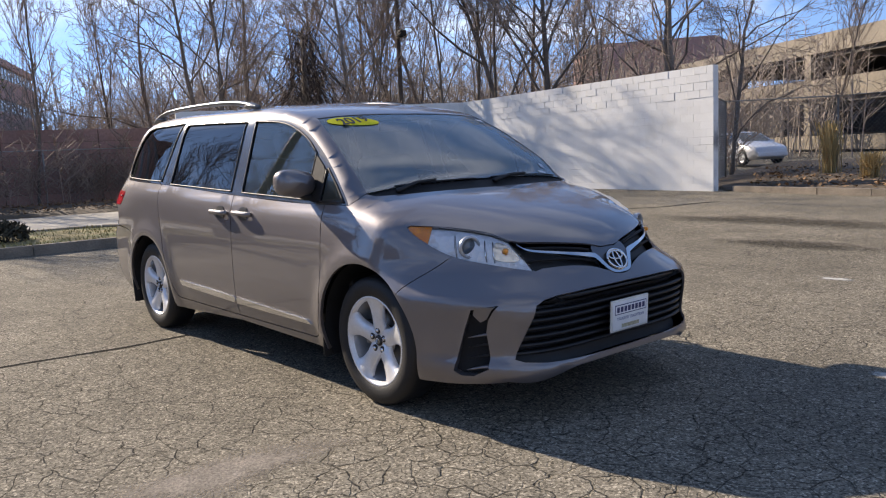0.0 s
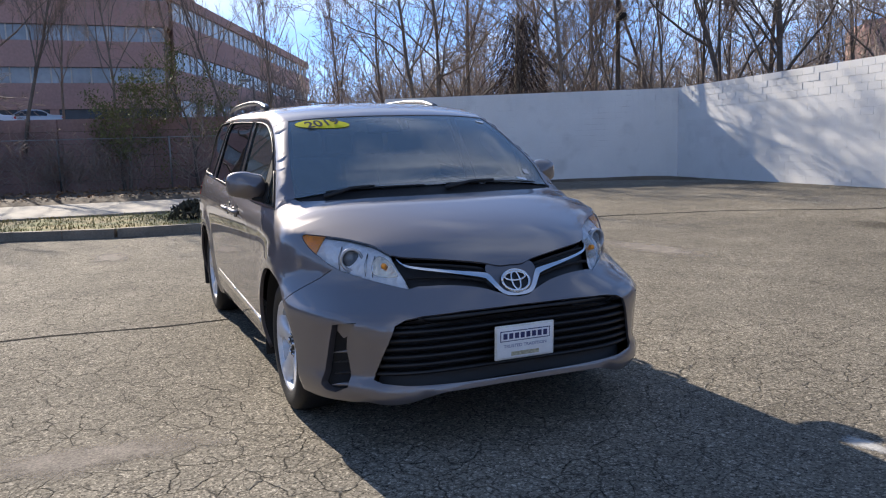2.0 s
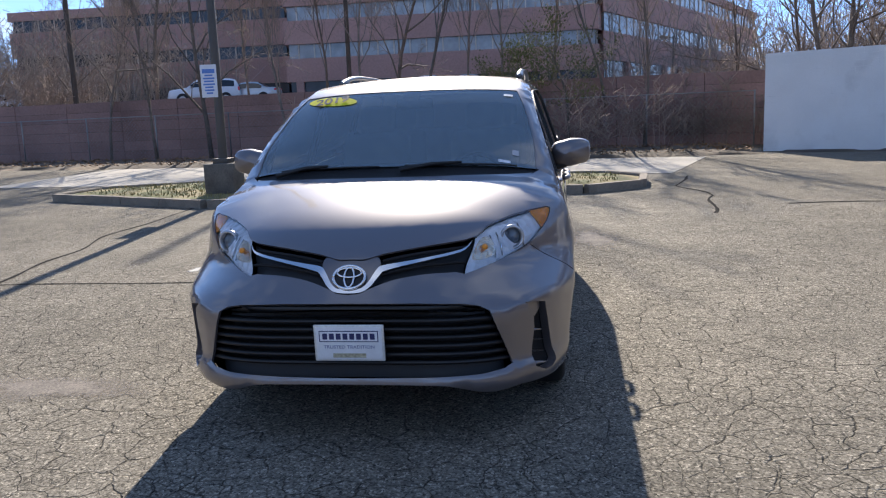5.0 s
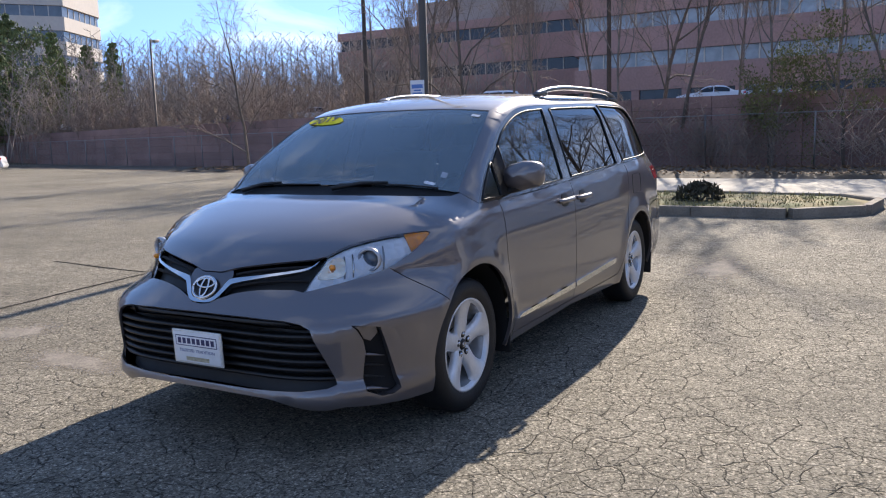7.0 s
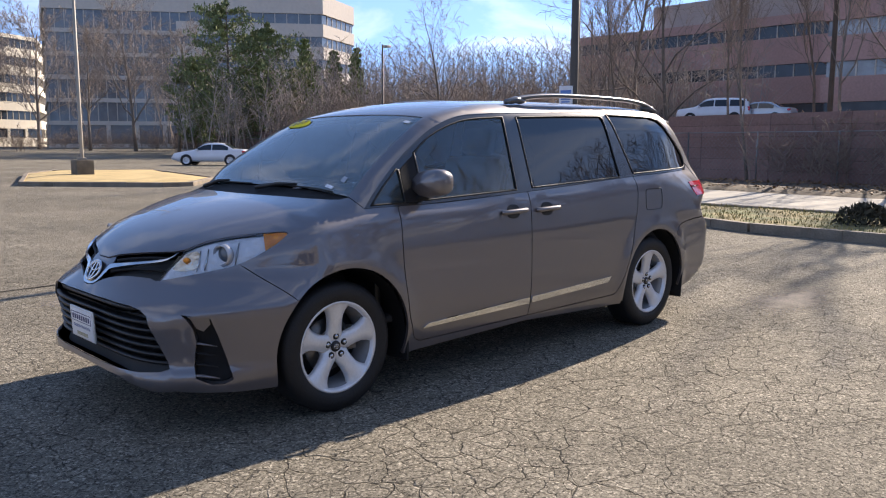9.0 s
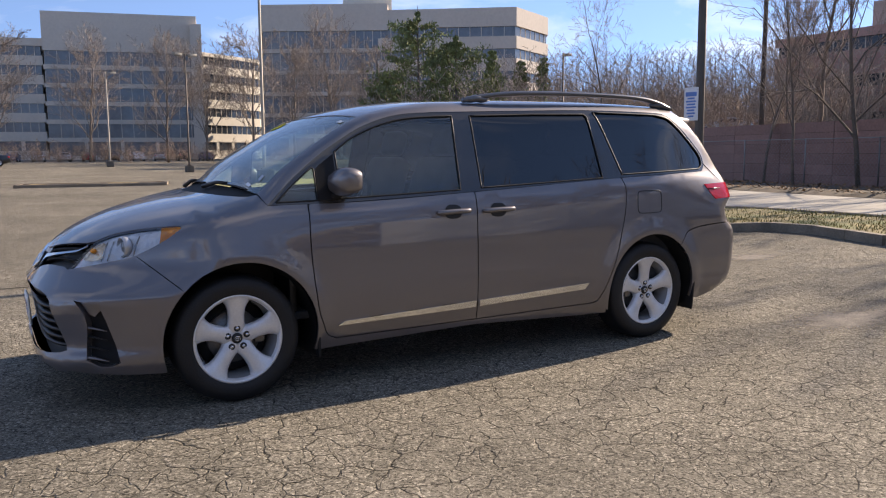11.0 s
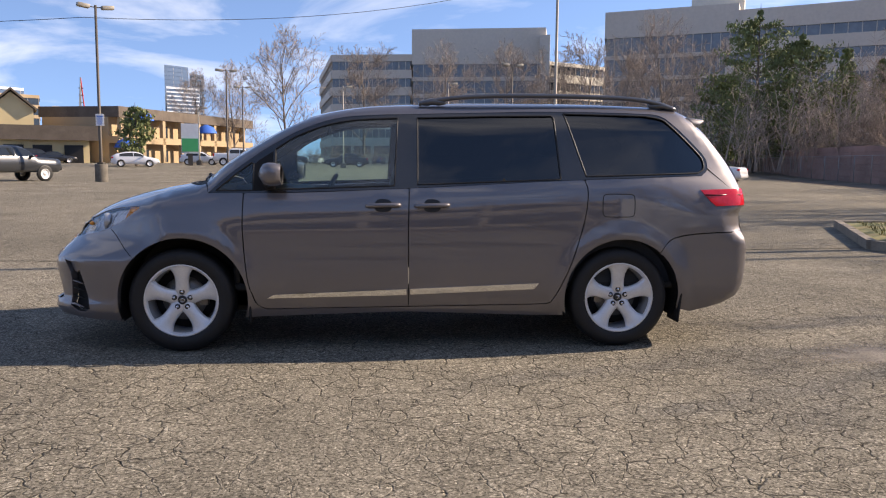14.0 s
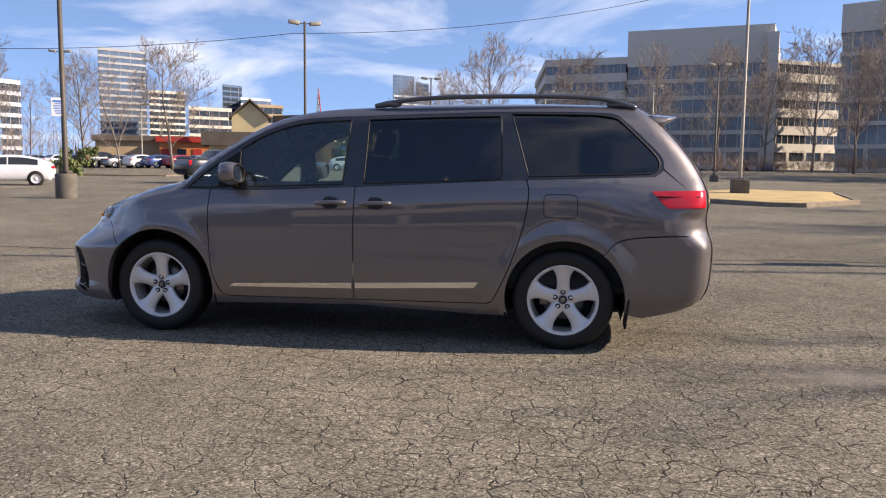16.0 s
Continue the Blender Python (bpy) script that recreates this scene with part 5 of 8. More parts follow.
    # bright moulding strips
    for pts, owner in (([(-0.942, 0.371), (-0.895, 0.396), (0.004, 0.430), (0.004, 0.389)], door), ([(0.030, 0.431), (0.930, 0.466), (0.892, 0.424), (0.030, 0.391)], slider)):
        skin_panel("moulding", "side", [side3(smooth_loop(pts, 0.05, closed=True))], M_CHROME, owner, s, offset=0.007, depth=0.009, gap=0.05, label="bright chrome door moulding")
    # handles
    for x0, owner, hole in ((-0.156, door, 1), (0.178, slider, 0)):
        cup = side3(spline([(x0 - 0.062, 1.0), (x0 - 0.04, 1.040), (x0, 1.046), (x0 + 0.045, 1.036), (x0 + 0.062, 1.0), (x0 + 0.045, 0.968), (x0, 0.958), (x0 - 0.045, 0.966)], 24, True))
        # no hollow here: a dark panel on the skin paints the cup's shade
        skin_panel("handle_cup", "side", [cup], M_CUP, owner, s, offset=0.0035, depth=0.004, gap=0.04, label="near-black panel painting the shade of the handle cup")
        grip = side3([(x0 - 0.115, 1.000), (x0 - 0.085, 1.002), (x0, 1.006), (x0 + 0.085, 1.007), (x0 + 0.115, 1.006)]) * (1, s, 1)
        off = np.array([0.004, 0.028, 0.036, 0.030, 0.005])[:, None] * np.array((0, s, 0))
        tube_part("door_handle", spline(grip + off, 16), np.interp(np.linspace(0, 1, 17), [0, 0.1, 0.5, 0.9, 1], [0.012, 0.016, 0.016, 0.017, 0.012])[:len(spline(grip + off, 16))], M_PAINT, owner, 8, 1.0)
    # seam lines of the fuel door
    if s < 0:
        flap = spline([(1.372, 1.052), (1.379, 1.076), (1.400, 1.086), (1.485, 1.088), (1.570, 1.086), (1.591, 1.076), (1.598, 1.052), (1.599, 0.965), (1.591, 0.940), (1.570, 0.930), (1.485, 0.928), (1.400, 0.930), (1.379, 0.940), (1.371, 0.965)], 56, True)
        v, f = tube_path(np.vstack([side3(flap), side3(flap[:1])]) * (1, s, 1), 0.0032, 5)
        mesh_part("fuel_door", v, f, M_BLACK, q, "thin dark seam of the fuel flap")
    # head lamp
    lamp_base = skin_panel("headlight", "corner", [headlight_loop], M_LAMPBOWL, van, s, offset=-0.022, depth=-0.008, gap=0.04, label="clear headlight with chrome bowl and projector")
    skin_panel("lens", "corner", [headlight_loop], M_CLEAR, lamp_base, s, offset=-0.002, depth=0, gap=0.05, label="clear plastic lens")
    tip_low, tip_up = hl_bottom[hl_bottom[:, 0] > -1.925], hl_top[hl_top[:, 0] < -1.765]
    tip_up = tip_up[tip_up[:, 0] > -1.885]
    amber = np.vstack([tip_low, tip_up])
    amber = amber.mean(0) + (amber - amber.mean(0)) * 0.93
    skin_panel("turn_signal", "corner", [amber], M_AMBER, lamp_base, s, offset=-0.005, depth=0.008, gap=0.03, label="amber turn signal reflector")
    c = corner3([(-2.072, 0.708, 0.875)])[0]
    n = skin_normal(c[None])[0]
    n = np.array((-0.93, 0.25, 0.0)); n /= np.linalg.norm(n)
    m = Matrix.Translation(Vector((c - n * 0.014) * (1, s, 1))) @ Vector(n * (1, s, 1)).to_track_quat("Y", "Z").to_matrix().to_4x4()
    for name, prof, mt in (("projector_ring", [(0.044, -0.04), (0.056, -0.02), (0.058, 0.004), (0.050, 0.010), (0.044, 0.002), (0.043, -0.03)], M_GREYRING), ("projector_lens", [(0.0, 0.004), (0.018, 0.002), (0.034, -0.006), (0.043, -0.018)], M_PROJ)):
        v, f = lathe(prof, 32)
        ob = mesh_part(name, v, f, mt, lamp_base)
        ob.matrix_basis = m
    inner_bowl = corner3(spline([(-2.24, 0.535, 0.81), (-2.18, 0.565, 0.885), (-2.135, 0.605, 0.895), (-2.16, 0.625, 0.815)], 20, True))
    skin_panel("inner_reflector", "corner", [inner_bowl], M_AMBERCHROME, lamp_base, s, offset=-0.014, depth=0.010, gap=0.03, label="faceted chrome reflector with the amber glow tinted in")
    bulb = corner3([(-2.195, 0.590, 0.850)])[0]
    tube_part("bulb", (np.array([bulb + (0.012, -0.004, 0.0), bulb + (-0.004, 0.0, 0.002), bulb + (-0.014, 0.002, 0.003)])) * (1, s, 1), [0.014, 0.014, 0.006], M_AMBER, lamp_base, 10, label="amber bulb")
    for y0 in (0.60, 0.64, 0.79):
        rib = corner3([(-2.36 + 0.42 * y0 - 0.02, y0, 0.80 + 0.12 * (y0 - 0.6)), (-2.36 + 0.42 * y0, y0 - 0.01, 0.85 + 0.2 * (y0 - 0.6)), (-2.34 + 0.42 * y0, y0 - 0.03, 0.905 + 0.2 * (y0 - 0.6))])
        rib = (rib - skin_normal(rib) * 0.017) * (1, s, 1)
        tube_part("reflector_rib", rib, [0.003, 0.006, 0.003], M_CHROME if y0 < 0.7 else M_GREYRING, lamp_base, 5)
    # mirror
    build_mirror(s)
    # mud flap and arch liner
    for ax, r in ((-1.495, 0.425), (1.525, 0.412)):
        vv, ff = [], []
        ang = np.linspace(-0.35, math.pi + 0.35, 40)
        for a in ang:
            for yy in (0.955, 0.55):
                vv.append((ax + r * math.cos(a), yy * s, 0.36 + r * math.sin(a)))
        ff = [(2 * i, 2 * i + 1, 2 * i + 3, 2 * i + 2) for i in range(len(ang) - 1)]
        nb = len(vv)
        for a in ang:
            vv.append((ax + r * math.cos(a), 0.55 * s, 0.36 + r * math.sin(a)))
        vv.append((ax, 0.55 * s, 0.2))
        ff += [(nb + i, nb + i + 1, len(vv) - 1) for i in range(len(ang) - 1)]
        vv = [(x, min(abs(y), float(half_width(np.array(x), np.array(max(z, 0.24)))) - 0.022) * s, z) for x, y, z in vv]
        mesh_part("wheel_arch_liner", np.array(vv), ff, M_BLACK, van)
    for fx, zt, zb in ((1.955, 0.45, 0.175), (-1.055, 0.40, 0.20)):
        mesh_from_bm("mud_flap", rounded_box((0.016, 0.20, zt - zb), 0.006, 2, (fx, 0.865 * s, (zt + zb) / 2), Matrix.Rotation(0.10, 4, "Y") if fx > 0 else None), M_PLASTIC, van)
    # black box added inside the body to block daylight behind the front wheel
    mesh_from_bm("inner_fender", rounded_box((0.07, 0.34, 0.70), 0.01, 1, (-1.018, 0.735 * s, 0.60)), M_BLACK, van)
    # roof bar
    rail = np.array([(0.10, 0.655, 1.708), (0.22, 0.655, 1.733), (0.42, 0.656, 1.758), (0.7, 0.657, 1.772), (1.1, 0.655, 1.776), (1.5, 0.65, 1.771), (1.72, 0.645, 1.757), (1.86, 0.640, 1.732), (1.98, 0.636, 1.694)]) * (1, s, 1)
    bar = tube_part("roof_bar", spline(rail, 48), 0.023, M_RAIL, van, 10, 0.75, label="satin roof rail with end feet")
    for a in ((0.10, 0.30), (1.78, 1.99)):
        xs = np.linspace(a[0], a[1], 8)
        foot = np.array([(x, 0.655 - 0.02 * (x > 1), float(on_skin("top", [(x, 0.65)])[0, 2]) + 0.006 + (0.02 if i in (3, 4) else 0.012)) for i, x in enumerate(xs)]) * (1, s, 1)
        tube_part("rail_foot", foot, [0.012, 0.024, 0.028, 0.03, 0.03, 0.028, 0.022, 0.012], M_RAIL, bar, 8, 0.8)


def pillar_end(dr, k):
    """The window's rear lower corner."""
    return dr[1:k + 1]


def build_mirror(s):
    v, f = [], []
    prof = [(0.0, 0.02, 0.2), (0.02, 0.085, 0.78), (0.045, 0.112, 0.97), (0.08, 0.122, 1.0), (0.12, 0.118, 0.99), (0.145, 0.110, 0.95), (0.155, 0.104, 0.92)]
    n = 28
    for i, (x, hw, sc) in enumerate(prof):
        for k in range(n):
            a = 2 * math.pi * k / n
            cy, cz = math.copysign(abs(math.cos(a)) ** 0.55, math.cos(a)), math.copysign(abs(math.sin(a)) ** 0.6, math.sin(a))
            v.append((-0.985 + x, 1.000 + hw * cy * 0.96 - 0.02 * (i < 2), 1.212 + hw * 0.64 * cz * sc - 0.012 * (cy < 0)))
    for i in range(len(prof) - 1):
        for k in range(n):
            q = (k + 1) % n
            f.append((i * n + k, (i + 1) * n + k, (i + 1) * n + q, i * n + q))
    f.append(tuple(range(n)))
    v = np.array(v) * (1, s, 1)
    if s < 0:
        f = [q[::-1] for q in f]
    house = mesh_part("wing_mirror", v, f, M_PAINT, van, "painted wing mirror housing")
    base = (len(prof) - 1) * n
    ring = np.array(v[base:base + n])
    mid = ring.mean(0)
    rim_in = mid + (ring - mid) * 0.93 + (0.001, 0, 0)
    mesh_part("mirror_rim", np.vstack([ring, rim_in, rim_in - (0.014, 0, 0)]), [q for k in range(n) for q in ((k, (k + 1) % n, n + (k + 1) % n, n + k), (n + k, n + (k + 1) % n, 2 * n + (k + 1) % n, 2 * n + k))], M_PLASTIC, house)
    glass = mid + (ring - mid) * 0.93 - (0.012, 0, 0)
    mesh_part("mirror_glass", glass, [tuple(range(n)) if s > 0 else tuple(range(n))[::-1]], M_MIRROR, house)
    arm = np.array([(-0.925, 0.865, 1.113), (-0.915, 0.915, 1.122), (-0.905, 0.965, 1.140)]) * (1, s, 1)
    tube_part("mirror_arm", arm, [0.042, 0.034, 0.040], M_PLASTIC, house, 10, 0.6)
    sail = side3(smooth_loop([(-1.025, 1.098), (-1.020, 1.275), (-0.995, 1.30), (-0.90, 1.362), (-0.896, 1.103)], 0.05, closed=True))
    skin_panel("mirror_sail", "side", [sail], M_PLASTIC, house, s, offset=0.004, depth=0.008, gap=0.06, label="matt black mirror mounting panel")


for s in (-1, 1):
    build_side(s)

# tailgate closes the back
tg = []
for z in np.linspace(0.30, 1.66, 24):
    tg.append(z)
back_edge = np.array([on_skin("rear", [(0.70 if z < 1.25 else 0.70 - 0.10 * (z - 1.25) / 0.4, z)])[0] for z in tg])
tail_half = np.vstack([on_skin("rear", smooth_loop([(0.0, 0.30), (0.70, 0.30)], 0.08))[:-1], back_edge, on_skin("rear", smooth_loop([(0.60, 1.66), (0.0, 1.66)], 0.08))[1:]])
gate = skin_panel("tailgate", "rear", [closed_over_middle(tail_half)], M_PAINT, van, both=True, depth=0.0, gap=0.07)
rw = on_skin("rear", np.vstack([spline([(0.0, 1.20), (0.45, 1.21), (0.60, 1.24), (0.56, 1.52), (0.4, 1.57), (0.0, 1.58)], 30)]))
skin_panel("rear_window", "rear", [closed_over_middle(rw)], M_PRIVACY2, gate, both=True, offset=0.004, depth=0.0, gap=0.08)
for s in (-1, 1):
    edge = np.array([on_skin("rear", [(0.695 if z < 1.25 else 0.695 - 0.10 * (z - 1.25) / 0.4, z)])[0] for z in np.linspace(0.30, 1.66, 30)])
    outer = side3([(min(float(x) - 0.02, 2.39 if z < 1.13 else 9), z) for x, z in zip([2.33 if z < 0.4 else 2.36 if z < 1.12 else 2.36 - (z - 1.12) * 0.62 for z in np.linspace(0.30, 1.62, 30)], np.linspace(0.30, 1.62, 30))])
    loop = np.vstack([edge, outer[::-1]])
    rows = []
    for t in np.linspace(0, 1, 6):
        p = edge * (1 - t) + outer * t
        for _ in range(6):
            g = skin_normal(p)
            p = p - g * (body(p) + 0.006)[:, None] * 0.9
        rows.append(p)
    rows = np.array(rows)
    nn = skin_normal(rows.reshape(-1, 3))
    vv = rows.reshape(-1, 3) * (1, s, 1)
    ff = [(r * 30 + i, r * 30 + i + 1, (r + 1) * 30 + i + 1, (r + 1) * 30 + i) for r in range(5) for i in range(29)]
    want = nn[0] * (1, s, 1)
    a, b, c = vv[ff[0][0]], vv[ff[0][1]], vv[ff[0][2]]
    if np.cross(b - a, c - a) @ want < 0:
        ff = [q[::-1] for q in ff]
    mesh_part("rear_corner", vv, ff, M_PAINT, van, "", nn * (1, s, 1))

# spoiler over the rear window
sp_v = []
for y in np.linspace(-0.64, 0.64, 17):
    e = 1 - 0.25 * (abs(y) / 0.64) ** 4
    x0 = 2.09 - 0.05 * (y / 0.64) ** 2
    zt = float(on_skin("top", [(2.08, min(abs(y), 0.6))])[0, 2]) - 0.002
    sp_v += [(x0, y, zt), (x0 + 0.09 * e, y, zt - 0.010), (x0 + 0.215 * e, y, zt - 0.022), (x0 + 0.225 * e, y, zt - 0.034), (x0 + 0.15 * e, y, zt - 0.075), (x0 + 0.10 * e, y, zt - 0.12), (x0 + 0.02, y, zt - 0.06)]
sp_f = [(r * 7 + i, r * 7 + (i + 1) % 7, (r + 1) * 7 + (i + 1) % 7, (r + 1) * 7 + i) for r in range(16) for i in range(7)]
sp_f += [tuple(range(7))[::-1], tuple(16 * 7 + i for i in range(7))]
mesh_part("rear_spoiler", np.array(sp_v), sp_f, M_PAINT, van, "painted roof spoiler")

# ---- grille ----
grille_hole = np.vstack([grille_top[:-1], hl_inner, grille_low[::-1][1:]])
grille = skin_panel("upper_grille", "front", [closed_over_middle(grille_hole)], M_BLACK, van, both=True, offset=-0.045, depth=-0.029, gap=0.05, label="black upper grille with chrome V bar")
for s in (-1, 1):
    for k in (0.28, 0.74):
        pts = []
        for y in np.linspace(0.14, 0.50, 12):
            a = np.interp(y, grille_top[:, 1], grille_top[:, 2])
            b = np.interp(y, grille_low[:, 1], grille_low[:, 2])
            pts.append((y, b + (a - b) * k))
        p = front3(pts) + (0.022, 0, 0)
        tube_part("grille_slat", p * (1, s, 1), 0.008, M_PLASTIC, grille, 6)
# garnish behind the emblem and the V bar
garn = np.vstack([front3(spline([(0.0, 0.829), (0.06, 0.829), (0.118, 0.842), (0.134, 0.805), (0.102, 0.755), (0.062, 0.715), (0.0, 0.704)], 36))])
skin_panel("emblem_garnish", "front", [closed_over_middle(garn)], M_PAINTDARK, grille, both=True, offset=-0.006, depth=0.03, gap=0.03)
for s in (-1, 1):
    up = spline([(0.530, 0.882), (0.486, 0.851), (0.332, 0.828), (0.225, 0.815), (0.148, 0.805), (0.122, 0.792), (0.084, 0.737), (0.058, 0.716), (0.03, 0.711), (0.0, 0.710)], 44)
    dn = spline([(0.518, 0.862), (0.478, 0.839), (0.332, 0.816), (0.225, 0.798), (0.158, 0.783), (0.140, 0.772), (0.098, 0.722), (0.066, 0.702), (0.033, 0.696), (0.0, 0.695)], 44)
    loop = front3(np.vstack([up, dn[::-1]]))
    skin_panel("chrome_bar", "front", [loop], M_CHROME, grille, s, offset=0.004, depth=0.03, gap=0.02, label="bright chrome V-shaped bar")


def ellipse_ring(cy, cz, a, b, t, n=36, x_out=0.012):
    p = front3([(cy + a * math.cos(w), cz + b * math.sin(w)) for w in np.linspace(0, 2 * math.pi, n, endpoint=False)])
    p = np.vstack([p, p[:1]])
    return tube_path(p - np.array((x_out, 0, 0)), t, 6)


emblem_v, emblem_f = [], []
for a in ((0, 0.763, 0.072, 0.046, 0.007),):
    v, f = ellipse_ring(*a)
    emblem_f += [tuple(i + len(emblem_v) for i in q) for q in f]
    emblem_v += list(v)
emblem = mesh_part("emblem", np.array(emblem_v), emblem_f, M_CHROME, grille, "round chrome badge")
for cy, cz, a, b, t in ((0, 0.763, 0.022, 0.040, 0.0052), (0, 0.781, 0.055, 0.019, 0.0052)):
    v, f = ellipse_ring(cy, cz, a, b, t)
    mesh_part("badge_ring", v, f, M_CHROME, emblem)
skin_panel("badge_disc", "front", [front3([(0.070 * math.cos(w), 0.763 + 0.044 * math.sin(w)) for w in np.linspace(0, 2 * math.pi, 30, endpoint=False)])], M_BLACK, emblem, both=True, offset=0.004, depth=0.012, gap=0.03)

# ---- lower intake ----
ih = closed_over_middle(intake)
intake_back = skin_panel("lower_intake", "front", [ih], M_BLACK, van, both=True, offset=-0.075, depth=-0.059, gap=0.06, label="black lower intake with horizontal slats")
for z in (0.628, 0.572, 0.532, 0.492, 0.452, 0.412, 0.374):
    half = float(np.interp(z, [0.32, 0.352, 0.46, 0.608, 0.64, 0.66], [0.60, 0.705, 0.672, 0.615, 0.55, 0.46]))
    yy = np.linspace(-half, half, 25)
    p = front3([(y, z) for y in yy])
    deep = 0.020 if z < 0.6 else 0.035
    v, f = [], []
    hgt = 0.009 if z < 0.6 else 0.022
    for q in p:
        v += [(q[0] + deep, q[1], q[2] - hgt), (q[0] + deep - 0.006, q[1], q[2] + hgt * 0.3), (q[0] + deep + 0.012, q[1], q[2] + hgt), (q[0] + deep + 0.05, q[1], q[2] + hgt), (q[0] + deep + 0.05, q[1], q[2] - hgt)]
    f = [(r * 5 + i, r * 5 + (i + 1) % 5, (r + 1) * 5 + (i + 1) % 5, (r + 1) * 5 + i) for r in range(24) for i in range(5)]
    f += [tuple(range(5))[::-1], tuple(24 * 5 + i for i in range(5))]
    mesh_part("intake_slat", np.array(v), [q[::-1] for q in f], M_SLAT, intake_back)

# ---- plate: lettering stands as plain bars ----
plate_m = pose(-2.497, -0.003, 0.482, 0, -3, 0)
plate = mesh_from_bm("front_plate", rounded_box((0.012, 0.318, 0.168), 0.01, 3), M_PLATEFRAME, van, "white dealer plate in a pale frame")
plate.matrix_basis = plate_m
mesh_from_bm("plate_face", rounded_box((0.006, 0.298, 0.148), 0.008, 3, (-0.0060, 0, 0)), M_PLATE, plate)
for y0, z0, w, h, m in ((0, 0.032, 0.268, 0.052, M_NAVY), (0, 0.032, 0.260, 0.044, M_PLATE2), (0, -0.056, 0.150, 0.020, M_KHAKI)):
    d = 0.0094 if m is M_PLATE2 else 0.0088
    mesh_from_bm("plate_bar", rounded_box((0.002, w, h), 0.0009, 1, (-d, y0, z0)), m, plate)
for i in range(8):
    mesh_from_bm("plate_bar", rounded_box((0.002, 0.022, 0.028), 0.0009, 1, (-0.0102, 0.107 - i * 0.0306, 0.032)), M_NAVY, plate)

def flat_text(body_text, size, bold=0.0):
    """Lettering in the built-in face as plain verts and faces."""
    cu = bpy.data.curves.new("lettering", "FONT")
    cu.body, cu.size, cu.align_x, cu.align_y, cu.extrude, cu.offset = body_text, size, "CENTER", "CENTER", 0.0005, bold
    ob = bpy.data.objects.new("lettering_source", cu)
    scene.collection.objects.link(ob)
    deps = bpy.context.evaluated_depsgraph_get()
    deps.update()
    me = bpy.data.meshes.new_from_object(ob.evaluated_get(deps))
    bpy.data.objects.remove(ob)
    return [v.co.copy() for v in me.vertices], [tuple(p.vertices) for p in me.polygons]


sv, sf = flat_text("TRUSTED TRADITION", 0.021, 0.0003)
mesh_part("plate_text", [(-0.0096 - p.z, -p.x * 1.12, p.y - 0.017) for p in sv], sf, M_NAVYPALE, plate)

# ---- wipers ----
for s, a, b, c in ((1, (-1.385, 0.64), (-1.415, 0.36), (-1.428, 0.06)), (-1, (-1.425, -0.08), (-1.408, -0.40), (-1.375, -0.70))):
    pts = on_skin("top", spline([a, b, c], 14)) + (0, 0, 0.006)
    blade = tube_part("wiper", pts, 0.007, M_BLACK, van, 6, 0.8, "black wiper arm and blade")
    arm = on_skin("top", [(a[0] - 0.045, a[1] + 0.02), ((a[0] + b[0]) / 2 - 0.015, (a[1] + b[1]) / 2), b]) + np.array([(0, 0, 0.006), (0, 0, 0.020), (0, 0, 0.018)])
    tube_part("wiper_arm", arm, [0.016, 0.011, 0.007], M_BLACK, blade, 6)

# ---- windscreen stickers ----
oval = top3([(-0.787 + 0.060 * math.cos(w) + 0.04 * math.sin(w), 0.485 + 0.165 * math.sin(w)) for w in np.linspace(0, 2 * math.pi, 40, endpoint=False)])
sticker = skin_panel("year_sticker", "screen", [oval], M_YELLOW, windscreen, both=True, offset=0.0005, depth=0, gap=0.05, label="yellow oval sticker reading 2019")
yv, yf = flat_text("2019", 0.128, 0.0025)
cc, nn = top3([(-0.787, 0.485)])[0], None
nn = skin_normal(cc[None])[0]
ax_x = Vector((0.10, -1, 0.02)).normalized()
ax_z = Vector(nn)
ax_y = ax_z.cross(ax_x).normalized()
ax_x = ax_y.cross(ax_z)
tm = Matrix((ax_x, ax_y, ax_z)).transposed().to_4x4()
tv = np.array([tuple(tm @ Vector((p.x * 0.86, p.y, p.z))) for p in yv]) + cc + nn * 0.006
mesh_part("year_text", tv, yf, M_INK, sticker)
for x0, y0, w, h, m in ((-1.345, -0.630, 0.009, 0.034, M_PAPER), (-1.285, -0.690, 0.014, 0.018, M_GREYRING), (-0.760, -0.625, 0.013, 0.028, M_PAPER)):
    q = top3([(x0 - w, y0 - h), (x0 + w, y0 - h), (x0 + w, y0 + h), (x0 - w, y0 + h)])
    skin_panel("label_sticker", "screen", [q], m, windscreen, both=True, offset=0.0004, depth=0, gap=0.1, label="small white paper sticker")

# ---- wheels ----
def wheel_mesh():
    tyre = lathe([(0.236, -0.095), (0.250, -0.104), (0.270, -0.112), (0.302, -0.115), (0.330, -0.106), (0.346, -0.092), (0.353, -0.072), (0.3545, -0.03), (0.3545, 0.03), (0.353, 0.072), (0.346, 0.092), (0.330, 0.106), (0.302, 0.115), (0.272, 0.112), (0.252, 0.105), (0.238, 0.097), (0.230, 0.088)], 64)
    barrel = lathe([(0.249, 0.092), (0.248, 0.103), (0.240, 0.105), (0.231, 0.096), (0.224, 0.080)], 64)
    return tyre, barrel


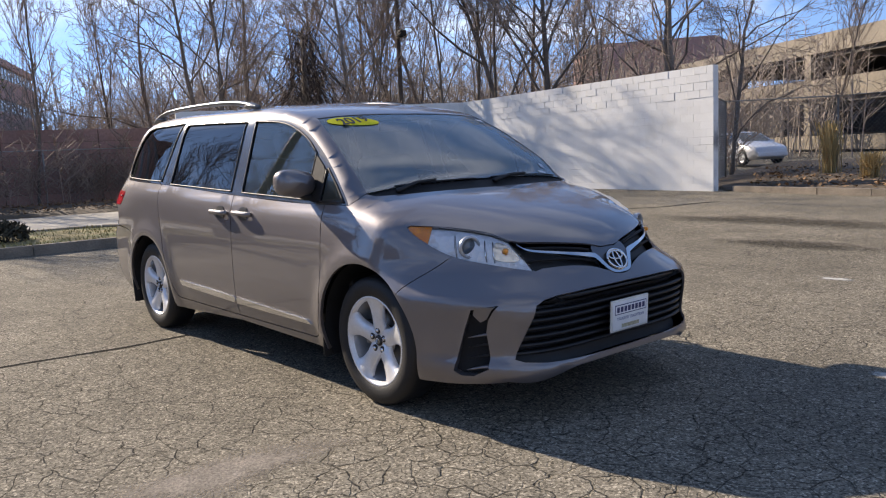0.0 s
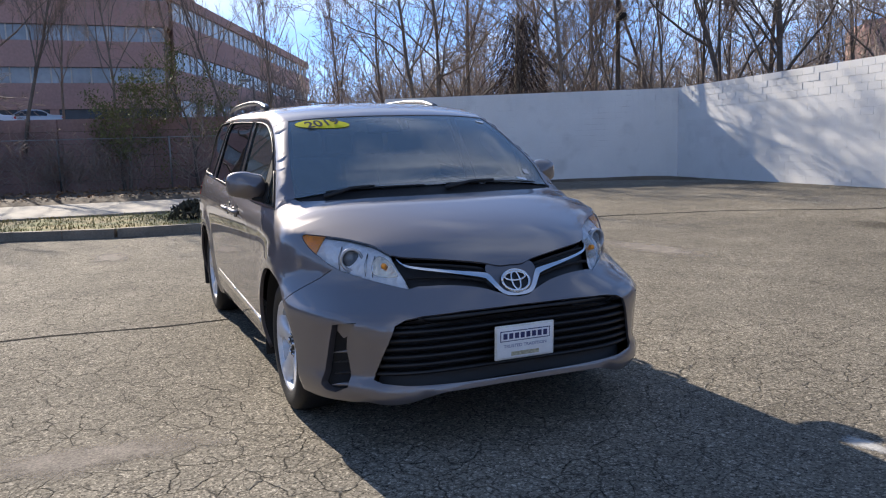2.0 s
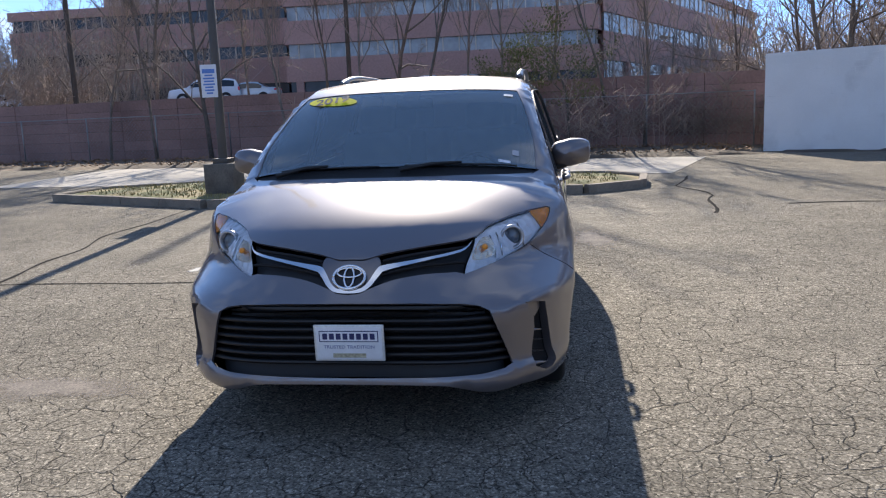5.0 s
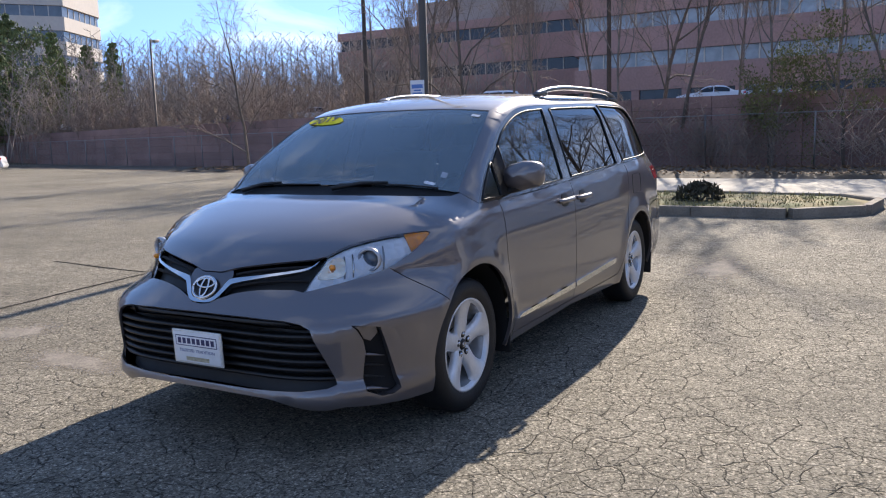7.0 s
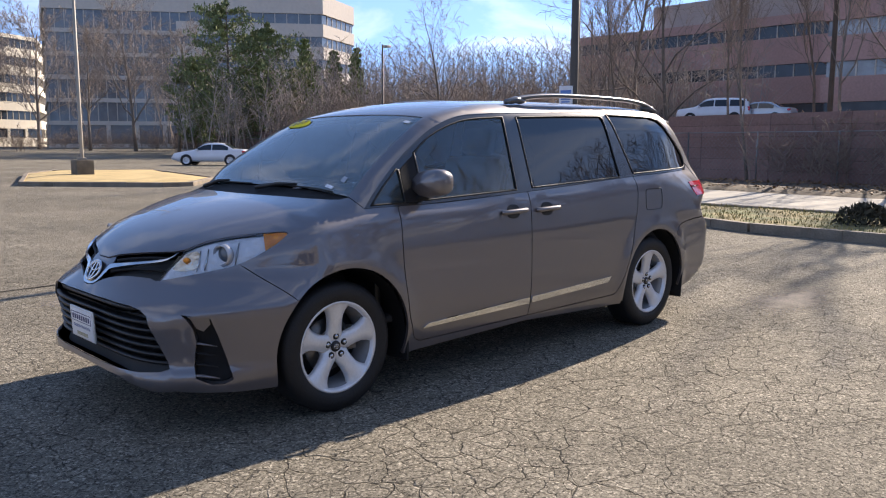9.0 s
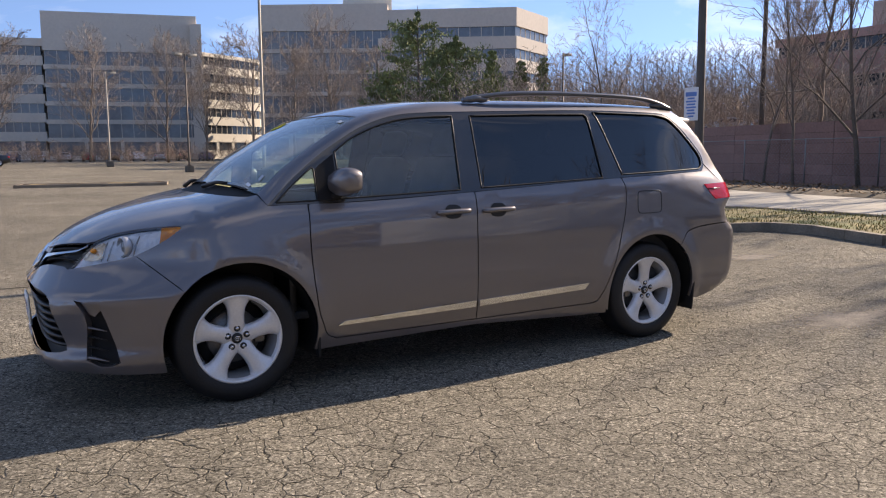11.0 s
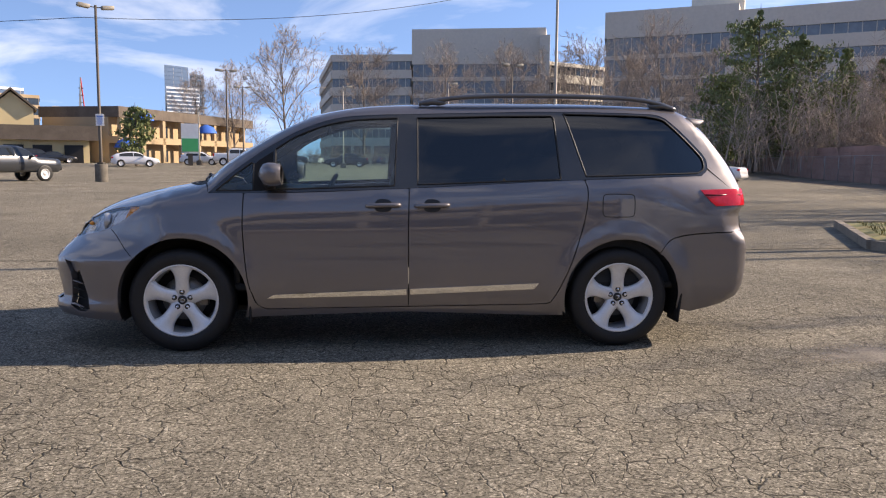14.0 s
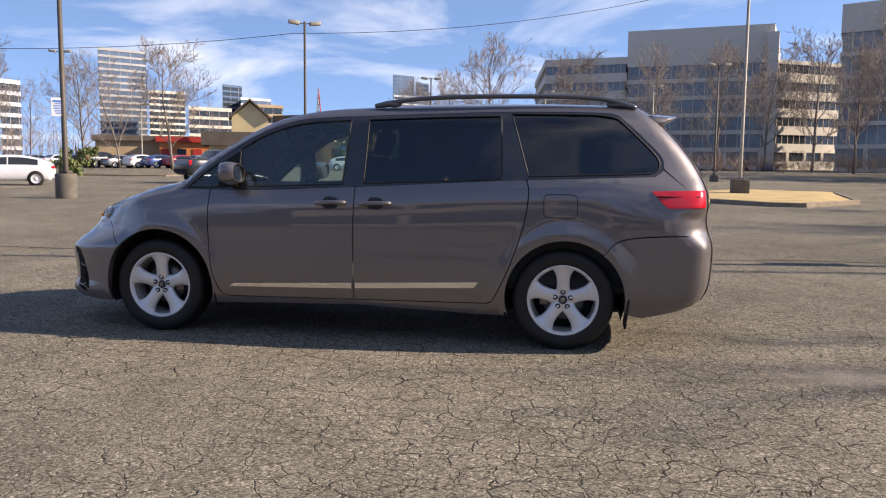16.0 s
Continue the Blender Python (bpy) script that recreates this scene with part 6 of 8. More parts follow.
def spoke_mesh():
    """One spoke as a thick swelling blade, from hub to rim along +z."""
    st = [(0.030, 0.050, 0.058), (0.062, 0.050, 0.068), (0.090, 0.045, 0.073), (0.125, 0.044, 0.077), (0.165, 0.049, 0.082), (0.200, 0.059, 0.088), (0.222, 0.072, 0.092), (0.236, 0.092, 0.095)]
    v, f = [], []
    for r, w, y in st:
        for k, (a, b) in enumerate(((-1, -0.030), (-1, -0.010), (-0.72, 0.004), (0, 0.007), (0.72, 0.004), (1, -0.010), (1, -0.030))):
            v.append((w * a, y + b, math.sqrt(max(r * r - (w * a) ** 2, 0.0004)) if r > 0.19 else r))
    n = 7
    for i in range(len(st) - 1):
        for k in range(n - 1):
            f.append((i * n + k, i * n + k + 1, (i + 1) * n + k + 1, (i + 1) * n + k))
    return np.array(v), f


def rot_y(v, a):
    c, s = math.cos(a), math.sin(a)
    return np.stack([v[:, 0] * c + v[:, 2] * s, v[:, 1], -v[:, 0] * s + v[:, 2] * c], 1)


(tyre_v, tyre_f), (bar_v, bar_f) = wheel_mesh()
sp_v, sp_f = spoke_mesh()
for ax in (-1.515, 1.515):
    for s in (-1, 1):
        mir = np.array((1, s, 1))
        flip = (lambda fs: [q[::-1] for q in fs]) if s < 0 else (lambda fs: fs)
        base = np.array((ax, 0.832 * s, 0.353))
        tyre = mesh_part("wheel", tyre_v * mir + base, flip(tyre_f), M_TYRE, van, "black tyre on silver five-spoke alloy wheel")
        rim = mesh_part("rim", bar_v * mir + base, flip(bar_f), M_ALLOY, tyre, "silver alloy rim")
        well = lathe([(0.224, 0.080), (0.216, 0.05), (0.210, 0.0), (0.205, -0.09), (0.21, -0.10)], 48)
        mesh_part("rim_well", well[0] * mir + base, flip(well[1]), M_GREYRING, rim, "shaded grey inner rim well")
        for k in range(5):
            mesh_part("spoke", rot_y(sp_v, 2 * math.pi * k / 5) * mir + base, flip(sp_f), M_ALLOY, rim)
            nut = lathe([(0.0, 0.081), (0.008, 0.081), (0.010, 0.075), (0.010, 0.05)], 10)
            # flat black ring on the spoke, painting the shade of the nut's hole
            ring = lathe([(0.010, 0.0755), (0.016, 0.0760), (0.0185, 0.0748), (0.0185, 0.055)], 16)
            a = 2 * math.pi * k / 5
            off = np.array((0.056 * math.sin(a), 0, 0.056 * math.cos(a)))
            mesh_part("lug_nut", (nut[0] + off) * mir + base, flip(nut[1]), M_CHROME, rim)
            mesh_part("lug_hole", (ring[0] + off) * mir + base, flip(ring[1]), M_BLACK, rim)
        hub = lathe([(0.0, 0.070), (0.030, 0.068), (0.034, 0.060), (0.072, 0.058), (0.082, 0.045), (0.085, 0.02)], 32)
        mesh_part("hub", hub[0] * mir + base, flip(hub[1]), M_ALLOY, rim)
        cap = lathe([(0.0, 0.0775), (0.020, 0.077), (0.028, 0.0745), (0.031, 0.066)], 24)
        capped = mesh_part("centre_cap", cap[0] * mir + base, flip(cap[1]), M_CUP, rim, "dark wheel centre cap with chrome badge")
        for ry, rz, dz in ((0.016, 0.013, 0.0), (0.006, 0.012, 0.0), (0.013, 0.006, 0.005)):
            loop = np.array([(ry * math.cos(w), 0.0785, rz * math.sin(w) + dz) for w in np.linspace(0, 2 * math.pi, 17)])
            tv_, tf_ = tube_path(loop * mir + base, 0.0016, 4)
            mesh_part("cap_badge_ring", tv_, tf_, M_CHROME, capped)
        disc = lathe([(0.05, 0.0), (0.148, 0.0), (0.150, -0.02), (0.05, -0.022)], 40)
        mesh_part("brake_disc", disc[0] * mir + base, flip(disc[1]), M_DISC, tyre)
        drum = lathe([(0.0, -0.03), (0.20, -0.03), (0.20, -0.10)], 32)
        mesh_part("wheel_back", drum[0] * mir + base, flip(drum[1]), M_BLACK, tyre)
        mesh_from_bm("brake_caliper", rounded_box((0.06, 0.07, 0.13), 0.012, 2, tuple(base + np.array((0.135 if ax < 0 else -0.135, 0.005 * s, 0.02)))), M_DISC, tyre)

# ---- inside ----
mesh_from_bm("underbody", rounded_box((4.5, 1.10, 0.16), 0.03, 2, (0.05, 0, 0.30)), M_BLACK, van)
mesh_from_bm("cabin_floor", rounded_box((3.5, 1.70, 0.05), 0.02, 2, (0.55, 0, 0.43)), M_CARPET, van)
mesh_from_bm("engine_bay_shroud", rounded_box((0.78, 1.02, 0.55), 0.05, 2, (-1.72, 0, 0.56)), M_BLACK, van)
mesh_from_bm("firewall", rounded_box((0.05, 1.66, 0.62), 0.02, 2, (-1.16, 0, 0.72)), M_BLACK, van)
dash_sec = [(-1.24, 1.10), (-1.05, 1.115), (-0.86, 1.105), (-0.76, 1.06), (-0.72, 0.98), (-0.76, 0.80), (-0.84, 0.60), (-1.16, 0.55)]
dv, df = [], []
for y in np.linspace(-0.84, 0.84, 15):
    for x, z in dash_sec:
        dv.append((x + 0.10 * (y / 0.84) ** 2, y, z - (0.02 * (y / 0.84) ** 2) + (0.02 * math.exp(-((y + 0.38) / 0.16) ** 2) if z > 1.0 else 0)))
k = len(dash_sec)
df = [(r * k + i, r * k + (i + 1) % k, (r + 1) * k + (i + 1) % k, (r + 1) * k + i) for r in range(14) for i in range(k)] + [tuple(range(k))[::-1], tuple(14 * k + i for i in range(k))]
mesh_part("dashboard", np.array(dv), [q[::-1] for q in df], M_DASH, van, "dark grey moulded dashboard")
sw = np.array([(0.185 * math.cos(a), 0.185 * math.sin(a), 0) for a in np.linspace(0, 2 * math.pi, 33)])
swm = np.array(Matrix.Translation((-0.58, -0.38, 1.03)) @ Matrix.Rotation(radians(-62), 4, "Y"))
to = lambda p: (np.c_[p, np.ones(len(p))] @ swm.T)[:, :3]
wheel = tube_part("steering_wheel", to(sw), 0.016, M_DASH, van, 8)
for a in (0, math.pi, -math.pi / 2):
    tube_part("wheel_spoke", to(np.array([(0, 0, -0.02), (0.18 * math.sin(a + 1.5708), 0.18 * math.cos(a + 1.5708), 0)])), [0.03, 0.014], M_DASH, wheel, 6, 0.5)
tube_part("wheel_hub", to(np.array([(0, 0, -0.12), (0, 0, -0.04), (0, 0, 0.0)])), [0.03, 0.055, 0.05], M_DASH, wheel, 12)


def seat(x, y, w=0.52):
    base = mesh_from_bm("seat", rounded_box((0.52, w, 0.20), 0.06, 3, (x, y, 0.66)), M_SEAT, van, "grey fabric seat")
    m = Matrix.Rotation(radians(18), 4, "Y")
    mesh_from_bm("seat_back", rounded_box((0.16, w * 0.94, 0.66), 0.065, 3, (x + 0.33, y, 1.02), m), M_SEAT, base)
    for yy in ((y,) if w < 0.7 else (y - 0.4, y + 0.4)):
        mesh_from_bm("headrest", rounded_box((0.10, 0.27, 0.19), 0.04, 3, (x + 0.46, yy, 1.44), m), M_SEAT, base)


for x, y, w in ((-0.35, -0.40, 0.53), (-0.35, 0.40, 0.53), (0.65, -0.42, 0.5), (0.65, 0.42, 0.5), (1.55, 0.0, 1.3)):
    seat(x, y, w)
mm = mesh_from_bm("inside_mirror", rounded_box((0.03, 0.24, 0.065), 0.02, 3, (-0.56, 0, 1.535)), M_BLACK, van)
mesh_from_bm("sensor_box", rounded_box((0.11, 0.11, 0.03), 0.012, 2, (-0.655, 0, 1.585), Matrix.Rotation(radians(-24), 4, "Y")), M_BLACK, van)
# headlining keeps the cabin dark above
hl_half = top3(np.vstack([spline([(-0.52, 0.0), (-0.48, 0.40), (-0.42, 0.55)], 10), spline([(-0.2, 0.60), (0.6, 0.64), (1.6, 0.62), (2.0, 0.57)], 20), [(2.05, 0.3), (2.06, 0.0)]]))
skin_panel("headlining", "top", [closed_over_middle(hl_half)], M_LINING, van, both=True, offset=-0.05, depth=0.0, gap=0.12)
for s in (-1, 1):
    dv = [(-1.05, 0.86 * s, 0.45), (1.25, 0.87 * s, 0.45), (2.3, 0.78 * s, 0.45), (2.3, 0.74 * s, 1.19), (1.25, 0.83 * s, 1.155), (0, 0.85 * s, 1.09), (-1.05, 0.85 * s, 1.06)]
    dv += [(x, y - 0.06 * s, z) for x, y, z in dv]
    fs = [(0, 1, 2, 3, 4, 5, 6), (13, 12, 11, 10, 9, 8, 7)] + [(i, (i + 1) % 7, 7 + (i + 1) % 7, 7 + i) for i in range(7)]
    mesh_part("door_trim", np.array(dv), fs, M_DASH, van)

# ======================= trees =======================
def grow(seed, height, trunk_r, spread=0.5, limbs=9, fork=5, twigs=4, bare=0.28, up=0.35, droop=0.0, least=0.0045):
    """A bare tree: the thick wood and the fine twigs, as two meshes' verts and faces."""
    rnd = random.Random(seed)
    thick, fine = [], []

    def limb(p, d, length, r, level):
        n = 6 if level == 0 else 5 if level == 1 else 3
        pts, rad = [p.copy()], [r]
        for i in range(n):
            d = (d + Vector((rnd.gauss(0, 1), rnd.gauss(0, 1), rnd.gauss(0, 1))) * (0.07 if level == 0 else 0.16) + Vector((0, 0, (up if level else 0.1) * 0.18 - droop * level * 0.05))).normalized()
            p = p + d * (length / n)
            pts.append(p.copy())
            rad.append(max(r * (1 - (i + 1) / n * (0.72 if level < 2 else 0.8)), least * 0.8))
        (thick if level < 2 else fine).append(tube_path([tuple(q) for q in pts], rad, 6 if level == 0 else 4 if level == 1 else 3))
        if level >= 4 - (twigs == 0):
            return
        count = (limbs, fork, twigs, 3)[level]
        for k in range(count):
            t = (bare + (1 - bare) * (k + rnd.random()) / count) if level == 0 else 0.2 + 0.8 * (k + rnd.random()) / count
            i = min(int(t * n), n - 1)
            q = pts[i].lerp(pts[i + 1], t * n - i)
            along = (pts[i + 1] - pts[i]).normalized()
            a = rnd.uniform(0, 6.283) if level else k * 2.4 + rnd.uniform(-0.5, 0.5)
            side = along.orthogonal().normalized()
            side = (Matrix.Rotation(a, 3, along) @ side).normalized()
            ang = spread * rnd.uniform(0.75, 1.25)
            dd = (along * math.cos(ang) + side * math.sin(ang) + Vector((0, 0, up * 0.3))).normalized()
            ln = length * (0.52 if level == 0 else 0.55) * rnd.uniform(0.7, 1.15) * ((1.15 - 0.45 * t) if level == 0 else 1 - 0.3 * t)
            limb(q, dd, ln, max(rad[i] * rnd.uniform(0.38, 0.56), least), level + 1)

    limb(Vector((0, 0, -0.1)), Vector((rnd.gauss(0, 0.04), rnd.gauss(0, 0.04), 1)).normalized(), height * 0.85, trunk_r, 0)
    return merged(thick), merged(fine)


def tree_proto(name, label, seed, height, r, twig=None, **k):
    th = tagged(new(name), label, "tree", group="bare winter trees")
    (v, f), (v2, f2) = grow(seed, height, r, **k)
    mesh_part("trunk", v, f, M_BARK, th)
    mesh_part("crown", v2, f2, twig or M_TWIG, th)
    return th


def at(az, dist, eye=(-1.55, -5.94)):
    return eye[0] + dist * math.cos(radians(az)), eye[1] + dist * math.sin(radians(az))


used = set()


def plant(proto, x, y, scale=1.0, turn=0.0, z=None):
    z = ground_z(x, y) if z is None else z
    m = pose(x, y, z, 0, 0, turn)
    if proto.name not in used:
        used.add(proto.name)
        proto.matrix_basis = m @ Matrix.Scale(scale, 4)
        return proto
    ob = copy_thing(proto, m)
    ob.scale = (scale, scale, scale)
    return ob


street = [tree_proto("bare_tree", "bare grey winter tree with fine upright twigs", 11 + i, 11.0, 0.15, M_TWIGPALE, spread=0.74, limbs=16, fork=9, twigs=6, bare=0.20, up=0.42, least=0.015) for i in range(3)]
wood = [tree_proto("bare_tree", "bare brown woodland tree with tangled branches", 31 + i, 11.0, 0.12, M_TWIG, spread=0.72, limbs=12, fork=7, twigs=5, bare=0.15, up=0.25, droop=0.3, least=0.009) for i in range(3)]
slim = [tree_proto("slim_bare_tree", "slim bare tree with thin vertical branches", 51 + i, 10.0, 0.075, M_TWIG, spread=0.45, limbs=12, fork=6, twigs=5, bare=0.25, up=0.6, least=0.008) for i in range(2)]

# behind the white wall and the east fence
E0 = (-5.0, 3.41)
for k, (az, dist, sc, proto) in enumerate(((-24.5, 33, 1.0, wood[0]), (-27.5, 38, 1.1, wood[1]), (-14.2, 30, 0.8, slim[0]), (-34.5, 33, 0.95, slim[0]), (-36.5, 35, 1.0, slim[1]), (-38.5, 38, 1.15, slim[0]),
                                           (-41.0, 34, 1.1, slim[1]), (-43.0, 35, 1.15, slim[0]), (-45.4, 33, 1.15, wood[2]), (-48.3, 33, 1.15, street[0]), (-50.5, 36, 1.15, slim[1]), (-57.0, 26.5, 0.95, wood[1]), (-60.5, 30, 0.8, wood[0]),
                                           (-19.0, 36, 0.9, slim[1]), (-29.8, 35, 1.0, slim[0]), (-21.5, 44, 1.0, wood[2]), (-33.0, 42, 1.1, wood[0]), (-47.0, 40, 1.15, wood[1]), (-66.0, 36, 0.8, slim[0]), (-40.0, 44, 1.2, wood[2]),
                                           (-52.5, 40, 1.1, wood[0]), (-44.2, 46, 1.2, slim[1]), (-36.0, 48, 1.2, wood[1]), (-30.5, 52, 1.2, wood[2]), (-25.5, 50, 1.1, slim[0]))):
    x, y = at(az, dist, E0)
    plant(proto, x, y, sc, k * 67)
broad = [tree_proto("broad_bare_tree", "broad bare old tree with thick spreading limbs", 71 + i, 11.0, 0.15, M_TWIG, spread=0.85, limbs=11, fork=7, twigs=5, bare=0.24, up=0.30, least=0.010) for i in range(2)]
for az, dist, sc, k in ((-56.9, 28.0, 1.0, 0), (-34.8, 33.0, 1.0, 1), (-25.6, 33.0, 0.95, 0)):
    x, y = at(az, dist, E0)
    plant(broad[k], x, y, sc, az * 7)
# along the east fence, in front of the brick building
for k, (az, dist, sc, proto) in enumerate(((-5.0, 30, 0.75, slim[0]), (2.0, 31, 0.8, slim[1]), (7.5, 31, 0.9, slim[0]), (12.0, 33, 0.8, slim[1]), (17.0, 32, 0.85, slim[0]), (22.5, 34, 0.9, wood[1]), (26.0, 33, 0.85, slim[1]), (-1.5, 33, 0.7, wood[0]), (4.8, 36, 0.8, slim[1]),
                                           (9.8, 38, 0.9, wood[2]), (14.6, 38, 0.9, slim[0]), (19.8, 39, 0.9, slim[1]), (29.0, 37, 0.9, slim[0]))):
    x, y = at(az, dist, (-6.0, 0.0))
    plant(proto, x, y, sc, 31 + k * 83, z=0.1 if x < 24 + y * 0.18 else RH - 1.0)
E7 = (-5.16, -2.87)
for az, dist, sc, proto, tn in ((30.4, 38, 0.95, wood[2], 20), (42.9, 34, 0.62, wood[0], 60), (34.0, 60, 1.0, wood[1], 110)):
    x, y = at(az, dist, E7)
    plant(proto, x, y, sc, tn, z=0.1 if dist < 36 else RH - 1.0)
# street trees to the north
for k, (az, dist, sc, proto) in enumerate(((95.0, 104, 1.36, street[0]), (89.6, 122, 1.5, street[1]), (84.3, 120, 1.4, street[2]), (79.6, 104, 1.3, street[0]), (74.0, 118, 1.58, street[1]), (68.6, 96, 1.36, street[2]), (98.5, 140, 1.3, street[2]), (101.0, 150, 1.3, street[0]), (77.0, 128, 1.4, street[2]), (71.3, 100, 1.2, street[0]), (66.0, 92, 1.2, street[1]))):
    x, y = at(az, dist)
    plant(proto, x, y, sc, k * 51)
for az, dist, sc, proto in ((118.5, 88, 1.12, street[1]), (121.8, 96, 1.0, wood[2]), (124.0, 110, 1.1, street[0]), (127.0, 120, 1.0, wood[1]), (116.0, 150, 1.0, wood[0]), (129.5, 90, 1.0, street[2])):
    x, y = at(az, dist, (1.65, -6.53))
    plant(proto, x, y, sc, az * 3)


def pine(name, height, radius, seed, label, tip=0.0):
    """An evergreen: trunk, whorls of boughs and many needle tufts."""
    rnd = random.Random(seed)
    th = tagged(new(name), label, "tree", group="evergreens by the offices")
    v, f = tube_path([(0, 0, 0), (0.05, 0.03, height * 0.5), (0, 0, height)], [0.22, 0.13, 0.02], 7)
    mesh_part("trunk", v, f, M_BARK, th)
    boughs, nv, nf = [], [], []
    levels = int(height * 1.5)
    for i in range(levels):
        t = i / levels
        z = height * (0.14 + 0.84 * t)
        r = radius * (1 - t) ** 0.75 * (0.9 + 0.2 * rnd.random()) if tip else radius * math.sqrt(max(0.0, 1 - (1.9 * abs(t - 0.38)) ** 2)) * rnd.uniform(0.75, 1.1) + 0.25 * (1 - t)
        for k in range(7):
            a = rnd.uniform(0, 6.283)
            rr = r * rnd.uniform(0.6, 1.12)
            e = Vector((math.cos(a) * rr, math.sin(a) * rr, z + rr * rnd.uniform(-0.05, 0.32)))
            s = Vector((0, 0, z - 0.15 * rr))
            boughs.append(tube_path([tuple(s), tuple(e)], [0.035, 0.008], 3))
            for _ in range(58):
                q = s.lerp(e, rnd.uniform(0.25, 1.08)) + Vector((rnd.gauss(0, 0.16), rnd.gauss(0, 0.16), rnd.gauss(0, 0.13))) * (0.6 + rr * 0.25)
                m = Euler((rnd.uniform(0, 6), rnd.uniform(0, 6), rnd.uniform(0, 6))).to_matrix()
                sz = rnd.uniform(0.10, 0.25)
                j = len(nv)
                for c in ((-sz, 0, 0), (0.1 * sz, -sz * 0.45, 0.1 * sz), (sz, 0.1 * sz, 0), (0, sz * 0.4, -0.1 * sz)):
                    nv.append(tuple(q + m @ Vector(c)))
                nf.append((j, j + 1, j + 2, j + 3))
    v, f = merged(boughs)
    tagged(mesh_part("branchwork", v, f, M_BARK, th), kind="stuff")
    mesh_part("crown", nv, nf, M_NEEDLE, th)
    return th


for az, dist, h, r, tip, sd in ((62.8, 86, 16.4, 5.4, 0.0, 1), (60.2, 84, 13.6, 4.8, 0.0, 2), (57.6, 88, 12.6, 2.6, 1.0, 3), (55.6, 90, 11.6, 2.2, 1.0, 4), (54.0, 92, 12.2, 1.9, 1.0, 5), (65.0, 90, 10.5, 3.2, 0.0, 6)):
    x, y = at(az, dist)
    p = pine("evergreen_tree", h, r, sd, "dense dark green conifer with drooping boughs" if tip else "broad dark green pine with rounded crown", tip)
    p.location = (x, y, ground_z(x, y))
x, y = at(126.0, 62, (1.65, -6.53))
p = pine("evergreen_shrub", 2.6, 1.5, 9, "low green evergreen shrub by the far kerb")
p.location = (x - 2, y + 6, 0)
x, y = at(105.6, 90, (0.15, -6.5))
p = pine("evergreen_tree", 6.5, 1.9, 12, "small green evergreen in front of the motel")
p.location = (x, y, ground_z(x, y))


def leafy(name, x, y, h, r, seed, label, z=0.0):
    """A half-evergreen tree with small olive leaves in loose clumps."""
    rnd = random.Random(seed)
    th = tagged(new(name), label, "tree")
    (v, f), (v2, f2) = grow(seed, h, 0.07, spread=0.8, limbs=8, fork=6, twigs=4, bare=0.1, up=0.2)
    mesh_part("trunk", v, f, M_BARK, th)
    mesh_part("branchwork", v2, f2, M_TWIG, th)
    tips = [v2[i] for i in range(0, len(v2), 5)]
    nv, nf = [], []
    for _ in range(2300):
        q = Vector(rnd.choice(tips)) + Vector((rnd.gauss(0, 0.16), rnd.gauss(0, 0.16), rnd.gauss(0, 0.14)))
        m = Euler((rnd.uniform(0, 6), rnd.uniform(0, 6), rnd.uniform(0, 6))).to_matrix()
        s = rnd.uniform(0.03, 0.065)
        j = len(nv)
        for c in ((-s, 0, 0), (0, -s * 0.5, 0.01), (s, 0, 0), (0, s * 0.5, 0.01)):
            nv.append(tuple(q + m @ Vector(c)))
        nf.append((j, j + 1, j + 2, j + 3))
    mesh_part("crown", nv, nf, M_OLIVE, th)
    th.location = (x, y, z)


x, y = at(-7.0, 29.0, (-5.6, 2.2))
leafy("leafy_tree", x, y, 4.6, 2.0, 77, "small tree with sparse olive-green leaves by the fence", 0.1)
leafy("leafy_tree", x + 0.4, y + 2.2, 3.8, 1.6, 78, "low bush with sparse olive-green leaves by the fence", 0.1)
x, y = at(-1.5, 30.0, (-5.6, 2.2))
leafy("leafy_tree", x, y - 0.4, 3.4, 1.4, 79, "low bush with sparse olive-green leaves by the fence", 0.1)

# a trunk smothered in dark hanging vines
x, y = at(-31.7, 32, E0)
th = tagged(new("vine_covered_tree"), "bare trunk smothered in dark hanging vines", "tree")
rnd = random.Random(5)
tubes = [tube_path([(0, 0, 0), (0.1, 0, 3), (-0.1, 0.1, 6.0)], [0.2, 0.16, 0.06], 7)]
mesh_part("trunk", *tubes[0], M_BARK, th)
vines = []
for _ in range(420):
    a, z0 = rnd.uniform(0, 6.283), rnd.uniform(1.6, 6.0)
    r0 = 0.25 + 1.1 * math.sin(math.pi * min(z0 / 7.0, 1)) * rnd.random()
    pts = [(0.2 * math.cos(a), 0.2 * math.sin(a), z0)]
    for k in range(4):
        pts.append((pts[-1][0] + math.cos(a) * r0 * 0.3 + rnd.gauss(0, 0.12), pts[-1][1] + math.sin(a) * r0 * 0.3 + rnd.gauss(0, 0.12), pts[-1][2] + (0.25 if k == 0 else -0.45) * rnd.uniform(0.5, 1.3)))
    vines.append(tube_path(pts, [0.014, 0.012, 0.011, 0.009, 0.006], 3))
mesh_part("vines", *merged(vines), M_VINE, th)
th.location = (x, y, 0)


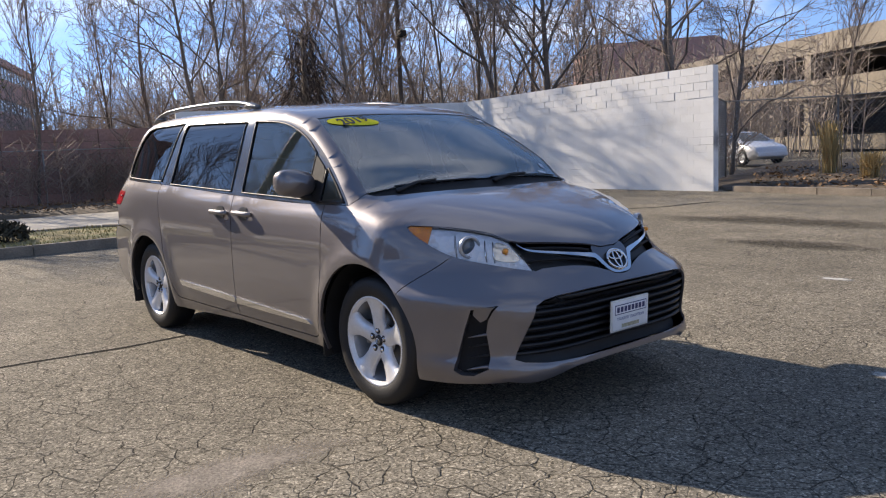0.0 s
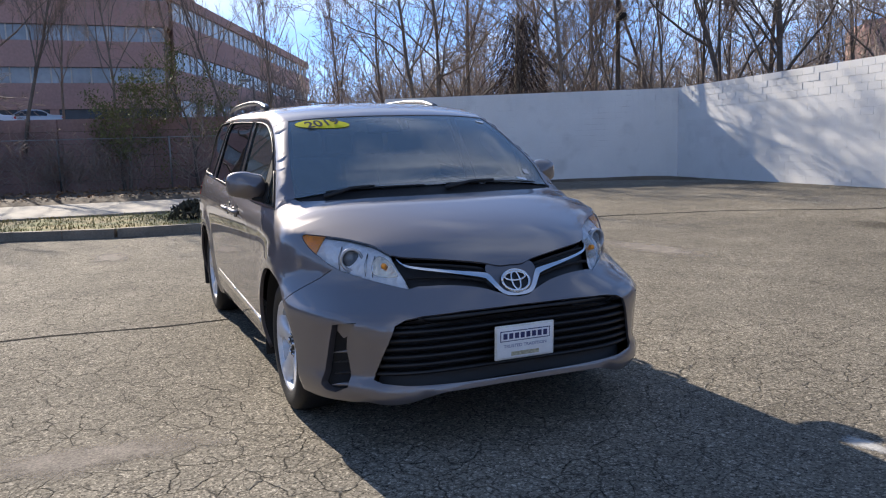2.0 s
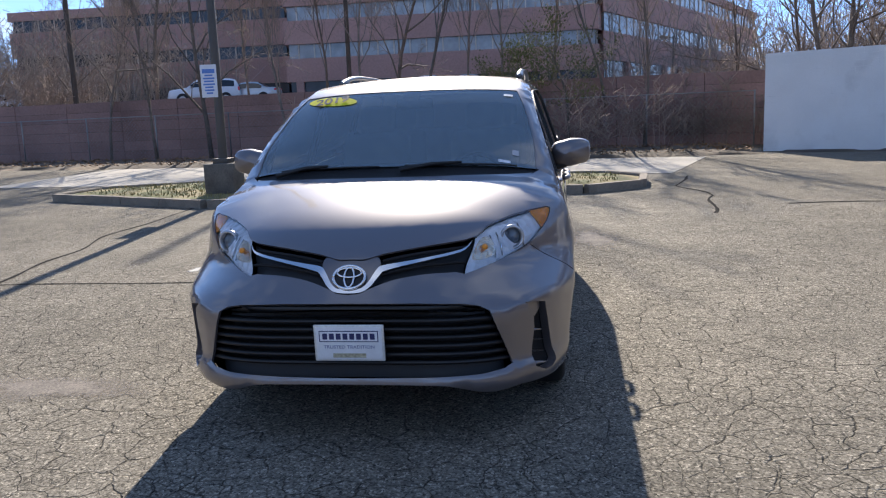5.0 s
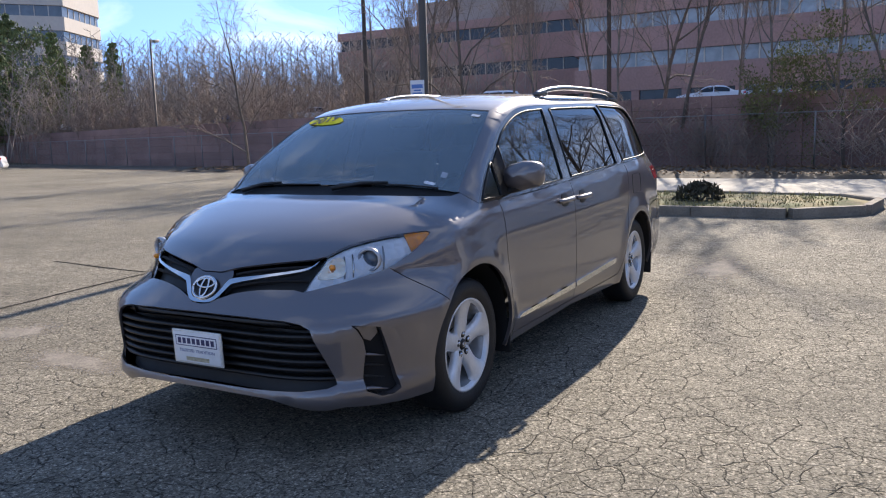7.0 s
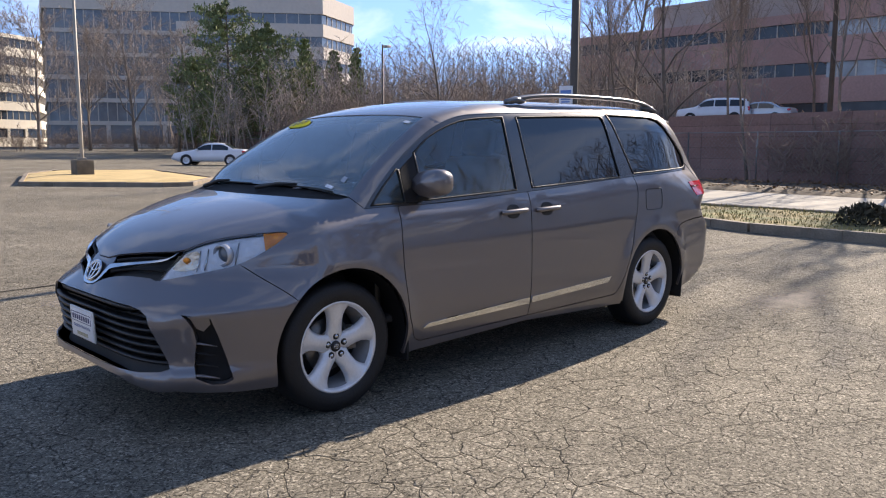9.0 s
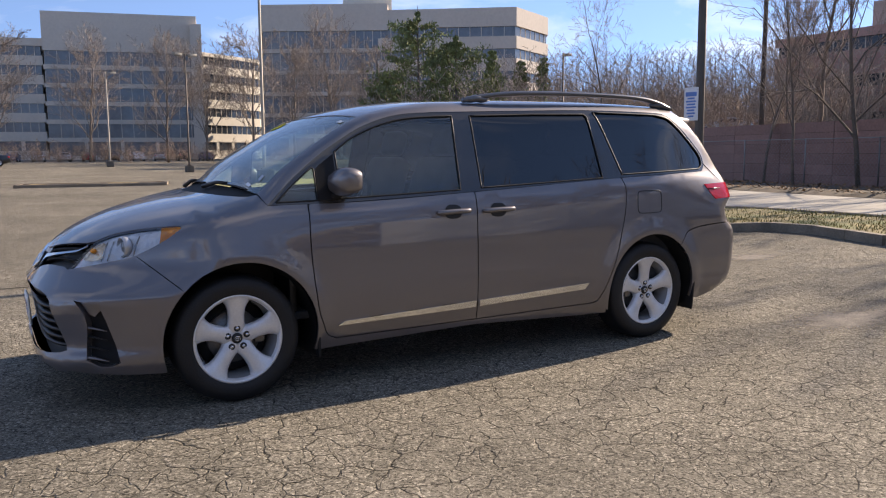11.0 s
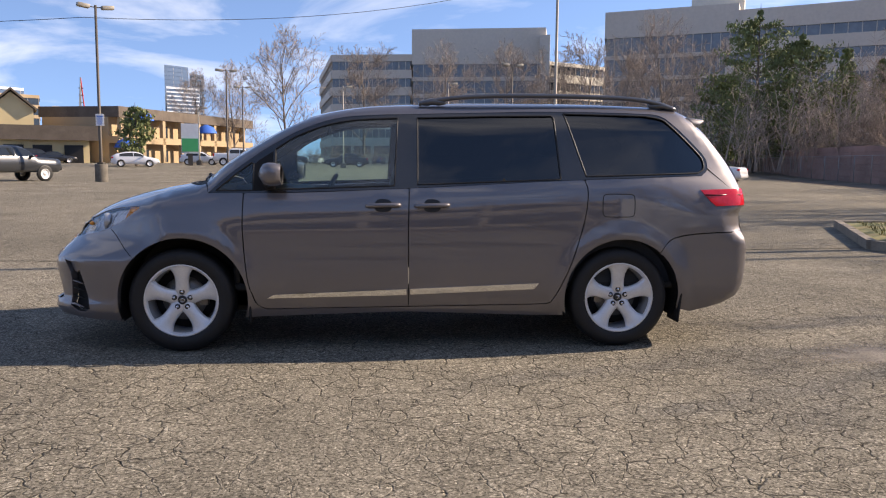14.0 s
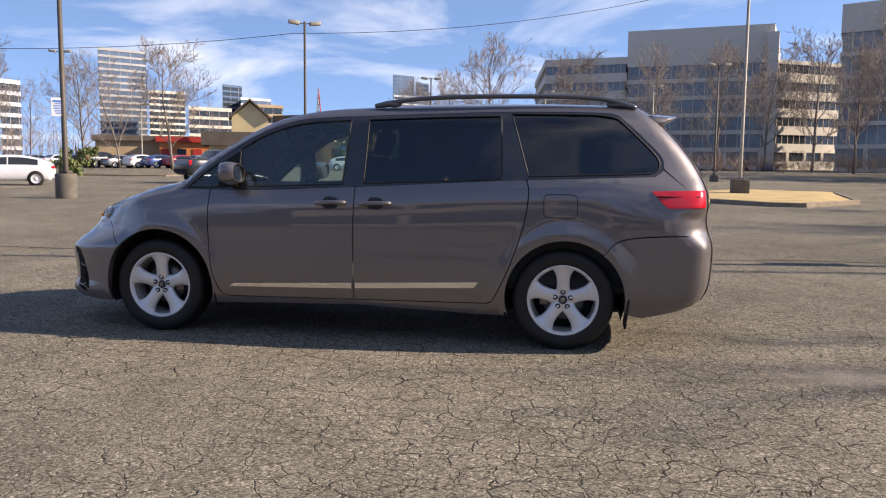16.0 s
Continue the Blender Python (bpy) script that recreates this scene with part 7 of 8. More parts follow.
# undergrowth and woods that nobody could count
def thicket(seed, w, d, count, h):
    rnd = random.Random(seed)
    out = []
    for _ in range(count):
        x, y = rnd.uniform(-w / 2, w / 2), rnd.uniform(-d / 2, d / 2)
        hh = h * rnd.uniform(0.45, 1.1)
        lean = Vector((rnd.gauss(0, 0.16), rnd.gauss(0, 0.16), 1)).normalized()
        r = hh * 0.0065
        p0 = Vector((x, y, -0.1))
        pts = [p0, p0 + lean * hh * 0.5 + Vector((rnd.gauss(0, 0.1), rnd.gauss(0, 0.1), 0)), p0 + lean * hh]
        out.append(tube_path([tuple(q) for q in pts], [r, r * 0.7, 0.006], 3))
        for k in range(13):
            t = rnd.uniform(0.2, 1)
            q = pts[0].lerp(pts[2], t)
            a = rnd.uniform(0, 6.283)
            ln = hh * 0.26 * (1.15 - t) * rnd.uniform(0.5, 1.4) + 0.3
            e = q + Vector((math.cos(a) * ln, math.sin(a) * ln, ln * rnd.uniform(0.2, 1.3)))
            out.append(tube_path([tuple(q), tuple(e)], [max(r * 0.45, 0.016), 0.012], 3))
            for _ in range(2):
                g = q.lerp(e, rnd.uniform(0.3, 0.9))
                e2 = g + Vector((rnd.gauss(0, 0.25), rnd.gauss(0, 0.25), rnd.uniform(0.05, 0.5))) * ln * 0.6
                out.append(tube_path([tuple(g), tuple(e2)], [0.014, 0.010], 3))
    return merged(out)


brush_v, brush_f = thicket(3, 9, 4, 60, 3.2)
woods_v, woods_f = thicket(4, 26, 12, 80, 11.0)
brush_me = mesh_part("underbrush", brush_v, brush_f, M_TWIG)
woods_me = mesh_part("far_woods", woods_v, woods_f, M_TWIGPALE)
brush_me.location = (0, 0, -50)
tagged(brush_me, "tangled bare underbrush and saplings", "brush", kind="stuff")
tagged(woods_me, "bare grey-brown winter woods in the distance", "woods", kind="stuff")


def again(ob, spots):
    for i, (x, y, z, s, a) in enumerate(spots):
        o = ob if i == 0 else ob.copy()
        if i:
            scene.collection.objects.link(o)
        o.matrix_basis = pose(x, y, z, 0, 0, a) @ Matrix.Diagonal((s, s, s, 1))


spots = []
for k, az in enumerate(range(-54, -12, 6)):
    x, y = at(az, (34 if az > -57 else 28) + (k % 3) * 3, E0)
    spots.append((x, y, 0, 1.0, az + 90 + k * 20))
for k, t in enumerate(np.linspace(0, 1, 17)):
    i = t * (len(FEN) - 1)
    j = min(int(i), len(FEN) - 2)
    x, y = FEN[j][0] + (FEN[j + 1][0] - FEN[j][0]) * (i - j), FEN[j][1] + (FEN[j + 1][1] - FEN[j][1]) * (i - j)
    if k % 3 != 2 and not 0.36 < t < 0.52:
        spots.append((x + 0.6 if t < 0.4 else x + 5, y, 0.1 if t < 0.4 else RH - 1.0, 0.55 + 0.2 * (k % 3) + 0.4 * (t > 0.4), 80 + k * 47))
for k, az in enumerate(np.arange(52, 100, 4.0)):
    x, y = at(az, 97 + 5 * (k % 2))
    spots.append((x, y, ground_z(x, y), 0.8 + (0.9 if az < 62 else 0), az + 90))
again(brush_me, spots)
spots = []
for k, az in enumerate(np.arange(31, 57, 3.4)):
    for dist in (78, 104):
        x, y = at(az + (1.7 if dist > 90 else 0), dist, E7)
        spots.append((x, y, 0.6 if x < 45 else RH - 1.0, 0.80 if dist < 90 else 1.08, az + 90))
for k, az in enumerate(np.arange(-60, -12, 3.0)):
    x, y = at(az, 50 if k % 2 else 62, E0)
    spots.append((x, y, 0, 0.72, az + 90 + 10 * k))
for k, az in enumerate(np.arange(-58, -18, 6.0)):
    x, y = at(az, 88, E0)
    spots.append((x, y, 0, 0.9, az + 90 + 10 * k))
for az, dist in ((100, 170), (104, 190), (108, 200), (126, 160), (130, 170), (47, 110), (51, 112)):
    x, y = at(az, dist)
    spots.append((x, y, 0.5, 0.8, az + 90))
for az in np.arange(150, 300, 25):  # the lot's other sides, behind the camera
    x, y = at(az, 75, (-5, 0))
    spots.append((x, y, 0, 1.0, az + 90))
again(woods_me, spots)
for k, az in enumerate(np.arange(140, 300, 16)):
    x, y = at(az, 46 + 6 * (k % 3), (-5, 0))
    plant((street + wood)[k % 6], x, y, 1.1, k * 77)

# ======================= buildings =======================
def inset(poly, d):
    p = np.array(poly, float)
    n = len(p)
    a = sum(p[i][0] * p[(i + 1) % n][1] - p[(i + 1) % n][0] * p[i][1] for i in range(n))
    sg = 1 if a > 0 else -1
    out = []
    for i in range(n):
        e0, e1 = p[i] - p[i - 1], p[(i + 1) % n] - p[i]
        e0, e1 = e0 / np.linalg.norm(e0), e1 / np.linalg.norm(e1)
        n0, n1 = sg * np.array((-e0[1], e0[0])), sg * np.array((-e1[1], e1[0]))
        m = (n0 + n1) / max(1 + n0 @ n1, 0.3)
        out.append(tuple(p[i] + m * d))
    return out


def banded_building(name, label, poly, z0, floors, fh, wall, glazing, sill=0.42, roof=1.2, mull=1.6, ground=None, only=None):
    """Floors of wall bands with set-back strips of windows, split by mullions."""
    th = tagged(new(name), label, "building")
    inner = inset(poly, 0.35)
    n = len(poly)
    z = z0
    for k in range(floors):
        prism("wall_band", poly, z, z + fh * sill, wall, th)
        win = prism("window_band", inner, z + fh * sill, z + fh, ground if (k == 0 and ground) else glazing, th)
        bars = []
        for i in range(n):
            if only and i not in only:
                continue
            a, b = np.array(inner[i]), np.array(inner[(i + 1) % n])
            ln = np.linalg.norm(b - a)
            if ln < 1:
                continue
            d = (b - a) / ln
            for s in np.arange(mull * (3 if k == 0 else 1), ln, mull * (3 if k == 0 else 1)):
                q = a + d * s
                w, o = (0.35, 0.30) if k == 0 else (0.06, 0.08)
                nr = np.array((d[1], -d[0]))
                bars.append(prism_mesh([tuple(q - d * w + nr * o), tuple(q + d * w + nr * o), tuple(q + d * w - nr * o), tuple(q - d * w - nr * o)], z + fh * sill, z + fh))
        if bars:
            tagged(mesh_part("mullion", *merged(bars), wall if k == 0 else M_OFFICE, win, smooth=False), kind="stuff")
        z += fh
    prism("parapet", poly, z, z + roof, wall, th)
    return th


c = np.array((-1.55, -5.94))
pA = [at(92.1, 196), at(86.5, 192), at(85, 240), at(93, 250)]
banded_building("office_building", "taupe six-storey office block with dark window bands", [pA[0], pA[1], pA[2], pA[3]], 0.6, 6, 3.95, M_OFFICE, M_WINDOWMID, 0.50, 1.6)
q0, q1, q2, q3 = at(86.5, 191), at(77.2, 188), at(77, 236), at(86, 240)
b2 = banded_building("office_building", "taupe office block with a tall blank upper storey", [q0, q1, q2, q3], 0.6, 6, 3.8, M_OFFICE, M_WINDOWMID, 0.24, 8.0, mull=2.4)
banded_building("office_wing", "sunlit cream office wing with stepped balconies", [at(77.3, 187), at(73.2, 200.8), at(72.5, 232), at(77, 236)], 0.6, 6, 3.75, M_OFFICELIGHT, M_WINDOW, 0.5, 0.8)
prism("stair_tower", [at(77.6, 186.5), at(76.9, 186), at(76.9, 190), at(77.6, 190.5)], 0.6, 29.5, M_OFFICE, b2)
r0, r1, r2, r3 = at(73.1, 150), at(64.5, 146), at(64, 190), at(73, 195)
b3 = banded_building("glass_office", "taupe office block with gridded glass front and blank top", [r0, r1, r2, r3], 0.6, 6, 3.75, M_OFFICE, M_WINDOWMID, 0.18, 4.6, mull=1.5)
for i in range(10):
    az = 70.9 - i * 0.19
    x, y = at(az, 149.2 - i * 0.08)
    mesh_from_bm("sign_letter_bar", rounded_box((0.34, 0.1, 0.75 if i else 1.1), 0.02, 1, (x, y, 24.9), Matrix.Identity(4)), M_BLACK, b3)
banded_building("office_building", "taupe office block with long dark window bands", [at(65.2, 146.5), at(55.6, 144), at(53.4, 156), at(54.5, 200), at(65, 192)], 0.6, 6, 3.8, M_OFFICE, M_WINDOWMID, 0.56, 3.2, mull=2.0)
prism("roof_plant_room", [at(67.5, 152), at(64.2, 151), at(64.2, 165), at(67.5, 166)], 23, 31.5, M_OFFICELIGHT, b3)
# brick building to the east on the raised lot
bb = banded_building("brick_building", "large red-brown brick office building with strip windows", [(68, -4.5), (68, 24), (92, 30), (110, -12)], RH - 1.0, 5, 3.4, M_BRICK, M_WINDOWPALE, 0.62, 2.0, mull=1.5, ground=M_WINDOW)
banded_building("brick_wing", "red-brown brick wing with a pale strip", [(69, -5.0), (129, -31.6), (135, -20), (100, 0)], RH - 1.0, 3, 4.2, M_BRICK, M_WINDOWPALE, 0.60, 0.9, mull=2.0, ground=M_WINDOW)
bl = banded_building("brick_wing", "lower red-brown brick wing with dark windows", [(84, 29), (84, 63), (120, 66), (118, 26)], RH - 1.0, 3, 4.2, M_BRICK, M_WINDOW, 0.68, 1.0, mull=2.0)
prism("roof_plant_room", [(88, 32), (88, 53), (104, 53), (104, 32)], 14, 18.5, M_BRICKPALE, bl)
# parking garage south of the wall
gd = np.array((20.0, -11.0)) / math.hypot(20, 11)
g0, g1 = np.array((40.0, -66.2)), np.array((-14.0, -36.5))
gd = (g1 - g0) / np.linalg.norm(g1 - g0)
gn = np.array((-gd[1], gd[0]))
if gn @ (np.array((0, 0)) - g0) < 0:
    gn = -gn
pk = tagged(new("parking_garage"), "tan concrete parking garage with open decks", "garage")
strip = lambda o0, o1, s0=0.0, s1=None: [tuple(g0 + gd * s0 + gn * o0), tuple((g1 if s1 is None else g0 + gd * s1) + gn * o0), tuple((g1 if s1 is None else g0 + gd * s1) + gn * o1), tuple(g0 + gd * s0 + gn * o1)]
for z in (0.2, 3.9, 7.1):
    prism("parapet", strip(0, -0.3), z, z + (1.0 if z < 1 else 1.35), M_GARAGE, pk)
    # the deck slabs carry their shade as a darker colour
    prism("deck", strip(-0.3, -30), z - 0.35, z, M_GARAGESHADE, pk)
L = float(np.linalg.norm(g1 - g0))
for s in np.arange(1, L, 9.0):
    for z0, z1 in ((0.2, 3.6), (5.2, 7.1)):
        prism("column", strip(-0.05, -0.75, s, s + 0.7), z0, z1, M_GARAGE, pk)
# dark sheet added behind the decks so that the openings look shaded
prism("rear_wall", strip(-17, -18, -20, L + 60), 0, 7, M_GARAGESHADE, pk)
prism("ramp_wall", strip(-8, -8.3), 0.2, 1.3, M_GARAGE, pk)
# brick drum tower beyond the wall
x, y = at(-53.0, 92, E0)
tw = tagged(new("brick_tower"), "dark red brick building with a rounded corner", "building")
v, f = lathe([(4.5, 0), (4.5, 10.8), (4.2, 11.2), (0, 11.2)], 36, "z")
o = mesh_part("drum", v, f, M_BRICK, tw)
o.location = (x, y, 0)
prism("wing", [(x, y + 4.5), (x - 11, y - 2), (x - 7, y - 14), (x + 4, y - 7)], 0, 11.6, M_BRICK, tw)

# ---- low buildings and skyline to the north-west ----
E16 = (1.65, -6.53)


def facing(az, dist, eye, w, d):
    """A rectangle w wide across the view and d deep."""
    x, y = at(az, dist, eye)
    r = np.array((math.cos(radians(az)), math.sin(radians(az))))
    t = np.array((-r[1], r[0]))
    p = np.array((x, y))
    return [tuple(p - t * w / 2), tuple(p + t * w / 2), tuple(p + t * w / 2 + r * d), tuple(p - t * w / 2 + r * d)]


def gable(name, poly, z0, z1, material, parent):
    a, b, c_, d = [np.array(p) for p in poly]
    m0, m1 = (a + b) / 2, (c_ + d) / 2
    v = [(*a, z0), (*b, z0), (*c_, z0), (*d, z0), (*m0, z1), (*m1, z1)]
    return mesh_part(name, v, [(0, 1, 4), (1, 2, 5, 4), (2, 3, 5), (3, 0, 4, 5), (0, 3, 2, 1)], material, parent, smooth=False)


inn = tagged(new("inn_building"), "cream stucco inn with brown roof and gabled tower", "building")
fp = facing(113.4, 118, E16, 5.0, 6)
prism("tower_wall", fp, 0.5, 7.4, M_CREAM, inn)
gable("gable_wall", facing(113.4, 118, E16, 5.0, 6), 7.4, 9.5, M_CREAM, inn)
fq = [np.array(q) for q in facing(113.4, 117.4, E16, 5.8, 7.4)]
for a_, d_ in ((fq[0], fq[3]), (fq[1], fq[2])):
    ridge = (fq[0] + fq[1]) / 2, (fq[2] + fq[3]) / 2
    rv = [(*a_, 7.15), (*d_, 7.15), (*ridge[1], 9.75), (*ridge[0], 9.75)]
    mesh_part("roof_slope", rv + [(q[0], q[1], q[2] + 0.28) for q in rv], [(0, 1, 2, 3), (7, 6, 5, 4), (0, 4, 5, 1), (1, 5, 6, 2), (2, 6, 7, 3), (3, 7, 4, 0)], M_TANROOF, inn, smooth=False)
prism("porch_wall", facing(112.6, 114, E16, 14, 8), 0.5, 3.4, M_CREAM, inn)
prism("porch_roof", facing(112.6, 113, E16, 16, 10), 3.4, 5.2, M_TANROOF, inn)
# black slabs on the solid wall paint the shade of the porch openings
for da in (-2.4, -0.6, 1.0):
    prism("dark_opening", facing(112.4 + da, 113.9, E16, 2.2, 0.5), 0.5, 2.8, M_BLACK, inn)
motel = tagged(new("motel_block"), "tan two-storey motel with balconies and blue awnings", "building")
E14 = (0.15, -6.52)
mp = [np.array(at(107.2, 116, E14)), np.array(at(98.5, 150, E14))]
md = (mp[1] - mp[0]) / np.linalg.norm(mp[1] - mp[0])
mn = np.array((md[1], -md[0]))
mn = mn if mn @ (np.array(E14) - mp[0]) > 0 else -mn
ms = lambda o0, o1, s0=0, s1=None: [tuple(mp[0] + md * s0 + mn * o0), tuple((mp[1] if s1 is None else mp[0] + md * s1) + mn * o0), tuple((mp[1] if s1 is None else mp[0] + md * s1) + mn * o1), tuple(mp[0] + md * s0 + mn * o1)]
prism("wall", ms(0, -10), 0.5, 6.6, M_TAN, motel)
prism("roof", ms(1.6, -10.5), 6.6, 8.0, M_TANROOF, motel)
for z in (3.2,):
    prism("balcony", ms(1.5, 0), z, z + 0.9, M_TAN, motel)
ml = float(np.linalg.norm(mp[1] - mp[0]))
for s in np.arange(0.5, ml, 5.0):
    prism("column", ms(1.5, 1.0, s, s + 0.7), 0.5, 6.6, M_TAN, motel)
    for z in (0.7, 4.2):
        prism("window", ms(0.06, -0.1, s + 1.6, s + 3.6), z, z + 1.7, M_WINDOW, motel)
for s, z in ((4.5, 6.3), (22, 5.2), (1.0, 2.6)):
    v, f = lathe([(1.7, 0), (1.2, 0.9), (0.3, 1.3), (0, 1.35)], 14, "z")
    o = mesh_part("awning", v, f, M_BLUEAWNING, motel)
    o.location = (*(mp[0] + md * s + mn * 2.0), z)
low = tagged(new("low_shops"), "long low orange and red shop building", "building")
prism("wall", facing(116.4, 128, E16, 13, 8), 0.5, 4.0, M_ORANGE, low)
prism("roof", facing(116.4, 127.5, E16, 14, 9), 4.0, 4.8, M_RED, low)
prism("side_wing", facing(120.2, 132, E16, 14, 8), 0.5, 4.2, M_TAN, low)
prism("side_roof", facing(120.2, 131.4, E16, 15, 9), 4.2, 5.0, M_TANROOF, low)
for k in range(6):
    prism("window", facing(113.9 + k * 1.0, 127.9, E16, 1.3, 0.4), 1.0, 3.0, M_RED if k % 2 else M_WINDOW, low)
sg = tagged(new("green_sign"), "small green and white roadside sign", "sign")
prism("board", facing(102.2, 92, E14, 1.8, 0.3), 1.8, 5.0, M_SIGN, sg)
prism("stand", facing(102.2, 92.05, E14, 0.5, 0.2), 0.3, 1.8, M_POLE, sg)
prism("panel", facing(102.2, 91.9, E14, 1.7, 0.05), 2.0, 3.4, M_GREENSIGN, sg)


def tower(label, az0, az1, el, dist, eye, wall, glazing, floors, steps=()):
    a, b = at(az0, dist, eye), at(az1, dist * 1.02, eye)
    c2, d2 = at(az1, dist * 1.08, eye), at(az0, dist * 1.06, eye)
    h = 1.3 + dist * math.tan(radians(el))
    th = banded_building("tower_block", label, [a, b, c2, d2], 0.5, floors, (h - 2) / floors, wall, glazing, 0.34, 1.5, mull=dist * 0.012, only=(0,))
    return tagged(th, group="skyline towers")


tower("pale grey high-rise tower with vertical bays", 122.9, 120.0, 7.15, 520, E16, M_TOWERSTONE, M_TOWERGLASS, 17)
tower("beige stepped mid-rise block behind the tower", 119.9, 117.6, 4.6, 480, E16, M_OFFICELIGHT, M_WINDOW, 11)
tower("blue glass office tower", 115.2, 113.9, 5.15, 560, E16, M_TOWERGLASS, M_WINDOW, 14)
tower("blue and white glass office block", 114.0, 112.0, 4.3, 540, E16, M_SIGN, M_TOWERGLASS, 12)
tower("tall blue-grey glass skyscraper", 103.5, 102.0, 6.1, 700, E14, M_TOWERGLASS, M_TOWERGLASS, 22)
tower("white gridded office tower", 103.4, 101.3, 4.7, 650, E14, M_SIGN, M_TOWERGLASS, 18)
tower("slim blue-grey slab tower far off", 101.9, 101.0, 5.6, 720, E14, M_TOWERGLASS, M_WINDOW, 20)
tower("long pale office block far off", 110.3, 107.2, 3.2, 500, E14, M_OFFICELIGHT, M_WINDOW, 7)
tower("white and dark banded office block", 128.6, 127.4, 4.9, 330, E16, M_SIGN, M_WINDOW, 7)
tower("long tan mid-rise block", 117.4, 114.6, 3.6, 360, E16, M_OFFICELIGHT, M_WINDOW, 6)
tower("tan low office block", 113.6, 111.0, 3.9, 420, E14, M_TAN, M_WINDOW, 6)
mast = tagged(new("radio_mast"), "thin lattice radio mast on a far roof", "mast")
x, y = at(108.6, 505, E14)
for k in range(3):
    v, f = tube_path([(x + math.cos(k * 2.1) * 1.6, y + math.sin(k * 2.1) * 1.6, 28), (x, y, 46)], 0.35, 4)
    mesh_part("leg", v, f, M_RED if k == 0 else M_GALV, mast)
for z in (32, 36, 40):
    v, f = tube_path([(x - 1.3, y, z), (x + 1.3, y, z)], 0.3, 4)
    mesh_part("brace", v, f, M_GALV, mast)

# ---- lamp posts, poles and wires ----
lamp_post("lamp_post", -14.55, 38.8, 9.3, 0.95, 0.33, 0.09, 2, 0.6, True, (0.05, -0.12, 3.3, 0.42, 0.62, 12), M_POLE, "brown twin-head lamp post on round concrete base")
lamp_post("lamp_post", -15.4, 17.8, 9.4, 0.82, 0.34, 0.09, 2, 0.5, True, (-0.10, -0.14, 3.0, 0.40, 0.60, 40), M_POLE, "brown lamp post with sign on round concrete base")
lamp_post("lamp_post", 8.0, 29.0, 10.5, 0.75, 0.34, 0.075, 2, 0.2, False, None, M_POLEPALE, "tall pale lamp post on the straw island")
for az, el, dist, eye, n in ((90.8, 5.1, 84, c, 1), (83.4, 5.4, 82, c, 1), (78.7, 6.7, 66, c, 2), (98.6, 6.0, 74, c, 2), (97.7, 4.9, 90, c, 2), (125.1, 6.8, 80, E16, 2), (120.4, 3.7, 100, E16, 1), (101.6, 3.4, 96, E14, 1)):
    x, y = at(az, dist, eye)
    lamp_post("lamp_post", x, y, 1.3 + dist * math.tan(radians(el)) - ground_z(x, y), 0.5, 0.3, 0.08, n, 0.3, False, None, M_POLEPALE if n == 1 else M_POLE, "distant twin-head parking lot lamp post" if n == 2 else "distant single-head parking lot lamp post", ground_z(x, y))
x, y = at(48.7, 62, E7)
lamp_post("lamp_post", x, y, 8.8, 0, 0.3, 0.09, 1, 0.3, False, None, M_POLE, "brown single-head lamp post among bare trees", RH - 1.0 if x > 45 else 0)
x, y = at(-8.5, 62, (-6.0, 0.0))
lamp_post("lamp_post", x, y, 7.4 - RH, 0, 0.3, 0.08, 1, 1.2, False, None, M_POLE, "brown lamp post on the raised lot", RH - 1.0)


def utility_pole(x, y, h, r, label, z=0.0, lamp_at=None):
    th = tagged(new("utility_pole"), label, "pole")
    v, f = lathe([(r, 0), (r * 0.7, h), (0, h)], 10, "z")
    mesh_part("pole", v, f, M_WOODPOLE, th)
    if lamp_at:
        mesh_from_bm("flood_lamp", rounded_box((0.35, 0.28, 0.30), 0.05, 2, (-0.25, 0, lamp_at)), M_BLACK, th)
    th.location = (x, y, z)


x, y = at(-38.2, 34, E0)
utility_pole(x, y, 10.5, 0.11, "dark wooden pole with a flood lamp behind the wall", 0, 6.1)
x, y = at(34.6, 46, E7)
utility_pole(x, y, 12.0, 0.14, "dark wooden utility pole by the retaining wall", RH - 1.0)
x, y = at(12.0, 34, (-6.0, 0.5))
utility_pole(x, y, 12.0, 0.10, "slim dark pole behind the fence", RH - 1.0)
wire = tagged(new("overhead_cable"), "thin black overhead cable", "cable")
wp = [at(140, 60, E16), at(110.4, 48, E16), at(80, 60, c), at(60, 70, c)]
for (a, b, za, zb) in ((wp[0], wp[1], 8.0, 8.6), (wp[1], wp[2], 8.6, 13.5)):
    pts = [(a[0] + (b[0] - a[0]) * t, a[1] + (b[1] - a[1]) * t, za + (zb - za) * t - 3.2 * t * (1 - t)) for t in np.linspace(0, 1, 16)]
    mesh_part("span", *tube_path(pts, 0.016, 4), M_BLACK, wire)

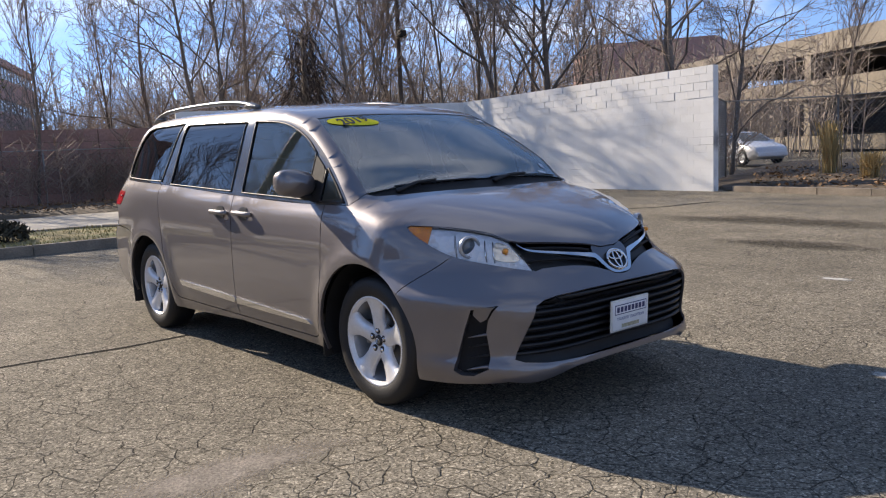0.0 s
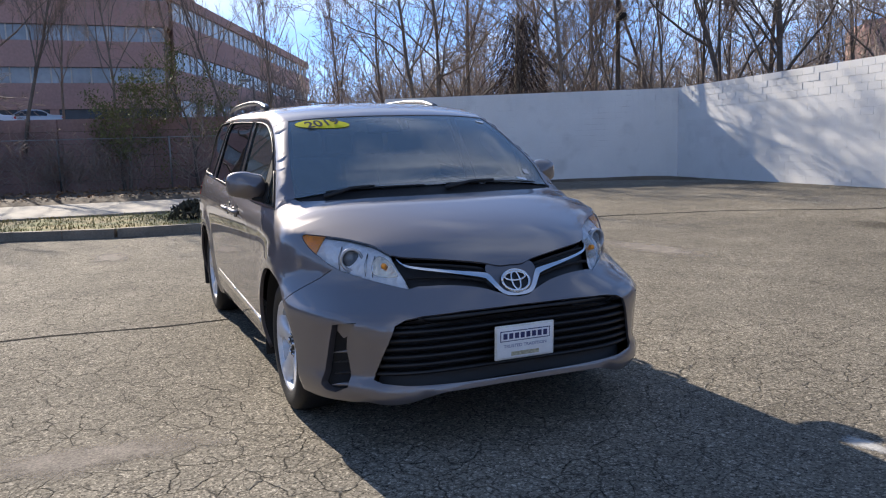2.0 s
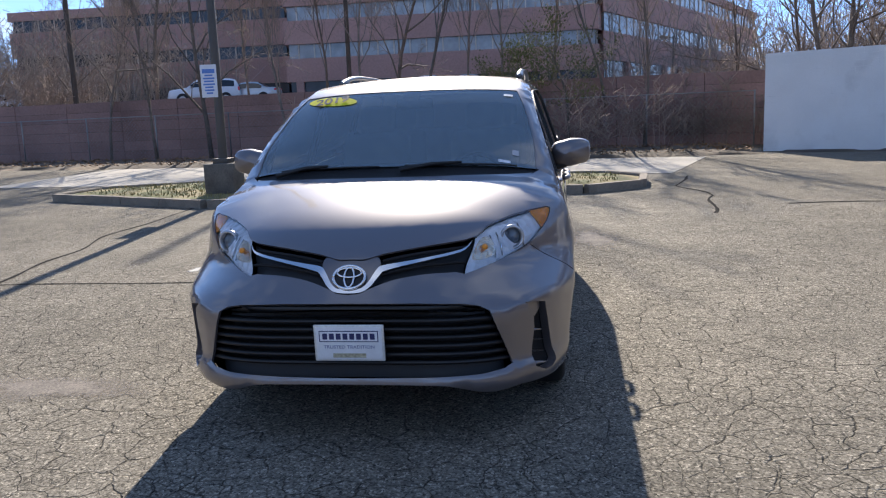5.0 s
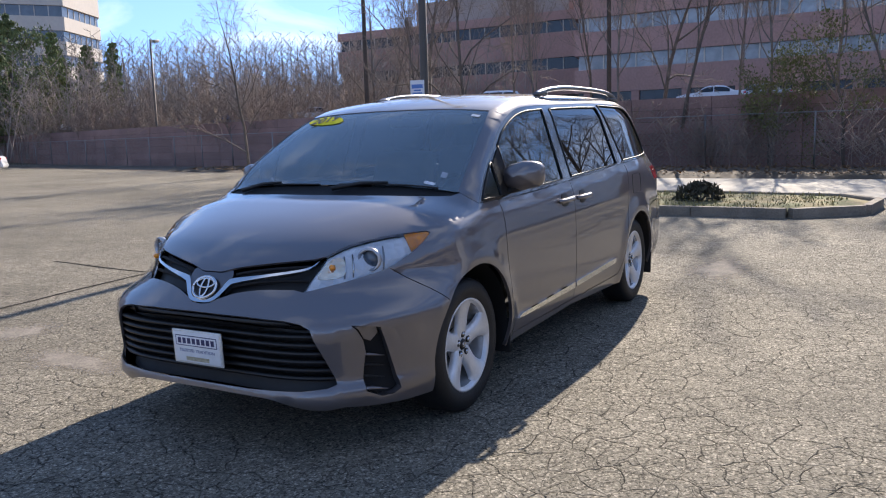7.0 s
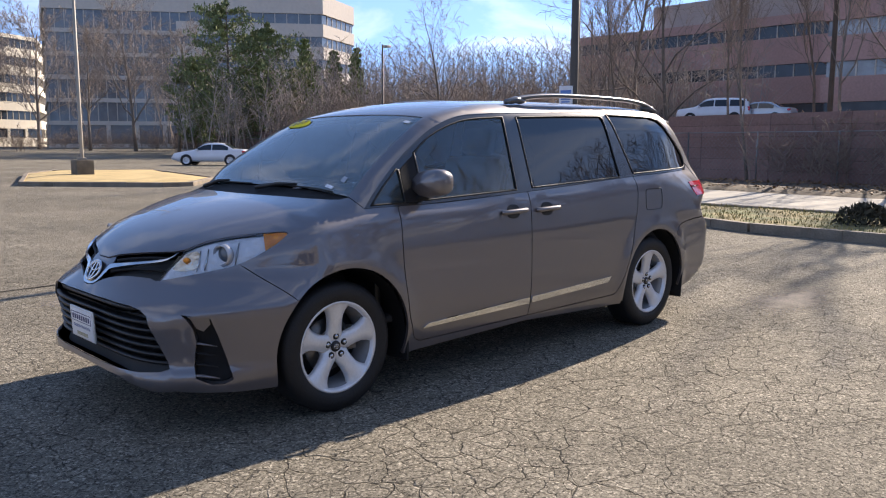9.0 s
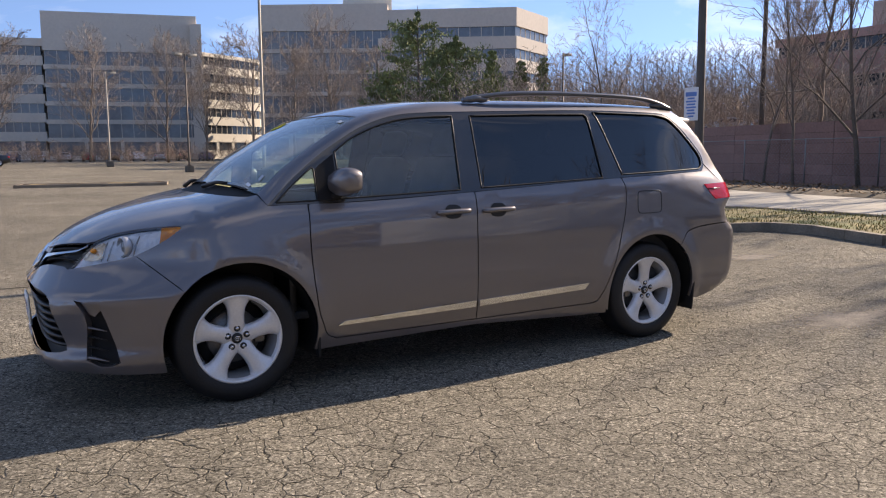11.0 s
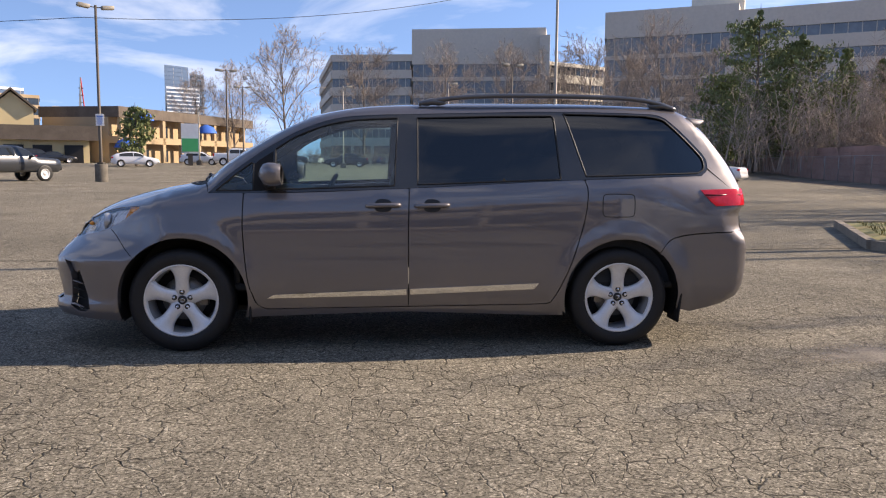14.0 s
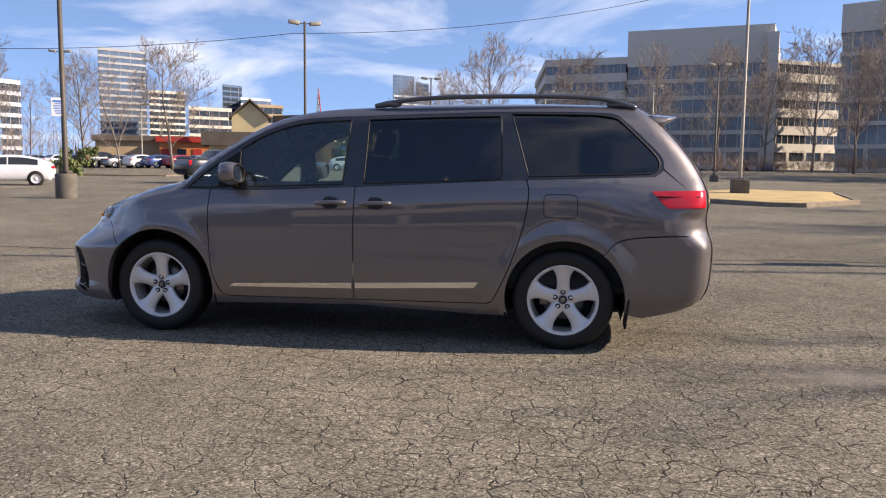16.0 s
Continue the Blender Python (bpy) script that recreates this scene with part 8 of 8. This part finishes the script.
# ======================= parked cars =======================
PROFILE = {  # top line, belt height, sill height, side windows
    "sedan": ([(-2.35, 0.58), (-2.26, 0.74), (-1.9, 0.84), (-1.3, 0.94), (-0.98, 0.985), (-0.2, 1.385), (0.1, 1.425), (0.5, 1.43), (0.95, 1.38), (1.62, 1.04), (2.2, 1.015), (2.31, 0.92), (2.35, 0.72)], 0.925, 0.24, ((-0.74, 0.20), (0.26, 1.28))),
    "hatch": ([(-2.25, 0.58), (-2.16, 0.75), (-1.8, 0.86), (-1.35, 0.96), (-1.08, 1.01), (-0.3, 1.42), (0.1, 1.475), (0.6, 1.47), (1.35, 1.35), (2.02, 1.12), (2.16, 0.98), (2.22, 0.75)], 0.955, 0.24, ((-0.82, 0.12), (0.18, 1.45))),
    "pickup": ([(-2.85, 0.80), (-2.80, 1.12), (-2.4, 1.22), (-1.5, 1.28), (-1.3, 1.31), (-0.66, 1.80), (-0.3, 1.88), (0.70, 1.89), (0.98, 1.83), (1.16, 1.42), (1.30, 1.37), (2.76, 1.36), (2.84, 1.10)], 1.27, 0.48, ((-1.0, -0.10), (-0.03, 0.98))),
    "van": ([(-2.4, 0.78), (-2.31, 0.99), (-1.9, 1.07), (-1.45, 1.13), (-1.18, 1.17), (-0.5, 1.65), (-0.1, 1.735), (0.6, 1.76), (1.7, 1.73), (2.15, 1.62), (2.36, 1.15), (2.45, 0.8)], 1.11, 0.29, ((-0.92, 0.08), (0.15, 1.05), (1.12, 2.05))),
}


def car_proto(name, label, kind, paint):
    """A parked car: one lofted shell, panes, arches, lamps, bumpers and wheels. Nose towards -x."""
    th = tagged(new(name), label, "car", group="parked cars")
    line, belt, sill, panes = PROFILE[kind]
    W_ = {"pickup": 0.98, "van": 0.96}.get(kind, 0.89)
    top = hermite([p[0] for p in line], [p[1] for p in line])
    x0, x1 = line[0][0], line[-1][0]

    def upper(x, k):
        """Height and half width at the share k of the cabin's height above the belt."""
        h = max(float(top(x)) - belt, 0.0)
        return belt + h * k, W_ * (0.97 - 0.46 * h * k)

    xs = sorted(set([p[0] for p in line] + [round(v, 3) for v in np.linspace(x0, x1, 26)]))
    v, f = [], []
    for x in xs:
        t = float(top(x))
        e = 1 - 0.16 * max(0.0, (abs(x) - (x1 - 0.55)) / 0.55) ** 2
        b = min(belt, t - 0.05)
        zu, wu = upper(x, 0.88)
        low = sill + 0.10 * (abs(x) > x1 - 0.2)
        if t < belt + 0.06:
            zu, wu = t - 0.012, W_ * 0.90
        ring = [(W_ * 0.88 * e, low), (W_ * 0.985 * e, low + 0.12), (W_ * e, (low + b) / 2), (W_ * 0.975 * e, b), (wu * e, zu), (wu * 0.82 * e, max(t, zu + 0.008)), (0.0, max(t, zu) + 0.018)]
        v += [(x, y, z) for y, z in ring] + [(x, -y, z) for y, z in ring[:-1][::-1]]
    n = 13
    for i in range(len(xs) - 1):
        f += [(i * n + k, (i + 1) * n + k, (i + 1) * n + (k + 1) % n, i * n + (k + 1) % n) for k in range(n)]
    f += [tuple(range(n)), tuple((len(xs) - 1) * n + k for k in range(n))[::-1]]
    mesh_part("body", v, f, paint, th)
    for a, b in panes:
        for s in (1, -1):
            q = []
            for x in np.linspace(a, b, 7):
                z, w = upper(x, 0.10)
                q.append((x, s * (w + 0.012), z + 0.01))
            for x in np.linspace(b, a, 7):
                z, w = upper(x, 0.80)
                q.append((x, s * (w + 0.012), max(z, upper(x, 0.1)[0] + 0.012)))
            mesh_part("side_window", q, [tuple(range(14)) if s > 0 else tuple(range(14))[::-1]], M_CARGLASS, th, smooth=False)
    i_ws = next(i for i, p in enumerate(line) if p[1] > belt + 0.25)
    back = len(line) - 1 - next(i for i, p in enumerate(line[::-1]) if p[1] > belt + 0.25)
    for nm, (xa, za), (xb, zb) in (("windscreen", line[i_ws - 1], line[i_ws]), ("rear_window", line[back + 1], line[back])):
        q = []
        for k in (0.10, 0.92):
            x = xa + (xb - xa) * k
            w = upper(x, 0.88)[1] * 0.84
            for y in np.linspace(-w, w, 5):
                q.append((x, y, float(top(x)) + 0.030 - 0.018 * abs(y / w) ** 2))
        fs = [(i, i + 1, 6 + i, 5 + i) for i in range(4)]
        mesh_part(nm, q, [c_[::-1] for c_ in fs] if xa < xb else fs, M_CARGLASS, th)
    if kind == "pickup":
        mesh_part("cargo_cover", *box_mesh(1.62, 2.70, -0.76, 0.76, 1.2, 1.426), M_BLACK, th, smooth=False)
    rr = {"pickup": 0.40, "van": 0.36}.get(kind, 0.325)
    wb = (x1 - x0) * 0.298
    for x in (-wb, wb):
        for s in (1, -1):
            fl = (lambda q: q) if s > 0 else (lambda q: [k[::-1] for k in q])
            put = lambda t: t * np.array((1, s, 1)) + np.array((x, s * (W_ - 0.10), rr))
            t, q = lathe([(rr * 1.16, 0.06), (rr * 1.14, 0.104), (rr * 0.9, 0.104), (rr * 0.5, 0.06)], 24)
            mesh_part("wheel_arch", put(t + np.array((0, 0, 0.02))), fl(q), M_BLACK, th)
            t, q = lathe([(rr * 0.66, -0.1), (rr * 0.9, -0.11), (rr, -0.07), (rr, 0.08), (rr * 0.9, 0.122), (rr * 0.68, 0.112)], 24)
            w = mesh_part("wheel", put(t), fl(q), M_RUBBER, th)
            t, q = lathe([(0, 0.095), (rr * 0.2, 0.105), (rr * 0.22, 0.085), (rr * 0.5, 0.08), (rr * 0.54, 0.108), (rr * 0.68, 0.115)], 24)
            mesh_part("hub_cap", put(t), fl(q), M_ALLOY, w)
    zl = float(top(x0 + 0.1))
    for s in (1, -1):
        mesh_from_bm("headlight", rounded_box((0.34, 0.30, 0.13), 0.03, 1, (x0 + 0.24, s * W_ * 0.66, zl - 0.10)), M_GREYRING, th)
        mesh_from_bm("tail_lamp", rounded_box((0.24, 0.24, 0.30 if kind in ("pickup", "van") else 0.15), 0.03, 1, (x1 - 0.15, s * W_ * 0.78, belt - (0.10 if kind in ("pickup", "van") else 0.06))), M_REDLENS, th)
        zm, wm = upper(panes[0][0] + 0.1, 0.15)
        mesh_from_bm("door_mirror", rounded_box((0.12, 0.18, 0.13), 0.03, 2, (panes[0][0] + 0.06, s * (W_ + 0.07), belt + 0.06)), paint, th)
    for x, zz in ((x0 + 0.02, sill + 0.22), (x1 - 0.02, sill + 0.24)):
        mesh_from_bm("bumper", rounded_box((0.16, W_ * 1.62, 0.20), 0.05, 2, (x, 0, zz)), M_PLASTIC if kind == "pickup" else paint, th)
    return th


placed = set()


def park(key, x, y, heading, z=None):
    """heading: degrees from +x of the nose."""
    proto = CARS[key]
    z = ground_z(x, y) if z is None else z
    m = pose(x, y, z, 0, 0, heading - 180)
    if key in placed:
        return copy_thing(proto, m)
    placed.add(key)
    proto.matrix_basis = m
    return proto


CARS = {"white_sedan": car_proto("parked_sedan", "white four-door sedan parked by the brown fence", "sedan", CAR_PAINT["white"]),
        "pickup": car_proto("pickup_truck", "dark grey crew-cab pickup truck on the lot", "pickup", CAR_PAINT["dark_grey"]),
        "white_hatch": car_proto("parked_hatchback", "white hatchback parked on the lot", "hatch", CAR_PAINT["white"]),
        "black_suv": car_proto("parked_suv", "black sport utility vehicle in the far row", "van", CAR_PAINT["black"]),
        "dark_sedan": car_proto("parked_sedan", "black sedan parked at the far kerb", "sedan", CAR_PAINT["black"]),
        "white_van": car_proto("parked_van", "white van parked on the raised lot", "van", CAR_PAINT["white"]),
        "silver_car": car_proto("parked_car", "silver car in the far parking rows", "sedan", CAR_PAINT["silver"]),
        "red_car": car_proto("parked_car", "dark red car in the far parking rows", "hatch", CAR_PAINT["red"]),
        "blue_car": car_proto("parked_car", "blue car in the far parking rows", "hatch", CAR_PAINT["blue"]),
        "white_pickup": car_proto("pickup_truck", "white pickup truck in the far row", "pickup", CAR_PAINT["white"])}
park("white_sedan", 21.6, 44.0, 136)
park("pickup", -19.4, 38.4, 57)
park("white_hatch", -23.4, 77.2, 18)
park("white_hatch", -26.3, 28.7, 215)
for az, d, key, h in ((94.8, 94, "black_suv", 4), (90.6, 88, "dark_sedan", 178), (98.0, 93, "white_pickup", 5), (100.6, 96, "white_hatch", 3)):
    park(key, *at(az, d), h)
keys = ["white_hatch", "silver_car", "black_suv", "blue_car", "white_sedan", "silver_car", "red_car", "dark_sedan"]
for k in range(12):
    park(keys[k % 8], *at(93.0 - k * 1.45, 140 - 1.2 * (k % 3)), 80 + 5 * (k % 3))
for k in range(9):
    park(keys[(k * 3 + 1) % 8], *at(126.6 - k * 1.25, 101 - k * 0.7, E16), 60 + 7 * (k % 2))
for k in range(6):
    park(keys[(k * 5 + 6) % 8], *at(116.6 - k * 1.1, 112, E16), 30)
for az, d, key, h, e in ((27.0, 60, "white_van", 110, (-4.63, -3.68)), (20.5, 60, "silver_car", 95, (-6.07, -0.03)), (12.1, 60, "white_sedan", 100, (-4.63, -3.68)), (53, 84, "white_sedan", 150, E7), (49, 84, "silver_car", 150, E7), (43.5, 78, "blue_car", 150, E7), (38.5, 74, "silver_car", 140, E7), (6.0, 62, "silver_car", 95, (-6, -0.4))):
    x, y = at(az, d, e)
    park(key, x, y, h, lot_z(x) - 0.02)
x, y = at(-61.3, 40, E0)
park("white_hatch", x, y, 150, 0.1)
